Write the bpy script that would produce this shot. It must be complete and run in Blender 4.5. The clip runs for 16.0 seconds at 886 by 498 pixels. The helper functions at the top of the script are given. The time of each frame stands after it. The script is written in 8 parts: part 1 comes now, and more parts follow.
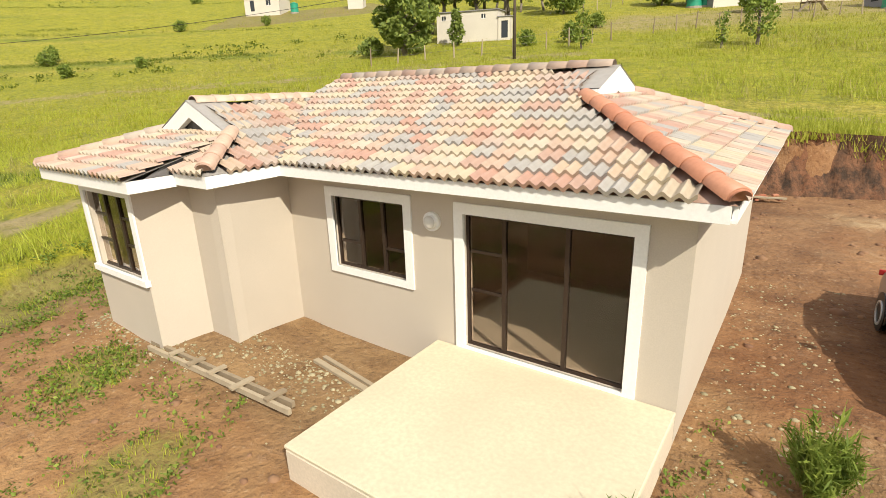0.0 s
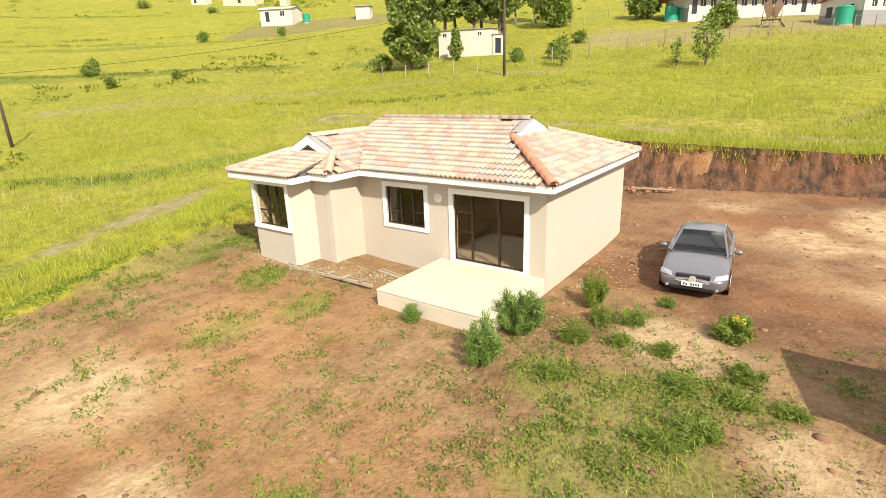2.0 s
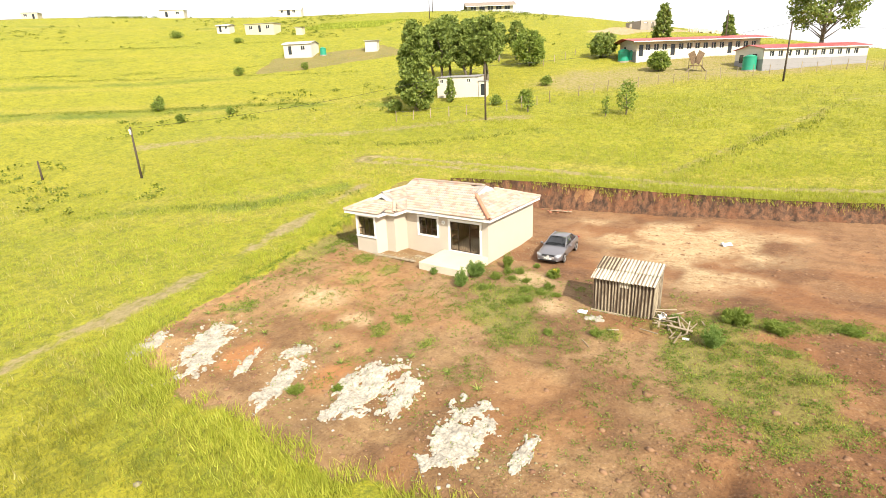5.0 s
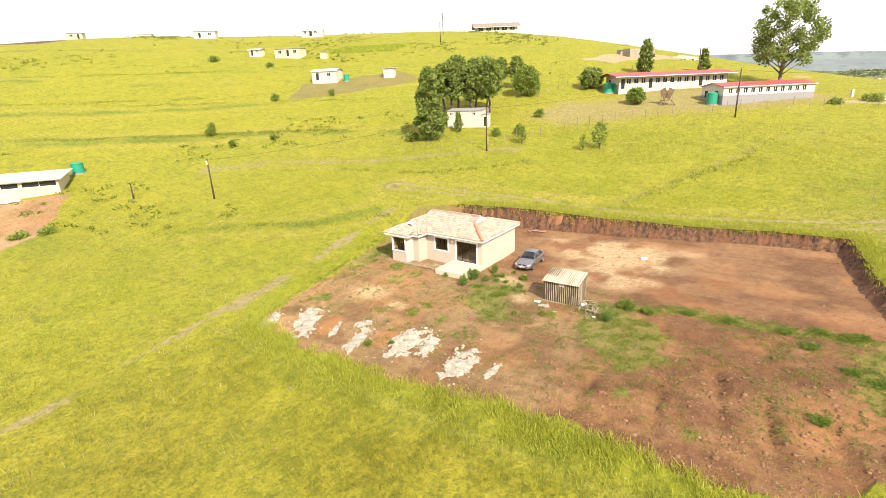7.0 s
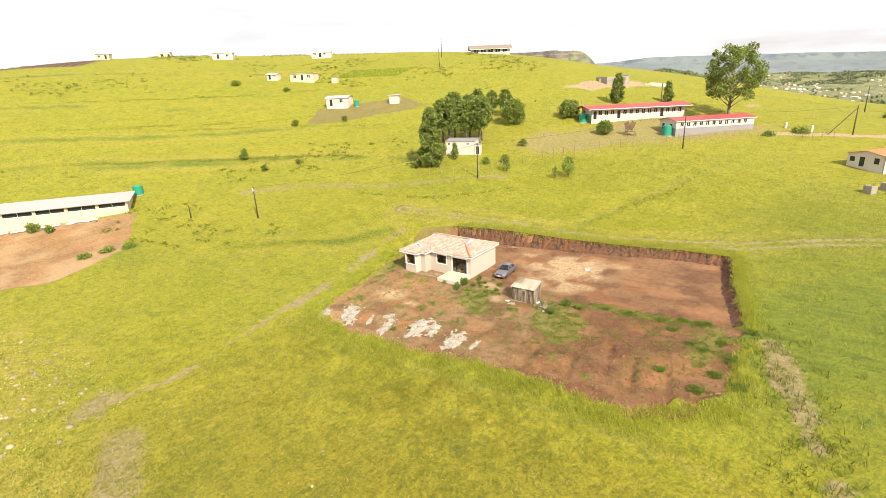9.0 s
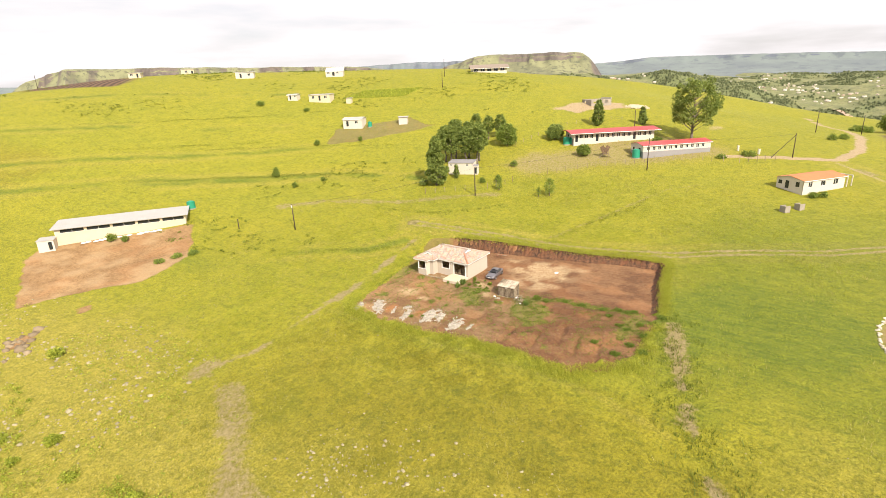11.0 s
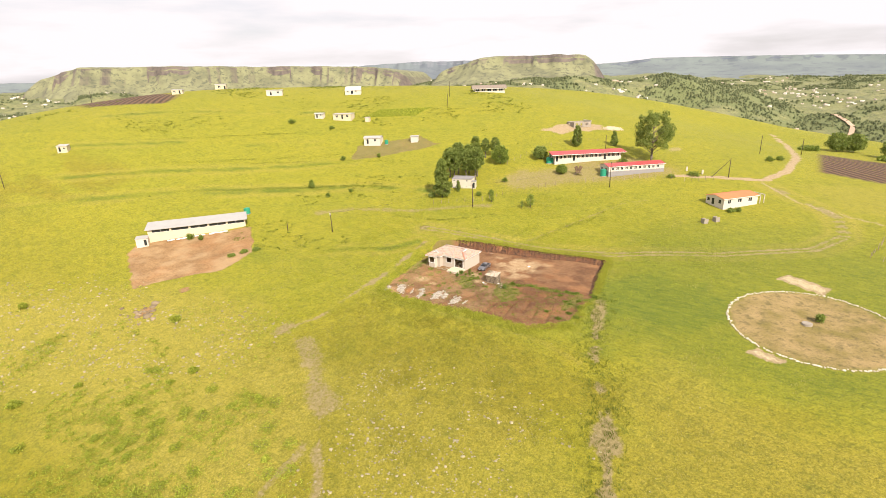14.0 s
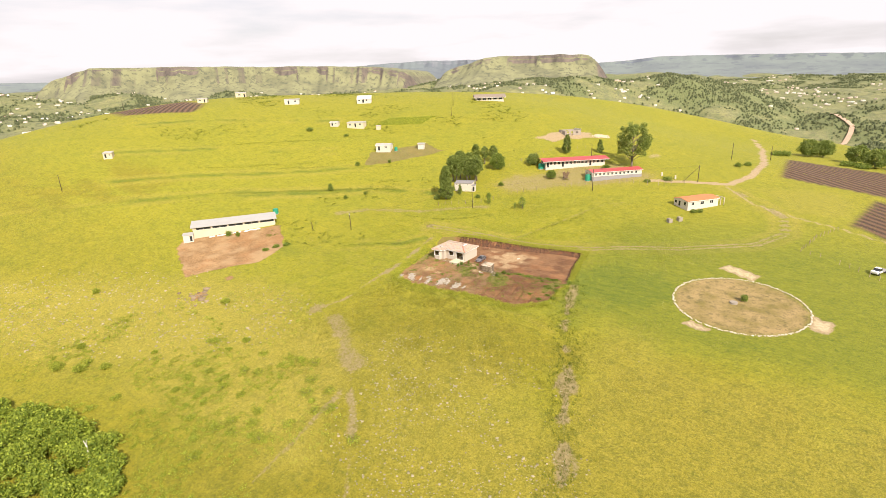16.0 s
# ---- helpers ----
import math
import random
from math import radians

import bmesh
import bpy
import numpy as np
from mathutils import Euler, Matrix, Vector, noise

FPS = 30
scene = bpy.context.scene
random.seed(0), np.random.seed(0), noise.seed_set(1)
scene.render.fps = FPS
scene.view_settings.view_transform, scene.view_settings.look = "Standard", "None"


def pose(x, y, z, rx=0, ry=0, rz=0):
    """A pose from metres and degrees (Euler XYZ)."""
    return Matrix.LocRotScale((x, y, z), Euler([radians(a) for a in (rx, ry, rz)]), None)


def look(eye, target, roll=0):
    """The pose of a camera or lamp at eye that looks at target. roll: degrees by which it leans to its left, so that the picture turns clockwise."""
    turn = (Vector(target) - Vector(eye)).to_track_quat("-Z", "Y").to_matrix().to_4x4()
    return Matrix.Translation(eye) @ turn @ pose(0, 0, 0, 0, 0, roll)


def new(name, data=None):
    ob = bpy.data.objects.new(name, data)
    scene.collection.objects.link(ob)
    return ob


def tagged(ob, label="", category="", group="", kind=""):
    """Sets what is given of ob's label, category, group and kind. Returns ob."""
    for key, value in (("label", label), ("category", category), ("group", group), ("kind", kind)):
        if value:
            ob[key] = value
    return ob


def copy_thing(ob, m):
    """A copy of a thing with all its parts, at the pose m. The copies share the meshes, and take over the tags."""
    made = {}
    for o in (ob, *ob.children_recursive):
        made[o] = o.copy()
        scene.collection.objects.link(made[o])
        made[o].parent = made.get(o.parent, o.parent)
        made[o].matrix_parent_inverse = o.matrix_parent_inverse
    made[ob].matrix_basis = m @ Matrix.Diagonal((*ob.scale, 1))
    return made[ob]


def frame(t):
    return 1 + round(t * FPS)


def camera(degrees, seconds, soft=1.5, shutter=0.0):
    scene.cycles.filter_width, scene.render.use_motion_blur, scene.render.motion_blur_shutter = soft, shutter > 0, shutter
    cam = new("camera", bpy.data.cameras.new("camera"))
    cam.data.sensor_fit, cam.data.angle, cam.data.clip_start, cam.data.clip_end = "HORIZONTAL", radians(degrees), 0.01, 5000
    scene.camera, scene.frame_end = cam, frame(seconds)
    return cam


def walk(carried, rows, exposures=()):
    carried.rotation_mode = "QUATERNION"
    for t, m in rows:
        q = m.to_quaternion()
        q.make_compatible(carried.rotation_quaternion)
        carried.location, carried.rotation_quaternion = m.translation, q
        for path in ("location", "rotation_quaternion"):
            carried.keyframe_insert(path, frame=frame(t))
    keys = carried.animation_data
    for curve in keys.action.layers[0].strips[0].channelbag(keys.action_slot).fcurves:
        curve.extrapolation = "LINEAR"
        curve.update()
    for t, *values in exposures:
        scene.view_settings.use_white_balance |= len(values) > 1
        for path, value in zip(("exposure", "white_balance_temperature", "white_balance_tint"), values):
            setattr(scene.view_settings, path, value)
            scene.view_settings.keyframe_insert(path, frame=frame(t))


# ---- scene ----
cam = camera(81.6, 16.0, soft=0.75)
PATH = [
    (0, (-2.204, 1.281, 4.535), (-3.317, 2.829, 3.932), -1.8),
    (0.5, (-1.313, 0.048, 4.596), (-2.43, 1.593, 3.993), -1.9),
    (1, (-0.166, -1.498, 4.832), (-1.287, 0.045, 4.229), -1.9),
    (1.5, (1.131, -3.31, 5.291), (0.013, -1.766, 4.685), -2.0),
    (2, (2.574, -5.36, 5.948), (1.457, -3.817, 5.338), -1.9),
    (2.5, (4.219, -7.568, 6.7), (3.099, -6.027, 6.089), -1.9),
    (3, (5.944, -9.998, 7.515), (4.824, -8.458, 6.903), -2.0),
    (3.5, (7.752, -12.564, 8.451), (6.633, -11.024, 7.837), -2.1),
    (4, (9.613, -15.393, 9.568), (8.503, -13.848, 8.95), -2.2),
    (6.5, (20.192, -30.613, 16.526), (19.088, -29.064, 15.907), -2.4),
    (7, (22.729, -34.099, 18.382), (21.598, -32.57, 17.764), -2.3),
    (7.5, (25.38, -37.618, 20.377), (24.239, -36.097, 19.759), -2.4),
    (8, (28.124, -41.306, 22.403), (26.991, -39.779, 21.784), -2.3),
    (8.5, (30.957, -45.122, 24.469), (29.831, -43.59, 23.849), -2.3),
    (9, (33.762, -49.21, 26.719), (32.637, -47.678, 26.097), -2.3),
    (11.5, (49.308, -71.059, 37.712), (48.175, -69.535, 37.084), -2.3),
    (12, (52.535, -75.616, 39.851), (51.403, -74.093, 39.22), -2.1),
    (12.5, (56.019, -80.175, 41.83), (54.884, -78.654, 41.199), -2.1),
    (13, (59.447, -84.916, 43.689), (58.311, -83.396, 43.058), -2.0),
    (13.5, (62.928, -89.722, 45.455), (61.79, -88.203, 44.824), -1.9),
    (14, (66.539, -94.275, 47.45), (65.399, -92.76, 46.815), -1.9),
    (14.5, (70.25, -99.079, 49.237), (69.107, -97.567, 48.6), -1.9),
    (15, (73.904, -104.163, 50.97), (72.758, -102.653, 50.334), -1.9),
    (15.5, (77.693, -108.93, 52.983), (76.545, -107.423, 52.341), -2.0),
    (16, (81.574, -113.807, 54.672), (80.421, -112.303, 54.03), -2.0),
]
EXPOSURES = [(0, 0.27, 6500, 10), (1.5, 0.48, 6500, 10), (3.0, 0.77, 6500, 10), (4.0, 0.84, 6500, 10), (6.5, 0.77, 6600, 12),
             (9.0, 0.58, 6650, 13), (12.5, 0.47, 6700, 16), (16.0, 0.43, 6700, 17)]
walk(cam, [(t, look(eye, target, roll)) for t, eye, target, roll in PATH], EXPOSURES)

# ---- sky, sun, exposure ----
SUN = Vector((1.05, -0.62, 1.0)).normalized()
world = bpy.data.worlds.new("sky")
scene.world = world
world.use_nodes = True
wt = world.node_tree
for n in list(wt.nodes):
    wt.nodes.remove(n)
wo = wt.nodes.new("ShaderNodeOutputWorld")
wb = wt.nodes.new("ShaderNodeBackground")
ws = wt.nodes.new("ShaderNodeTexSky")
ws.sky_type, ws.sun_disc = "NISHITA", False
ws.sun_elevation = math.asin(SUN.z)
ws.sun_rotation = math.atan2(SUN.x, SUN.y)
ws.air_density, ws.dust_density, ws.ozone_density = 1.0, 2.5, 1.0
# thin bright cloud over the blue
wc = wt.nodes.new("ShaderNodeTexCoord")
wm = wt.nodes.new("ShaderNodeMapping")
wm.inputs["Scale"].default_value = (1.3, 1.3, 8.0)
wn = wt.nodes.new("ShaderNodeTexNoise")
wn.inputs["Scale"].default_value, wn.inputs["Detail"].default_value = 2.2, 7.0
wr = wt.nodes.new("ShaderNodeMapRange")
wr.inputs["From Min"].default_value, wr.inputs["From Max"].default_value = 0.04, 0.50
wx = wt.nodes.new("ShaderNodeMix")
wx.data_type = "RGBA"
wx.inputs["B"].default_value = (8.0, 7.95, 8.0, 1)
wt.links.new(wc.outputs["Generated"], wm.inputs["Vector"])
wt.links.new(wm.outputs["Vector"], wn.inputs["Vector"])
wt.links.new(wn.outputs["Fac"], wr.inputs["Value"])
wt.links.new(wr.outputs["Result"], wx.inputs["Factor"])
wt.links.new(ws.outputs["Color"], wx.inputs["A"])
wt.links.new(wx.outputs["Result"], wb.inputs["Color"])
wb.inputs["Strength"].default_value = 0.092
wt.links.new(wb.outputs["Background"], wo.inputs["Surface"])

sun_data = bpy.data.lights.new("sun", "SUN")
sun_data.energy, sun_data.angle, sun_data.color = 4.9, radians(0.6), (1.0, 0.925, 0.76)
sun_ob = new("sun", sun_data)
sun_ob.matrix_world = look(SUN * 100, (0, 0, 0))


# ---- materials ----
class Tree:
    """A small wrapper round a material's nodes."""

    def __init__(self, name, rough=0.8, metal=0.0):
        self.mat = bpy.data.materials.new(name)
        self.mat.use_nodes = True
        self.t = self.mat.node_tree
        self.b = self.t.nodes["Principled BSDF"]
        self.b.inputs["Roughness"].default_value = rough
        self.b.inputs["Metallic"].default_value = metal

    def n(self, kind, **kw):
        node = self.t.nodes.new(kind)
        for k, v in kw.items():
            node.inputs[k.replace("_", " ")].default_value = v
        return node

    def l(self, a, b):
        self.t.links.new(a, b)

    def coord(self):
        return self.n("ShaderNodeTexCoord").outputs["Object"]

    def noise(self, scale, detail=4.0, rough=0.55, vec=None):
        x = self.n("ShaderNodeTexNoise", Scale=scale, Detail=detail, Roughness=rough)
        self.l(vec if vec is not None else self.coord(), x.inputs["Vector"])
        return x.outputs["Fac"]

    def ramp(self, fac, stops, constant=False):
        r = self.n("ShaderNodeValToRGB")
        e = r.color_ramp.elements
        while len(e) < len(stops):
            e.new(0.5)
        for el, (p, c) in zip(e, stops):
            el.position, el.color = p, (*c, 1)
        if constant:
            r.color_ramp.interpolation = "CONSTANT"
        self.l(fac, r.inputs["Fac"])
        return r.outputs["Color"]

    def range(self, fac, a, b, c=0.0, d=1.0):
        r = self.n("ShaderNodeMapRange", From_Min=a, From_Max=b, To_Min=c, To_Max=d)
        self.l(fac, r.inputs["Value"])
        return r.outputs["Result"]

    def math(self, op, a, b):
        m = self.t.nodes.new("ShaderNodeMath")
        m.operation = op
        for i, v in enumerate((a, b)):
            if isinstance(v, (int, float)):
                m.inputs[i].default_value = v
            else:
                self.l(v, m.inputs[i])
        return m.outputs[0]

    def mix(self, fac, a, b, mode="MIX"):
        m = self.t.nodes.new("ShaderNodeMix")
        m.data_type, m.blend_type = "RGBA", mode
        for key, v in (("Factor", fac), ("A", a), ("B", b)):
            if isinstance(v, tuple):
                m.inputs[key].default_value = (*v, 1)
            elif isinstance(v, (int, float)):
                m.inputs[key].default_value = v
            else:
                self.l(v, m.inputs[key])
        return m.outputs["Result"]

    def bump(self, height, strength=0.3, dist=0.02):
        x = self.n("ShaderNodeBump", Strength=strength, Distance=dist)
        self.l(height, x.inputs["Height"])
        self.l(x.outputs["Normal"], self.b.inputs["Normal"])

    def base(self, c):
        if isinstance(c, tuple):
            self.b.inputs["Base Color"].default_value = (*c, 1)
        else:
            self.l(c, self.b.inputs["Base Color"])
        return self.mat


def shade(c, k):
    return tuple(min(1.0, v * k) for v in c)


def plain(name, c, rough=0.7, metal=0.0, grain=30.0, blot=1.5, amount=0.18, bump=0.15):
    """A surface of one colour with grain, blotches and fine relief."""
    t = Tree(name, rough, metal)
    f = t.noise(grain, 5.0)
    g = t.noise(blot, 3.0)
    a = t.mix(t.range(f, 0.3, 0.7), shade(c, 1 - amount), shade(c, 1 + amount * 0.6))
    a = t.mix(t.range(g, 0.35, 0.7, 0.0, 0.5), a, shade(c, 1 - 1.6 * amount))
    if bump:
        t.bump(f, bump, 0.01)
    return t.base(a)


def per_piece(name, stops, rough=0.7, island=False, grain=14.0, bump=0.2, constant=False):
    """A surface whose pieces differ at random, with grain over it."""
    t = Tree(name, rough)
    src = t.n("ShaderNodeNewGeometry").outputs["Random Per Island"] if island else t.n("ShaderNodeObjectInfo").outputs["Random"]
    c = t.ramp(src, stops, constant)
    f = t.noise(grain, 5.0)
    c = t.mix(t.range(f, 0.3, 0.75, 0.0, 0.45), c, t.mix(1.0, c, (0.62, 0.58, 0.55), "MULTIPLY"))
    if bump:
        t.bump(f, bump, 0.008)
    return t.base(c)


M = {}
M["wall"] = plain("beige_plaster", (0.505, 0.445, 0.372), 0.9, grain=60, blot=0.8, amount=0.07, bump=0.12)
M["white"] = plain("white_paint", (0.80, 0.79, 0.77), 0.6, grain=25, blot=2.0, amount=0.06, bump=0.08)
M["slab"] = plain("screed", (0.60, 0.53, 0.385), 0.85, grain=18, blot=1.1, amount=0.12, bump=0.1)
M["slab_side"] = plain("screed_edge", (0.62, 0.53, 0.42), 0.9, grain=25, blot=1.8, amount=0.12, bump=0.2)
M["bronze"] = plain("bronze_aluminium", (0.06, 0.04, 0.03), 0.4, 0.6, amount=0.1, bump=0)
M["grey_flash"] = plain("lead_flashing", (0.16, 0.15, 0.15), 0.6, amount=0.2)
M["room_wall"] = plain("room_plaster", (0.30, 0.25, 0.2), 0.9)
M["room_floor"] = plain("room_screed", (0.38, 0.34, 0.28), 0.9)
TILES = [(0.0, (0.414, 0.248, 0.190)), (0.10, (0.466, 0.396, 0.285)), (0.20, (0.440, 0.322, 0.247)), (0.30, (0.334, 0.313, 0.294)), (0.40, (0.458, 0.386, 0.294)),
         (0.50, (0.405, 0.267, 0.209)), (0.60, (0.475, 0.405, 0.323)), (0.70, (0.422, 0.331, 0.275)), (0.80, (0.361, 0.340, 0.314)), (0.90, (0.458, 0.350, 0.257))]
M["tile"] = per_piece("clay_tile", TILES, 0.42, constant=True, grain=9.0)
M["tiles"] = per_piece("clay_tiles", TILES, 0.42, island=True, constant=True, grain=9.0)
for q_ in ("tile", "tiles"):
    M[q_].node_tree.nodes["Principled BSDF"].inputs["Specular IOR Level"].default_value = 1.0
M["cap"] = per_piece("ridge_clay", [(0.0, (0.47, 0.31, 0.24)), (0.6, (0.52, 0.39, 0.30)), (1.0, (0.46, 0.39, 0.33))], 0.5)
M["cap_red"] = per_piece("hip_clay", [(0.0, (0.42, 0.17, 0.10)), (1.0, (0.50, 0.24, 0.15))], 0.5)
t = Tree("window_glass", 0.03)
t.b.inputs["Transmission Weight"].default_value = 1.0
t.b.inputs["IOR"].default_value = 1.5
M["glass"] = t.base((0.54, 0.45, 0.37))


# ---- mesh helpers ----
def link(name, bm, mat, parent=None, label="", smooth=False):
    me = bpy.data.meshes.new(name)
    bm.normal_update()
    bm.to_mesh(me)
    bm.free()
    me.materials.append(mat)
    if smooth:
        me.shade_smooth()
    ob = new(name, me)
    if parent is not None:
        ob.parent = parent
    if label:
        ob["label"] = label
    return ob


part = link


def thing(name, label, category, m=None, group="", kind=""):
    """An Empty that carries the parts of one thing."""
    ob = new(name)
    ob.empty_display_size = 0.2
    if m is not None:
        ob.matrix_world = m
    return tagged(ob, label, category, group, kind)


def box(bm, x0, y0, z0, x1, y1, z1, m=None, bevel=0.0):
    vs = [bm.verts.new((x, y, z)) for z in (z0, z1) for x, y in ((x0, y0), (x1, y0), (x1, y1), (x0, y1))]
    fs = [bm.faces.new([vs[i] for i in f]) for f in ((3, 2, 1, 0), (4, 5, 6, 7), (0, 1, 5, 4), (1, 2, 6, 5), (2, 3, 7, 6), (3, 0, 4, 7))]
    if bevel:
        es = list({e for f in fs for e in f.edges})
        r = bmesh.ops.bevel(bm, geom=es, offset=bevel, segments=1, affect="EDGES")
        vs = list({v for f in r["faces"] for v in f.verts} | {v for v in vs if v.is_valid})
    if m is not None:
        bmesh.ops.transform(bm, matrix=m, verts=vs)
    return vs


def boxed(*a, **k):
    bm = bmesh.new()
    box(bm, *a, **k)
    return bm


def prism(points, z0, z1):
    """An upright prism over a plan polygon."""
    bm = bmesh.new()
    lo = [bm.verts.new((x, y, z0)) for x, y in points]
    hi = [bm.verts.new((x, y, z1)) for x, y in points]
    bm.faces.new(lo[::-1])
    bm.faces.new(hi)
    for i in range(len(points)):
        j = (i + 1) % len(points)
        bm.faces.new((lo[i], lo[j], hi[j], hi[i]))
    return bm


def tube(bm, a, b, r0, r1=None, n=8, cap=True):
    """A round bar from a to b."""
    a, b = Vector(a), Vector(b)
    r1 = r0 if r1 is None else r1
    q = (b - a).to_track_quat("Z", "Y").to_matrix()
    rings = []
    for p, r in ((a, r0), (b, r1)):
        rings.append([bm.verts.new(p + q @ Vector((r * math.cos(2 * math.pi * i / n), r * math.sin(2 * math.pi * i / n), 0))) for i in range(n)])
    for i in range(n):
        j = (i + 1) % n
        bm.faces.new((rings[0][i], rings[0][j], rings[1][j], rings[1][i]))
    if cap:
        bm.faces.new(rings[0][::-1])
        bm.faces.new(rings[1])


def bar(bm, a, b, w, h, up=(0, 0, 1)):
    """A square bar from a to b."""
    a, b = Vector(a), Vector(b)
    d = (b - a).normalized()
    s = d.cross(Vector(up))
    s = s.normalized() if s.length > 1e-4 else Vector((1, 0, 0))
    u = s.cross(d)
    vs = [bm.verts.new(p + s * i * w / 2 + u * j * h / 2) for p in (a, b) for i, j in ((-1, -1), (1, -1), (1, 1), (-1, 1))]
    for f in ((3, 2, 1, 0), (4, 5, 6, 7), (0, 1, 5, 4), (1, 2, 6, 5), (2, 3, 7, 6), (3, 0, 4, 7)):
        bm.faces.new([vs[i] for i in f])


def mesh_np(name, verts, faces, mat, parent=None, smooth=False):
    """A mesh from arrays worked out in code."""
    me = bpy.data.meshes.new(name)
    me.vertices.add(len(verts))
    me.vertices.foreach_set("co", np.asarray(verts, np.float32).ravel())
    k = faces.shape[1]
    me.loops.add(faces.size)
    me.loops.foreach_set("vertex_index", faces.astype(np.int32).ravel())
    me.polygons.add(len(faces))
    me.polygons.foreach_set("loop_start", np.arange(0, faces.size, k, dtype=np.int32))
    me.update(calc_edges=True)
    me.validate()
    me.materials.append(mat)
    if smooth:
        me.shade_smooth()
    ob = new(name, me)
    if parent is not None:
        ob.parent = parent
    return ob


# ---- the lie of the land ----
KNOLLS = [(-20, 0, 3.1), (40, 290, -13.1), (-300, 20, 3.2), (-180, 180, 5.2), (130, -110, 5.2), (100, 100, -0.7), (-150, -60, -3.7),
          (-20, 140, 5.4), (-50, -140, -11.2), (-170, 60, 4.8), (-250, -60, 6.1), (70, 10, -3.2), (-260, 140, 3.2), (60, 180, 1.5),
          (-80, 40, -5.4), (-100, 170, 11.6), (60, -140, -3.7), (100, 250, -3.4), (10, 80, -0.5), (110, -40, 4.1), (-260, 70, 10.6),
          (0, -100, -0.2), (-60, -50, -1.2), (-190, -10, 2.5), (50, -40, 1.5), (120, 30, 5.8)]
PAD = [(-14.5, -10.5), (-9, -11.5), (-1, -11.5), (8, -10.3), (14, -10), (24, -11), (31, -5.5), (30, 8), (27.8, 17), (26.2, 26.3), (20, 26.4),
       (12, 25.2), (4, 24.0), (-6, 22.7), (-13, 21), (-19, 17.8), (-17.5, 10), (-16.2, 3), (-16, -3)]


def hash2(i, j, seed=0):
    h = (i.astype(np.int64) * 374761393 + j.astype(np.int64) * 668265263 + seed * 974711) & 0x7FFFFFFF
    h = ((h ^ (h >> 13)) * 1274126177) & 0x7FFFFFFF
    return ((h ^ (h >> 16)) & 0xFFFF) / 65535.0


def vnoise(x, y, seed=0):
    """Smooth value noise, 0 to 1, over arrays."""
    i, j = np.floor(x), np.floor(y)
    f, g = x - i, y - j
    f, g = f * f * (3 - 2 * f), g * g * (3 - 2 * g)
    a, b = hash2(i, j, seed), hash2(i + 1, j, seed)
    c, d = hash2(i, j + 1, seed), hash2(i + 1, j + 1, seed)
    return (a * (1 - f) + b * f) * (1 - g) + (c * (1 - f) + d * f) * g


def fbm(x, y, seed=0, octaves=4):
    s, k = 0.0, 0.5
    for o in range(octaves):
        s = s + k * vnoise(x * 2 ** o + 17 * o, y * 2 ** o - 9 * o, seed + o)
        k /= 2
    return s / (1 - 0.5 ** octaves)


def sstep(a, b, x):
    t = np.clip((x - a) / (b - a), 0, 1)
    return t * t * (3 - 2 * t)


def inside(poly, x, y):
    """The distance to a polygon's edge, above 0 inside it."""
    best = np.full(np.shape(x), 1e9)
    odd = np.zeros(np.shape(x), bool)
    for (ax, ay), (bx, by) in zip(poly, poly[1:] + poly[:1]):
        ex, ey = bx - ax, by - ay
        t = np.clip(((x - ax) * ex + (y - ay) * ey) / (ex * ex + ey * ey), 0, 1)
        best = np.minimum(best, np.hypot(x - ax - t * ex, y - ay - t * ey))
        cross = (ay > y) != (by > y)
        odd ^= cross & (x < (bx - ax) * (y - ay) / ((by - ay) if by != ay else 1e-9) + ax)
    return np.where(odd, best, -best)


def near_line(pts, x, y):
    """The distance to a run of straight pieces."""
    best = np.full(np.shape(x), 1e9)
    for (ax, ay), (bx, by) in zip(pts, pts[1:]):
        ex, ey = bx - ax, by - ay
        t = np.clip(((x - ax) * ex + (y - ay) * ey) / (ex * ex + ey * ey), 0, 1)
        best = np.minimum(best, np.hypot(x - ax - t * ex, y - ay - t * ey))
    return best


def natural(x, y):
    z = -0.164 - 6.860 * x / 100 + 8.369 * y / 100
    for kx, ky, kz in KNOLLS:
        z = z + kz * np.exp(-((x - kx) ** 2 + (y - ky) ** 2) / 9800.0)
    z = z - 0.9 * np.exp(-((x - 6) ** 2 + (y - 25) ** 2) / 420.0)
    z = z - 0.5 * np.exp(-((x - 20) ** 2 + (y - 29) ** 2) / 170.0)
    z = z - 1.2 * np.exp(-((x + 70) ** 2 + (y - 5) ** 2) / 1100.0)
    d = np.hypot(x + 60, y - 70)
    w = sstep(245, 430, d)
    r = np.hypot(x, y)
    dip = 62 * sstep(340, 640, d) * sstep(2100, 1300, d) * sstep(-650, -250, x)
    far = -62 - dip + 66 * (fbm(x / 420, y / 420, 5) - 0.5) + 52 * (fbm(x / 170, y / 170, 9) - 0.5) + 52 * sstep(250, 1500, -x) + 34 * sstep(1300, 2500, d) + 30 * sstep(1200, 2200, d) * (fbm(x / 330, y / 330, 13) - 0.45)
    for hx, hy, hz_, hr in ((-300, 1800, 66, 150), (-560, 1500, 44, 240), (-760, 1250, 34, 240)):
        far = far + hz_ * np.exp(-((x - hx) ** 2 + (y - hy) ** 2) / (2 * hr * hr))
    z = np.minimum(z, 46.0) * (1 - w) + far * w
    return z


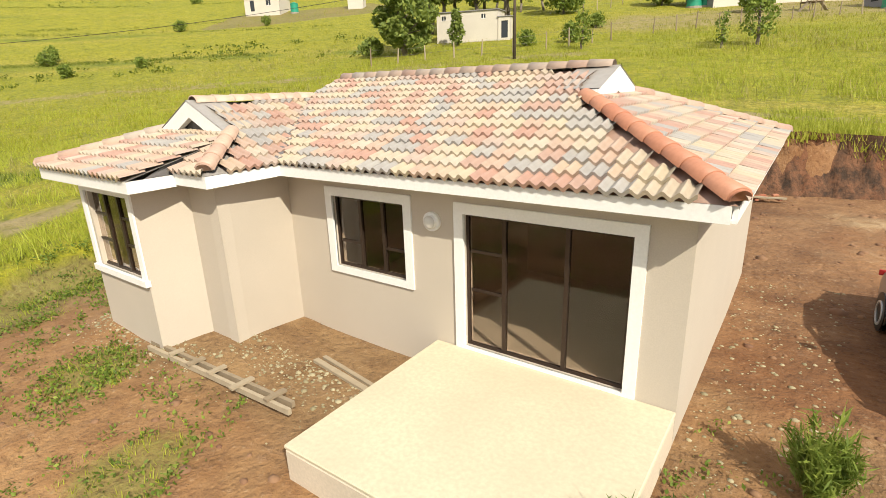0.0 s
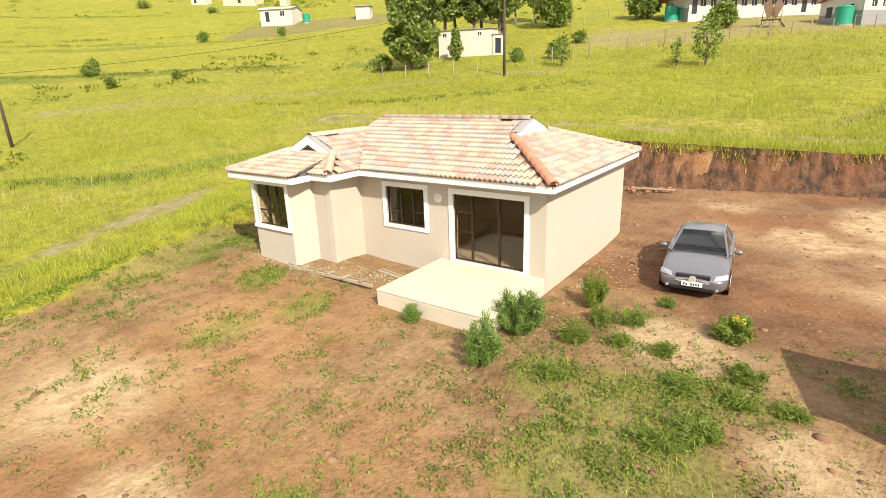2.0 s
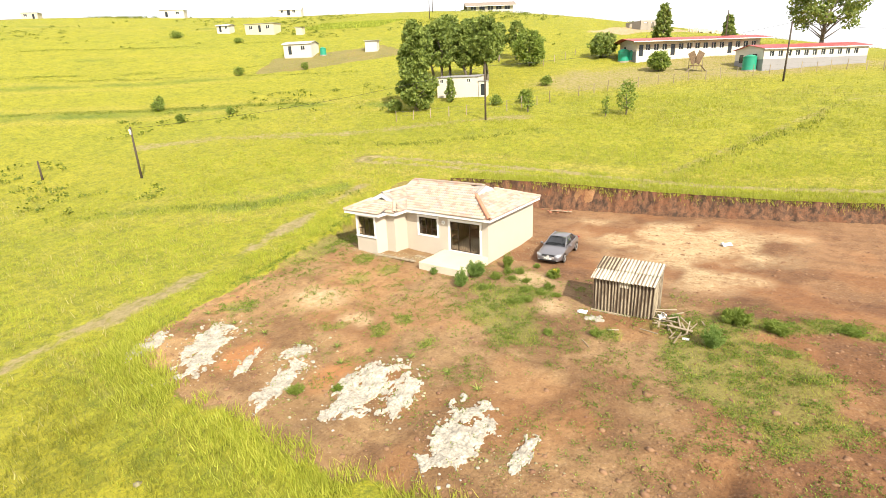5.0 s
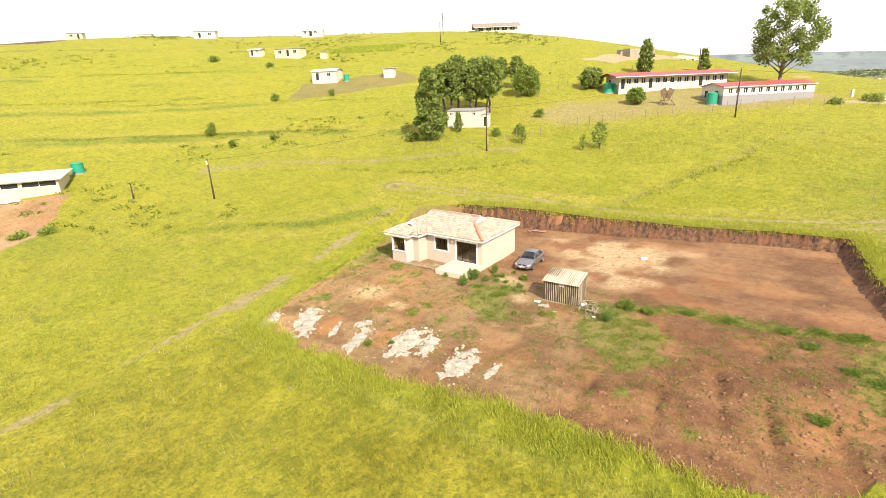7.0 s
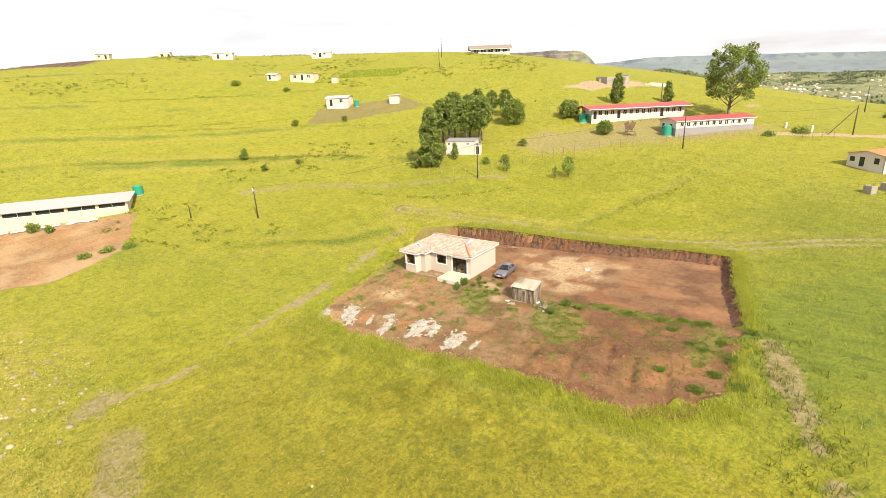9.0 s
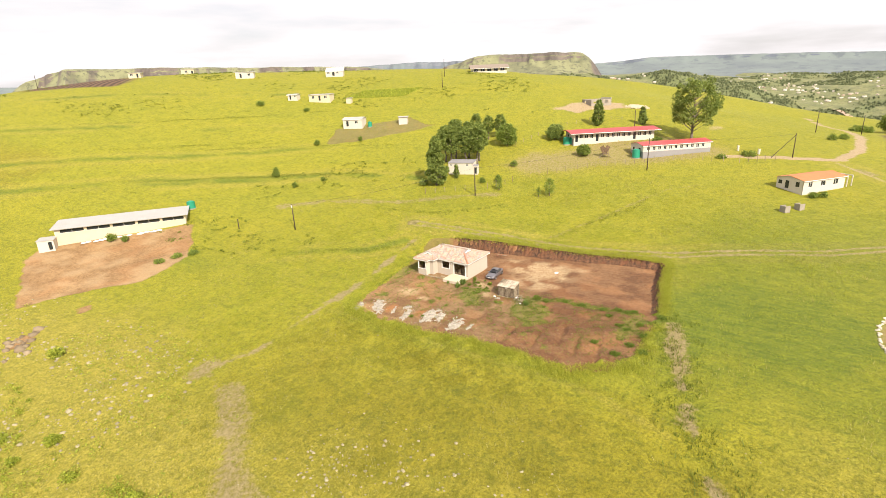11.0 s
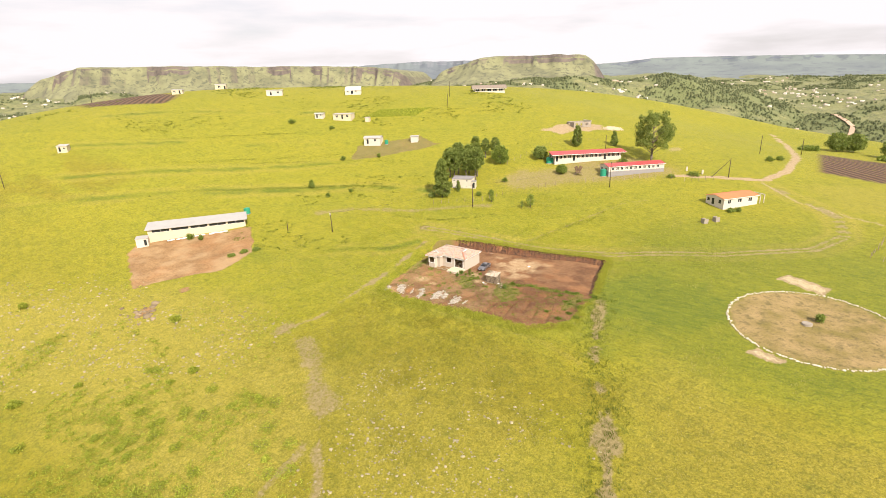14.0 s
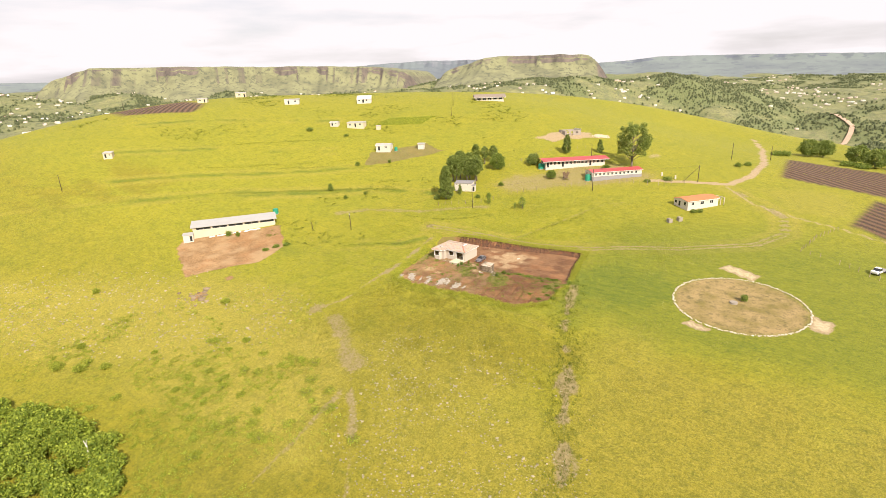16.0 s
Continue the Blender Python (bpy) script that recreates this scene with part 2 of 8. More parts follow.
RILLS = [[(19.5, -1.0), (20.2, -3.9), (20.7, -6.6)], [(17.0, -4.5), (17.6, -8.5)], [(22.5, -3.0), (23.4, -8.0)], [(13.0, -5.5), (13.2, -9.0)], [(25.5, -4.0), (26.6, -8.2)]]


def pad_z(x, y):
    return 0.12 + 0.028 * np.maximum(x - 4, 0) + 0.062 * np.minimum(y - 4, 0) + 0.045 * np.maximum(y - 12, 0)


def land(x, y):
    """The ground's height."""
    x, y = np.asarray(x, float), np.asarray(y, float)
    z = natural(x, y) + 0.25 * (fbm(x / 9, y / 9, 3) - 0.5)
    sd = inside(PAD, x, y) + 0.9 * (fbm(x / 2.2, y / 2.2, 21, 3) - 0.5)
    rough = sstep(0.0, -6.0, y) + sstep(9.0, 16.0, x) * sstep(7.0, 3.0, y)
    p = pad_z(x, y) + 0.10 * (fbm(x / 1.3, y / 1.3, 31, 3) - 0.5) + 0.62 * np.clip(rough, 0, 1) * (fbm(x / 1.9, y / 1.9, 33, 4) - 0.5)
    p = p + 0.26 * np.exp(-(near_line([(-12.9, 5.7), (-10.3, 6.0)], x, y) / 1.15) ** 2)
    for rill in RILLS:
        p = p - 0.32 * sstep(0.55, 0.1, near_line(rill, x, y) + 0.5 * (fbm(x / 0.7, y / 0.7, 37, 2) - 0.5))
    cut = sstep(0.0, 0.5, z - p)
    w = sstep(-2.6, 0.2, sd) * (1 - cut) + sstep(-0.45, 0.15, sd) * cut
    return z * (1 - w) + p * w


def gz(x, y):
    return float(land(np.array([x]), np.array([y]))[0])


def spot(x, y, rz=0.0, dz=0.0):
    return pose(x, y, gz(x, y) + dz, 0, 0, rz)

# ---- ground ----
RIGHT, AHEAD = (0.813, 0.582), (-0.582, 0.813)
N = 330
K, A = 6.50 / N, 15.0
line = A * np.sinh(K * np.arange(-N, N + 1))
U, V = np.meshgrid(line, line)
GX = (2 + U * RIGHT[0] + V * AHEAD[0]).ravel()
GY = (2 + U * RIGHT[1] + V * AHEAD[1]).ravel()
GZ = land(GX, GY)

YARD = [(-100, -33), (-103, -27), (-84, -1), (-69, -11), (-66, -22), (-74.7, -32.5), (-79, -40.5)]
SCHOOL = [(-30, 66), (-26, 80), (-17, 88), (-12, 100), (6, 112), (22, 112), (27, 104), (18, 90), (2, 77), (-18, 61)]
RING = (70.0, 13.7, 14.0)
ROAD = [(24, 100), (41, 109), (51, 114), (56, 132), (57, 166), (52, 205), (48, 244), (38.6, 285)]
BRANCH = [(51, 110), (63, 94), (74, 87.6), (86, 84), (99, 77), (140, 60)]
BACK_TRACK = [(-29, 24), (-10, 25.5), (8, 27), (28, 31), (50, 41), (68, 55), (74, 69), (72, 86), (61, 99), (52, 108)]
GOAT_PATH = [(-23, 16), (-21.8, 9), (-20.2, -3), (-20.3, -9), (-20.8, -17), (-20.6, -27), (-23.6, -32)]
LOW_TRAIL = [(-23.8, -33), (-16, -36), (-9.3, -39), (4.8, -48.7), (15.5, -58.3), (27.7, -71.8)]
SIDE_TRAIL = [(6.5, -51), (7.8, -57.2), (9.2, -67.8), (10.1, -79.5)]
GULLY = [(32, 8), (34.5, 0), (37.4, -9.6), (41.3, -18.3), (45.5, -27.6), (49.1, -35.4), (52.5, -43.4), (55.7, -50.1), (60, -62)]
STRIP = [(-72, 18), (-63, 25.6), (-52.7, 30), (-40.5, 33.3), (-31, 40), (-20, 47)]
PLOUGH = [(64, 200), (104, 192), (128, 170), (122, 128), (89, 138), (66, 141)]
PLOUGH_LOW = [(90, 89), (97, 126), (125, 112), (120, 68), (99, 80)]
FALLOW = [(-223, -48), (-196, -16), (-164, -1), (-143, -14), (-156, -42), (-173, -63)]
STONY_LEFT = [(-126, -78), (-97, -55), (-60, -37), (-30, -34), (-26, -48), (-62, -69), (-94, -88)]
STONY_LOW = [(4, -44), (7, -34), (36, -33), (49, -43), (57, -58), (32, -72), (17, -62)]
WEEDS = [[(-1.1, 4.2), (1.3, 5.4), (3.0, 2.6), (4.6, -1.0), (2.4, -1.9), (-1.3, 0.2)], [(8.6, 3.2), (10.7, 5.8), (16, 2.9), (16.7, -1.4), (14.7, -4.1), (10.5, -1.4)],
         [(25.9, 4.6), (29, 6.3), (29.9, 2.9), (28.4, -2.2), (25.8, -1.1)]]
WEED_LINE = [(10.6, 4.6), (16, 6.5), (18.8, 6.4), (22.8, 6.1), (24.6, 7.0), (28.1, 6.6)]
WEED_SPOTS = [(-13.4, -4.9, 1.4), (-6.7, -4.4, 0.6), (-5.9, -3.8, 0.5), (-3.6, -3.3, 0.75), (-3.2, -1.8, 0.7), (-0.7, -3.0, 0.7), (-9.5, 1.2, 1.2), (-11.5, 4.0, 0.8), (-8.6, 3.2, 0.9),
              (2.1, 4.6, 1.0), (0.9, 2.6, 1.3), (-1.2, 3.4, 1.0), (7.0, 1.6, 0.9), (19.5, -8.0, 0.8), (15.2, -6.0, 0.7)]
ROCKY = [(-125, -80), (-95, -56), (-62, -37), (-36, -29), (-9, -40), (9, -54), (11, -69), (-6, -76), (-40, -68), (-94, -90)]
STRAW = [(-4, -38), (7, -34), (36, -34), (49, -43), (57, -58), (32, -72), (17, -62)]
STRAW_RIGHT = [(47, -7), (64, -16), (96, -19), (110, -34), (58, -58), (52, -42)]
LOW_PATH = [(-18.5, -12.9), (-8.3, -13.1), (0, -13.3), (8, -13.3), (19.5, -13.2), (29, -14), (38, -17)]
PALE_FIELD = [(62, 112), (72, 128), (86, 126), (92, 112), (88, 92), (74, 94)]
BANKS = [[(-205, -13), (-170, 23.5), (-125, 57), (-103, 73)], [(-172, -24), (-151, 3), (-120, 32), (-93, 57)], [(-153, -30), (-121.5, 7), (-76, 41), (-47, 49)],
         [(-173, -64), (-157, -40), (-135, -9), (-108, 14), (-78, 38)], [(-52, -2.6), (-40, 4), (-30, 8), (-25, 15)], [(-240, 9), (-200, 53), (-150, 92)]]
HUT_BANK = [(-95, 58), (-103, 70), (-84, 91), (-71, 88), (-87, 64)]
SANDY = [(-43, 121), (-35, 138), (-21, 150), (-15, 142), (-31, 122)]
PLAY_SAND = [(10.5, 129), (14.7, 143), (22, 138), (18, 126)]
BROWN = [(-300, 30), (-285, 75), (-243, 66), (-228, 50), (-262, 24)]



def weedy(x, y):
    """How thickly weeds cover the bare plot, 0 to 1."""
    n = 1.6 * (fbm(x / 1.4, y / 1.4, 77, 4) - 0.5)
    d = np.zeros(np.shape(x))
    for poly in WEEDS:
        d = np.maximum(d, sstep(-0.9, 0.9, inside(poly, x, y) + 1.6 * n))
    d = np.maximum(d, sstep(1.5, 0.3, near_line(WEED_LINE, x, y) + n))
    for wx, wy, wr in WEED_SPOTS:
        d = np.maximum(d, sstep(1.25, 0.5, np.hypot(x - wx, y - wy) / wr + 0.5 * n))
    d = np.maximum(d, sstep(-13.0, -16.5, x + 2 * n) * sstep(-5, 0, y))
    spread = 0.42 * sstep(0.50, 0.64, fbm(x / 1.1, y / 1.6, 78, 3)) * sstep(8.5, 6.5, y) * sstep(-10, -7, y)
    spread = np.maximum(spread, 0.5 * sstep(0.48, 0.60, fbm(x / 2.2, y / 2.2, 81, 3)) * sstep(-9, -5, y) * sstep(8, 6, y) * sstep(-8, 0, x))
    return np.maximum(d, spread)


jag = 3.0 * (fbm(GX / 5, GY / 5, 41, 3) - 0.5)
fine = 1.2 * (fbm(GX / 1.6, GY / 1.6, 43, 3) - 0.5)
cutside = np.maximum(sstep(15, 18, GY), sstep(24, 26, GX) * sstep(7, 10, GY))
soil = sstep(-0.9, 0.7, inside(PAD, GX, GY) + fine * (1 + 2.5 * sstep(20, 26, GX) * sstep(12, 8, GY)) + 0.9 * cutside)
soil = np.maximum(soil, sstep(-1.5, 1.0, inside(YARD, GX, GY) + jag))
path = 0.76 * sstep(1.9, 0.0, near_line(GOAT_PATH, GX, GY) + jag * 0.9 + 0.9 * fine + 0.7 * sstep(0.55, 0.42, fbm(GX / 5, GY / 5, 45, 2)))
path = np.maximum(path, 0.75 * sstep(3.4, 0.8, np.hypot(GX + 24.5, (GY + 34) * 0.8) + 1.2 * jag))
path = np.maximum(path, 0.72 * sstep(1.3, 0.1, near_line(LOW_TRAIL, GX, GY) + 0.7 * jag))
path = np.maximum(path, 0.66 * sstep(4.2, 0.3, near_line(LOW_TRAIL[1:4], GX + 1.0, GY - 2.0) + 1.6 * jag))
path = np.maximum(path, 0.62 * sstep(1.3, 0.2, near_line(SIDE_TRAIL, GX, GY) + jag))
path = np.maximum(path, 0.85 * sstep(2.3, 0.4, near_line(GULLY, GX, GY) + 1.3 * jag + 1.3 * sstep(0.55, 0.42, fbm(GX / 4, GY / 4, 44, 2))))
back_d = near_line(BACK_TRACK, GX, GY)
path = np.maximum(path, 0.72 * sstep(1.0, 0.2, np.abs(back_d - 0.9) + 0.6 * fine))
path = np.maximum(path, 0.62 * sstep(-4, 5, inside(SCHOOL, GX, GY) + 2 * jag))
path = np.maximum(path, 0.5 * sstep(0.9, 0.2, near_line([(2.6, 29.5), (9, 43.2), (17.3, 65.5), (24, 73)], GX, GY) + fine))
path = np.maximum(path, 0.6 * sstep(2.4, 0.5, near_line(STRIP, GX, GY) + jag))
soil = np.maximum(soil, 0.92 * sstep(-2, 1.5, inside(HUT_BANK, GX, GY) + jag))
soil = np.maximum(soil, 0.8 * sstep(2.2, 1.0, np.hypot(GX + 65.5, GY + 34.3) + fine))
soil = np.maximum(soil, 0.7 * sstep(3.6, 2.0, np.hypot((GX + 64.4) * 0.8, GY + 45.2) + jag))
soil = np.maximum(soil, 0.7 * sstep(2.4, 1.0, np.hypot(GX + 29.5, GY - 24.0) + fine))
sand = 0.8 * sstep(2.0, 1.1, near_line(ROAD, GX, GY) + 0.5 * fine)
sand = np.maximum(sand, 0.5 * sstep(2.0, 0.5, near_line(BRANCH, GX, GY) + 0.5 * fine))
sand = np.maximum(sand, 0.8 * sstep(-1, 3, inside(SANDY, GX, GY) + 2 * jag))
sand = np.maximum(sand, 0.5 * sstep(-2, 4, inside(PLAY_SAND, GX, GY) + 2 * jag))
for slab in ([(64.2, 35.9), (72.2, 32.3), (70.8, 27.8), (62.5, 32.6)], [(83.8, 15.4), (88.3, 13.8), (86.8, 7.1), (84.0, 9.6)], [(62.4, 0.8), (66.9, -1.2), (65.8, -2.8), (61.2, -1.0)]):
    sand = np.maximum(sand, sstep(-0.7, 0.6, inside(slab, GX, GY) + 0.8 * fine))
dry = 0.75 * sstep(-6, 5, inside(SCHOOL, GX, GY) + jag)
wide = 16 * (fbm(GX / 14, GY / 14, 47, 3) - 0.5)
dry = np.maximum(dry, 0.95 * sstep(-9, 6, inside(ROCKY, GX, GY) + wide))
dry = np.maximum(dry, 0.55 * sstep(-7, 6, inside(STRAW, GX, GY) + wide))
dry = np.maximum(dry, 0.45 * sstep(-7, 6, inside(STRAW_RIGHT, GX, GY) + wide))
dry = np.maximum(dry, 0.7 * sstep(0.6, 0.2, near_line(LOW_PATH, GX, GY) + 0.3 * fine))
dry = np.maximum(dry, 0.95 * sstep(1.8, 0.4, np.abs(back_d - 3.2) + 0.6 * jag))
dry = np.maximum(dry, 0.55 * sstep(-4, 4, inside(PALE_FIELD, GX, GY) + 3 * jag))
ring_d = np.hypot(GX - RING[0], GY - RING[1])
kraal = sstep(RING[2] + 0.2, RING[2] - 0.6, ring_d)
plough = np.maximum(sstep(-1, 1, inside(PLOUGH, GX, GY)), sstep(-1, 1, inside(PLOUGH_LOW, GX, GY)))
plough = np.maximum(plough, sstep(-1, 2, inside(BROWN, GX, GY) + jag))
lush_shade = sstep(5, 1, near_line([(33, 6), (36, 0), (40, -12)], GX, GY) + jag) * 0.5
lush_shade = np.maximum(lush_shade, 0.65 * sstep(5, 1.0, np.abs(ring_d - RING[2] - 4) + jag) * sstep(4, -6, GY - 0.3 * (GX - 70)))
# next two masks: cloud shade painted into the eastern grass as darker green
lush_shade = np.maximum(lush_shade, 0.55 * sstep(18, 38, GX + jag * 3) * sstep(-18, -2, GY + jag * 2) * sstep(70, 30, GY - 0.2 * GX))
lush_shade = np.maximum(lush_shade, 0.9 * sstep(24, 8, np.hypot((GX - 42) * 0.9, (GY - 10) * 1.1) + 4 * jag))
lush_shade = np.maximum(lush_shade, 0.35 * sstep(2.6, 0.4, np.abs(inside(PAD, GX, GY) + 1.8) + 0.5 * jag) * sstep(-6, -9, GY) * (inside(PAD, GX, GY) < 0.5))
lush_shade = np.maximum(lush_shade, 0.6 * sstep(6, 1, np.hypot((GX + 66) * 0.5, GY + 12) + 2 * jag))
olive = 0.8 * sstep(-32, 6, GX + 7 * jag) * sstep(-9, -24, GY + 4 * jag) * sstep(0.1, 0.45, fbm(GX / 22, GY / 22, 53, 3))
olive = np.maximum(olive, 0.45 * sstep(-20, -60, GY + 4 * jag))
olive = np.maximum(olive, 0.8 * sstep(-8, 8, inside(FALLOW, GX, GY) + 3 * jag) * sstep(0.42, 0.58, fbm(GX / 16, GY / 5, 51, 3)))
for bank_line in BANKS:
    bd = near_line(bank_line, GX, GY) + 2.2 * (fbm(GX / 8, GY / 8, 57, 3) - 0.5)
    run = sstep(0.30, 0.5, fbm(GX / 18, GY / 18, 59, 2))
    lush_shade = np.maximum(lush_shade, 0.85 * sstep(1.6, 0.3, bd) * run)
    dry = np.maximum(dry, 0.7 * sstep(1.9, 0.3, np.abs(bd - 3.0)) * run)
nat = natural(GX, GY)
for lev in (5.6, 8.4, 11.5, 15.0, 19.0, 24.0, 29.0, 34.0):
    lush_shade = np.maximum(lush_shade, 0.22 * sstep(0.28, 0.06, np.abs(nat - lev + 0.5 * (fbm(GX / 20, GY / 20, 88, 2) - 0.5))) * (GX < 5 - 0.3 * GY) * (GX > -290) * sstep(0.3, 0.5, fbm(GX / 30, GY / 30, 97, 2)))
front = sstep(7.0, 10.0, GY + 4 * fine) * (inside(PAD, GX, GY) > -4)
reddish = sstep(6.0, 14.0, GX + 4 * jag) * (inside(PAD, GX, GY) > -4) * sstep(12, 6, GY)
damp = sstep(0.47, 0.60, fbm(GX / 4.0 + 3, GY / 2.0, 79, 4)) * (inside(PAD, GX, GY) > 0)
far = sstep(300, 460, np.hypot(GX + 60, GY - 70))
wood = sstep(330, 620, np.hypot(GX + 60, GY - 70)) * sstep(0.47, 0.60, fbm(GX / 90, GY / 90, 61, 4))
orange = 0.4 * sstep(0.54, 0.68, fbm(GX / 3.5, GY / 3.5, 71, 3))
orange = np.maximum(orange, 1.5 * sstep(1.7, 0.5, np.hypot((GX + 3.0) * 1.2, (GY + 7.4) * 0.8) + fine))
orange = np.maximum(orange, 1.2 * sstep(1.4, 0.4, np.hypot((GX + 8.4) * 1.2, (GY + 8.2) * 0.7) + fine))
PALE_YARD = [(-2.5, 19.5), (5.4, 22), (14.5, 20.5), (13.0, 12.0), (10.6, 9.3), (8.0, 8.6), (0.4, 15.5)]
pale = 0.85 * sstep(-1.6, 2.2, inside(PALE_YARD, GX, GY) + 3 * fine) * sstep(0.36, 0.56, fbm(GX / 2.6 + 9, GY / 2.6, 73, 4))
pale = np.maximum(pale, 0.9 * sstep(2.0, 0.5, np.hypot((GX + 9.6) * 0.7, GY + 2.2) + 1.6 * fine))
pale = np.maximum(pale, 0.8 * sstep(1.2, 0.3, np.hypot((GX + 6.0) * 0.8, GY + 2.8) + fine))
pale = np.maximum(pale, 0.75 * sstep(1.6, 0.5, np.hypot((GX - 0.9) * 0.8, GY - 6.2) + 1.5 * fine))
pale = np.maximum(pale, 0.6 * sstep(1.1, 0.3, np.hypot(GX - 3.3, GY - 3.3) + fine))
pale = pale + 0.45 * sstep(0.45, 0.62, fbm(GX / 4, GY / 4, 75, 4)) * (inside(YARD, GX, GY) > -1)
weed = weedy(GX, GY)
tan = sstep(-3.0, -10.0, GX + 3 * jag) * sstep(6.0, 1.0, GY + 2 * fine)

quads = np.arange((2 * N + 1) ** 2).reshape(2 * N + 1, 2 * N + 1)
quads = np.stack([quads[:-1, :-1], quads[:-1, 1:], quads[1:, 1:], quads[1:, :-1]], -1).reshape(-1, 4)

t = Tree("ground_cover", 0.95)
pos = t.n("ShaderNodeNewGeometry").outputs["Position"]


def mask(name):
    a = t.n("ShaderNodeAttribute")
    a.attribute_name = name
    return a.outputs["Fac"]


big, mid, small, tiny, tuft = t.noise(0.035, 4, 0.6, pos), t.noise(0.22, 5, 0.6, pos), t.noise(1.7, 5, 0.65, pos), t.noise(9.0, 4, 0.7, pos), t.noise(0.75, 3, 0.75, pos)
wisp_map = t.n("ShaderNodeMapping")
wisp_map.inputs["Scale"].default_value, wisp_map.inputs["Rotation"].default_value = (0.22, 1.3, 1.0), (0, 0, radians(38))
t.l(pos, wisp_map.inputs["Vector"])
wisp = t.noise(1.0, 5, 0.7, wisp_map.outputs["Vector"])
speck = t.noise(3.4, 5, 0.85, pos)
grass = t.mix(t.range(mid, 0.34, 0.68), (0.225, 0.230, 0.008), (0.272, 0.260, 0.012))
grass = t.mix(t.range(big, 0.38, 0.64), grass, t.mix(1.0, grass, (1.16, 1.08, 0.95), "MULTIPLY"))
grass = t.mix(t.range(wisp, 0.52, 0.70, 0.0, 0.55), grass, (0.325, 0.305, 0.024))
grass = t.mix(t.range(wisp, 0.46, 0.30, 0.0, 0.45), grass, (0.120, 0.150, 0.006))
clump = t.noise(1.25, 5, 0.85, pos)
patch = t.noise(0.42, 8, 0.82, pos)
grass = t.mix(t.range(patch, 0.48, 0.38, 0.0, 0.6), grass, (0.135, 0.150, 0.004))
grass = t.mix(t.range(patch, 0.53, 0.64, 0.0, 0.65), grass, (0.345, 0.325, 0.022))
grass = t.mix(t.range(clump, 0.49, 0.38, 0.0, 0.6), grass, (0.105, 0.125, 0.005))
grass = t.mix(t.range(clump, 0.53, 0.64, 0.0, 0.65), grass, (0.36, 0.34, 0.022))
grass = t.mix(t.range(speck, 0.48, 0.37, 0.0, 0.7), grass, (0.10, 0.12, 0.004))
grass = t.mix(t.range(speck, 0.54, 0.65, 0.0, 0.65), grass, (0.39, 0.375, 0.03))
grass = t.mix(t.range(tuft, 0.44, 0.30, 0.0, 0.45), grass, (0.095, 0.125, 0.005))
grass = t.mix(t.range(tiny, 0.50, 0.34, 0.0, 0.25), grass, (0.075, 0.105, 0.006))
grass = t.mix(t.math("MULTIPLY", mask("olive"), 0.9), grass, t.mix(1.0, grass, (0.84, 0.74, 0.75), "MULTIPLY"))
straw = t.mix(t.range(small, 0.35, 0.65), (0.285, 0.25, 0.020), (0.40, 0.335, 0.042))
straw = t.mix(t.range(patch, 0.49, 0.38, 0.0, 0.6), straw, (0.17, 0.17, 0.014))
straw = t.mix(t.range(clump, 0.50, 0.38, 0.0, 0.7), straw, (0.16, 0.16, 0.014))
straw = t.mix(t.range(speck, 0.49, 0.37, 0.0, 0.75), straw, (0.125, 0.13, 0.012))
straw = t.mix(t.range(speck, 0.54, 0.65, 0.0, 0.7), straw, (0.50, 0.43, 0.13))
straw = t.mix(t.range(wisp, 0.47, 0.30, 0.0, 0.55), straw, (0.18, 0.19, 0.018))
straw = t.mix(t.range(tiny, 0.5, 0.33, 0.0, 0.6), straw, (0.13, 0.12, 0.02))
# dark tone of the rank grass, also of the painted cloud shade
green = t.mix(t.range(wisp, 0.35, 0.65), (0.085, 0.128, 0.005), (0.155, 0.190, 0.009))
green = t.mix(t.range(patch, 0.52, 0.64, 0.0, 0.6), green, (0.20, 0.225, 0.012))
green = t.mix(t.range(clump, 0.54, 0.66, 0.0, 0.5), green, (0.19, 0.215, 0.012))
green = t.mix(t.range(tuft, 0.46, 0.32, 0.0, 0.5), green, (0.05, 0.085, 0.006))
green = t.mix(t.range(speck, 0.48, 0.34, 0.0, 0.6), green, (0.05, 0.08, 0.006))
earth = t.mix(t.range(mid, 0.34, 0.66), (0.205, 0.122, 0.054), (0.285, 0.178, 0.084))
earth = t.mix(mask("tan"), earth, t.mix(1.0, earth, (1.24, 1.23, 1.17), "MULTIPLY"))
earth = t.mix(mask("reddish"), earth, t.mix(1.0, earth, (0.86, 0.70, 0.62), "MULTIPLY"))
earth = t.mix(mask("front"), earth, t.mix(1.0, earth, (0.96, 0.82, 0.80), "MULTIPLY"))
scrape_map = t.n("ShaderNodeMapping")
scrape_map.inputs["Scale"].default_value, scrape_map.inputs["Rotation"].default_value = (0.35, 1.6, 1.0), (0, 0, radians(-12))
t.l(pos, scrape_map.inputs["Vector"])
scrape = t.noise(1.0, 5, 0.7, scrape_map.outputs["Vector"])
earth = t.mix(t.range(scrape, 0.46, 0.62, 0.0, 0.42), earth, t.mix(1.0, earth, (0.66, 0.58, 0.54), "MULTIPLY"))
earth = t.mix(t.range(speck, 0.56, 0.68, 0.0, 0.5), earth, (0.36, 0.25, 0.16))
earth = t.mix(t.range(small, 0.46, 0.62, 0.0, 0.65), earth, t.mix(1.0, earth, (0.64, 0.56, 0.48), "MULTIPLY"))
earth = t.mix(t.range(tiny, 0.46, 0.34, 0.0, 0.7), earth, t.mix(1.0, earth, (0.45, 0.42, 0.42), "MULTIPLY"))
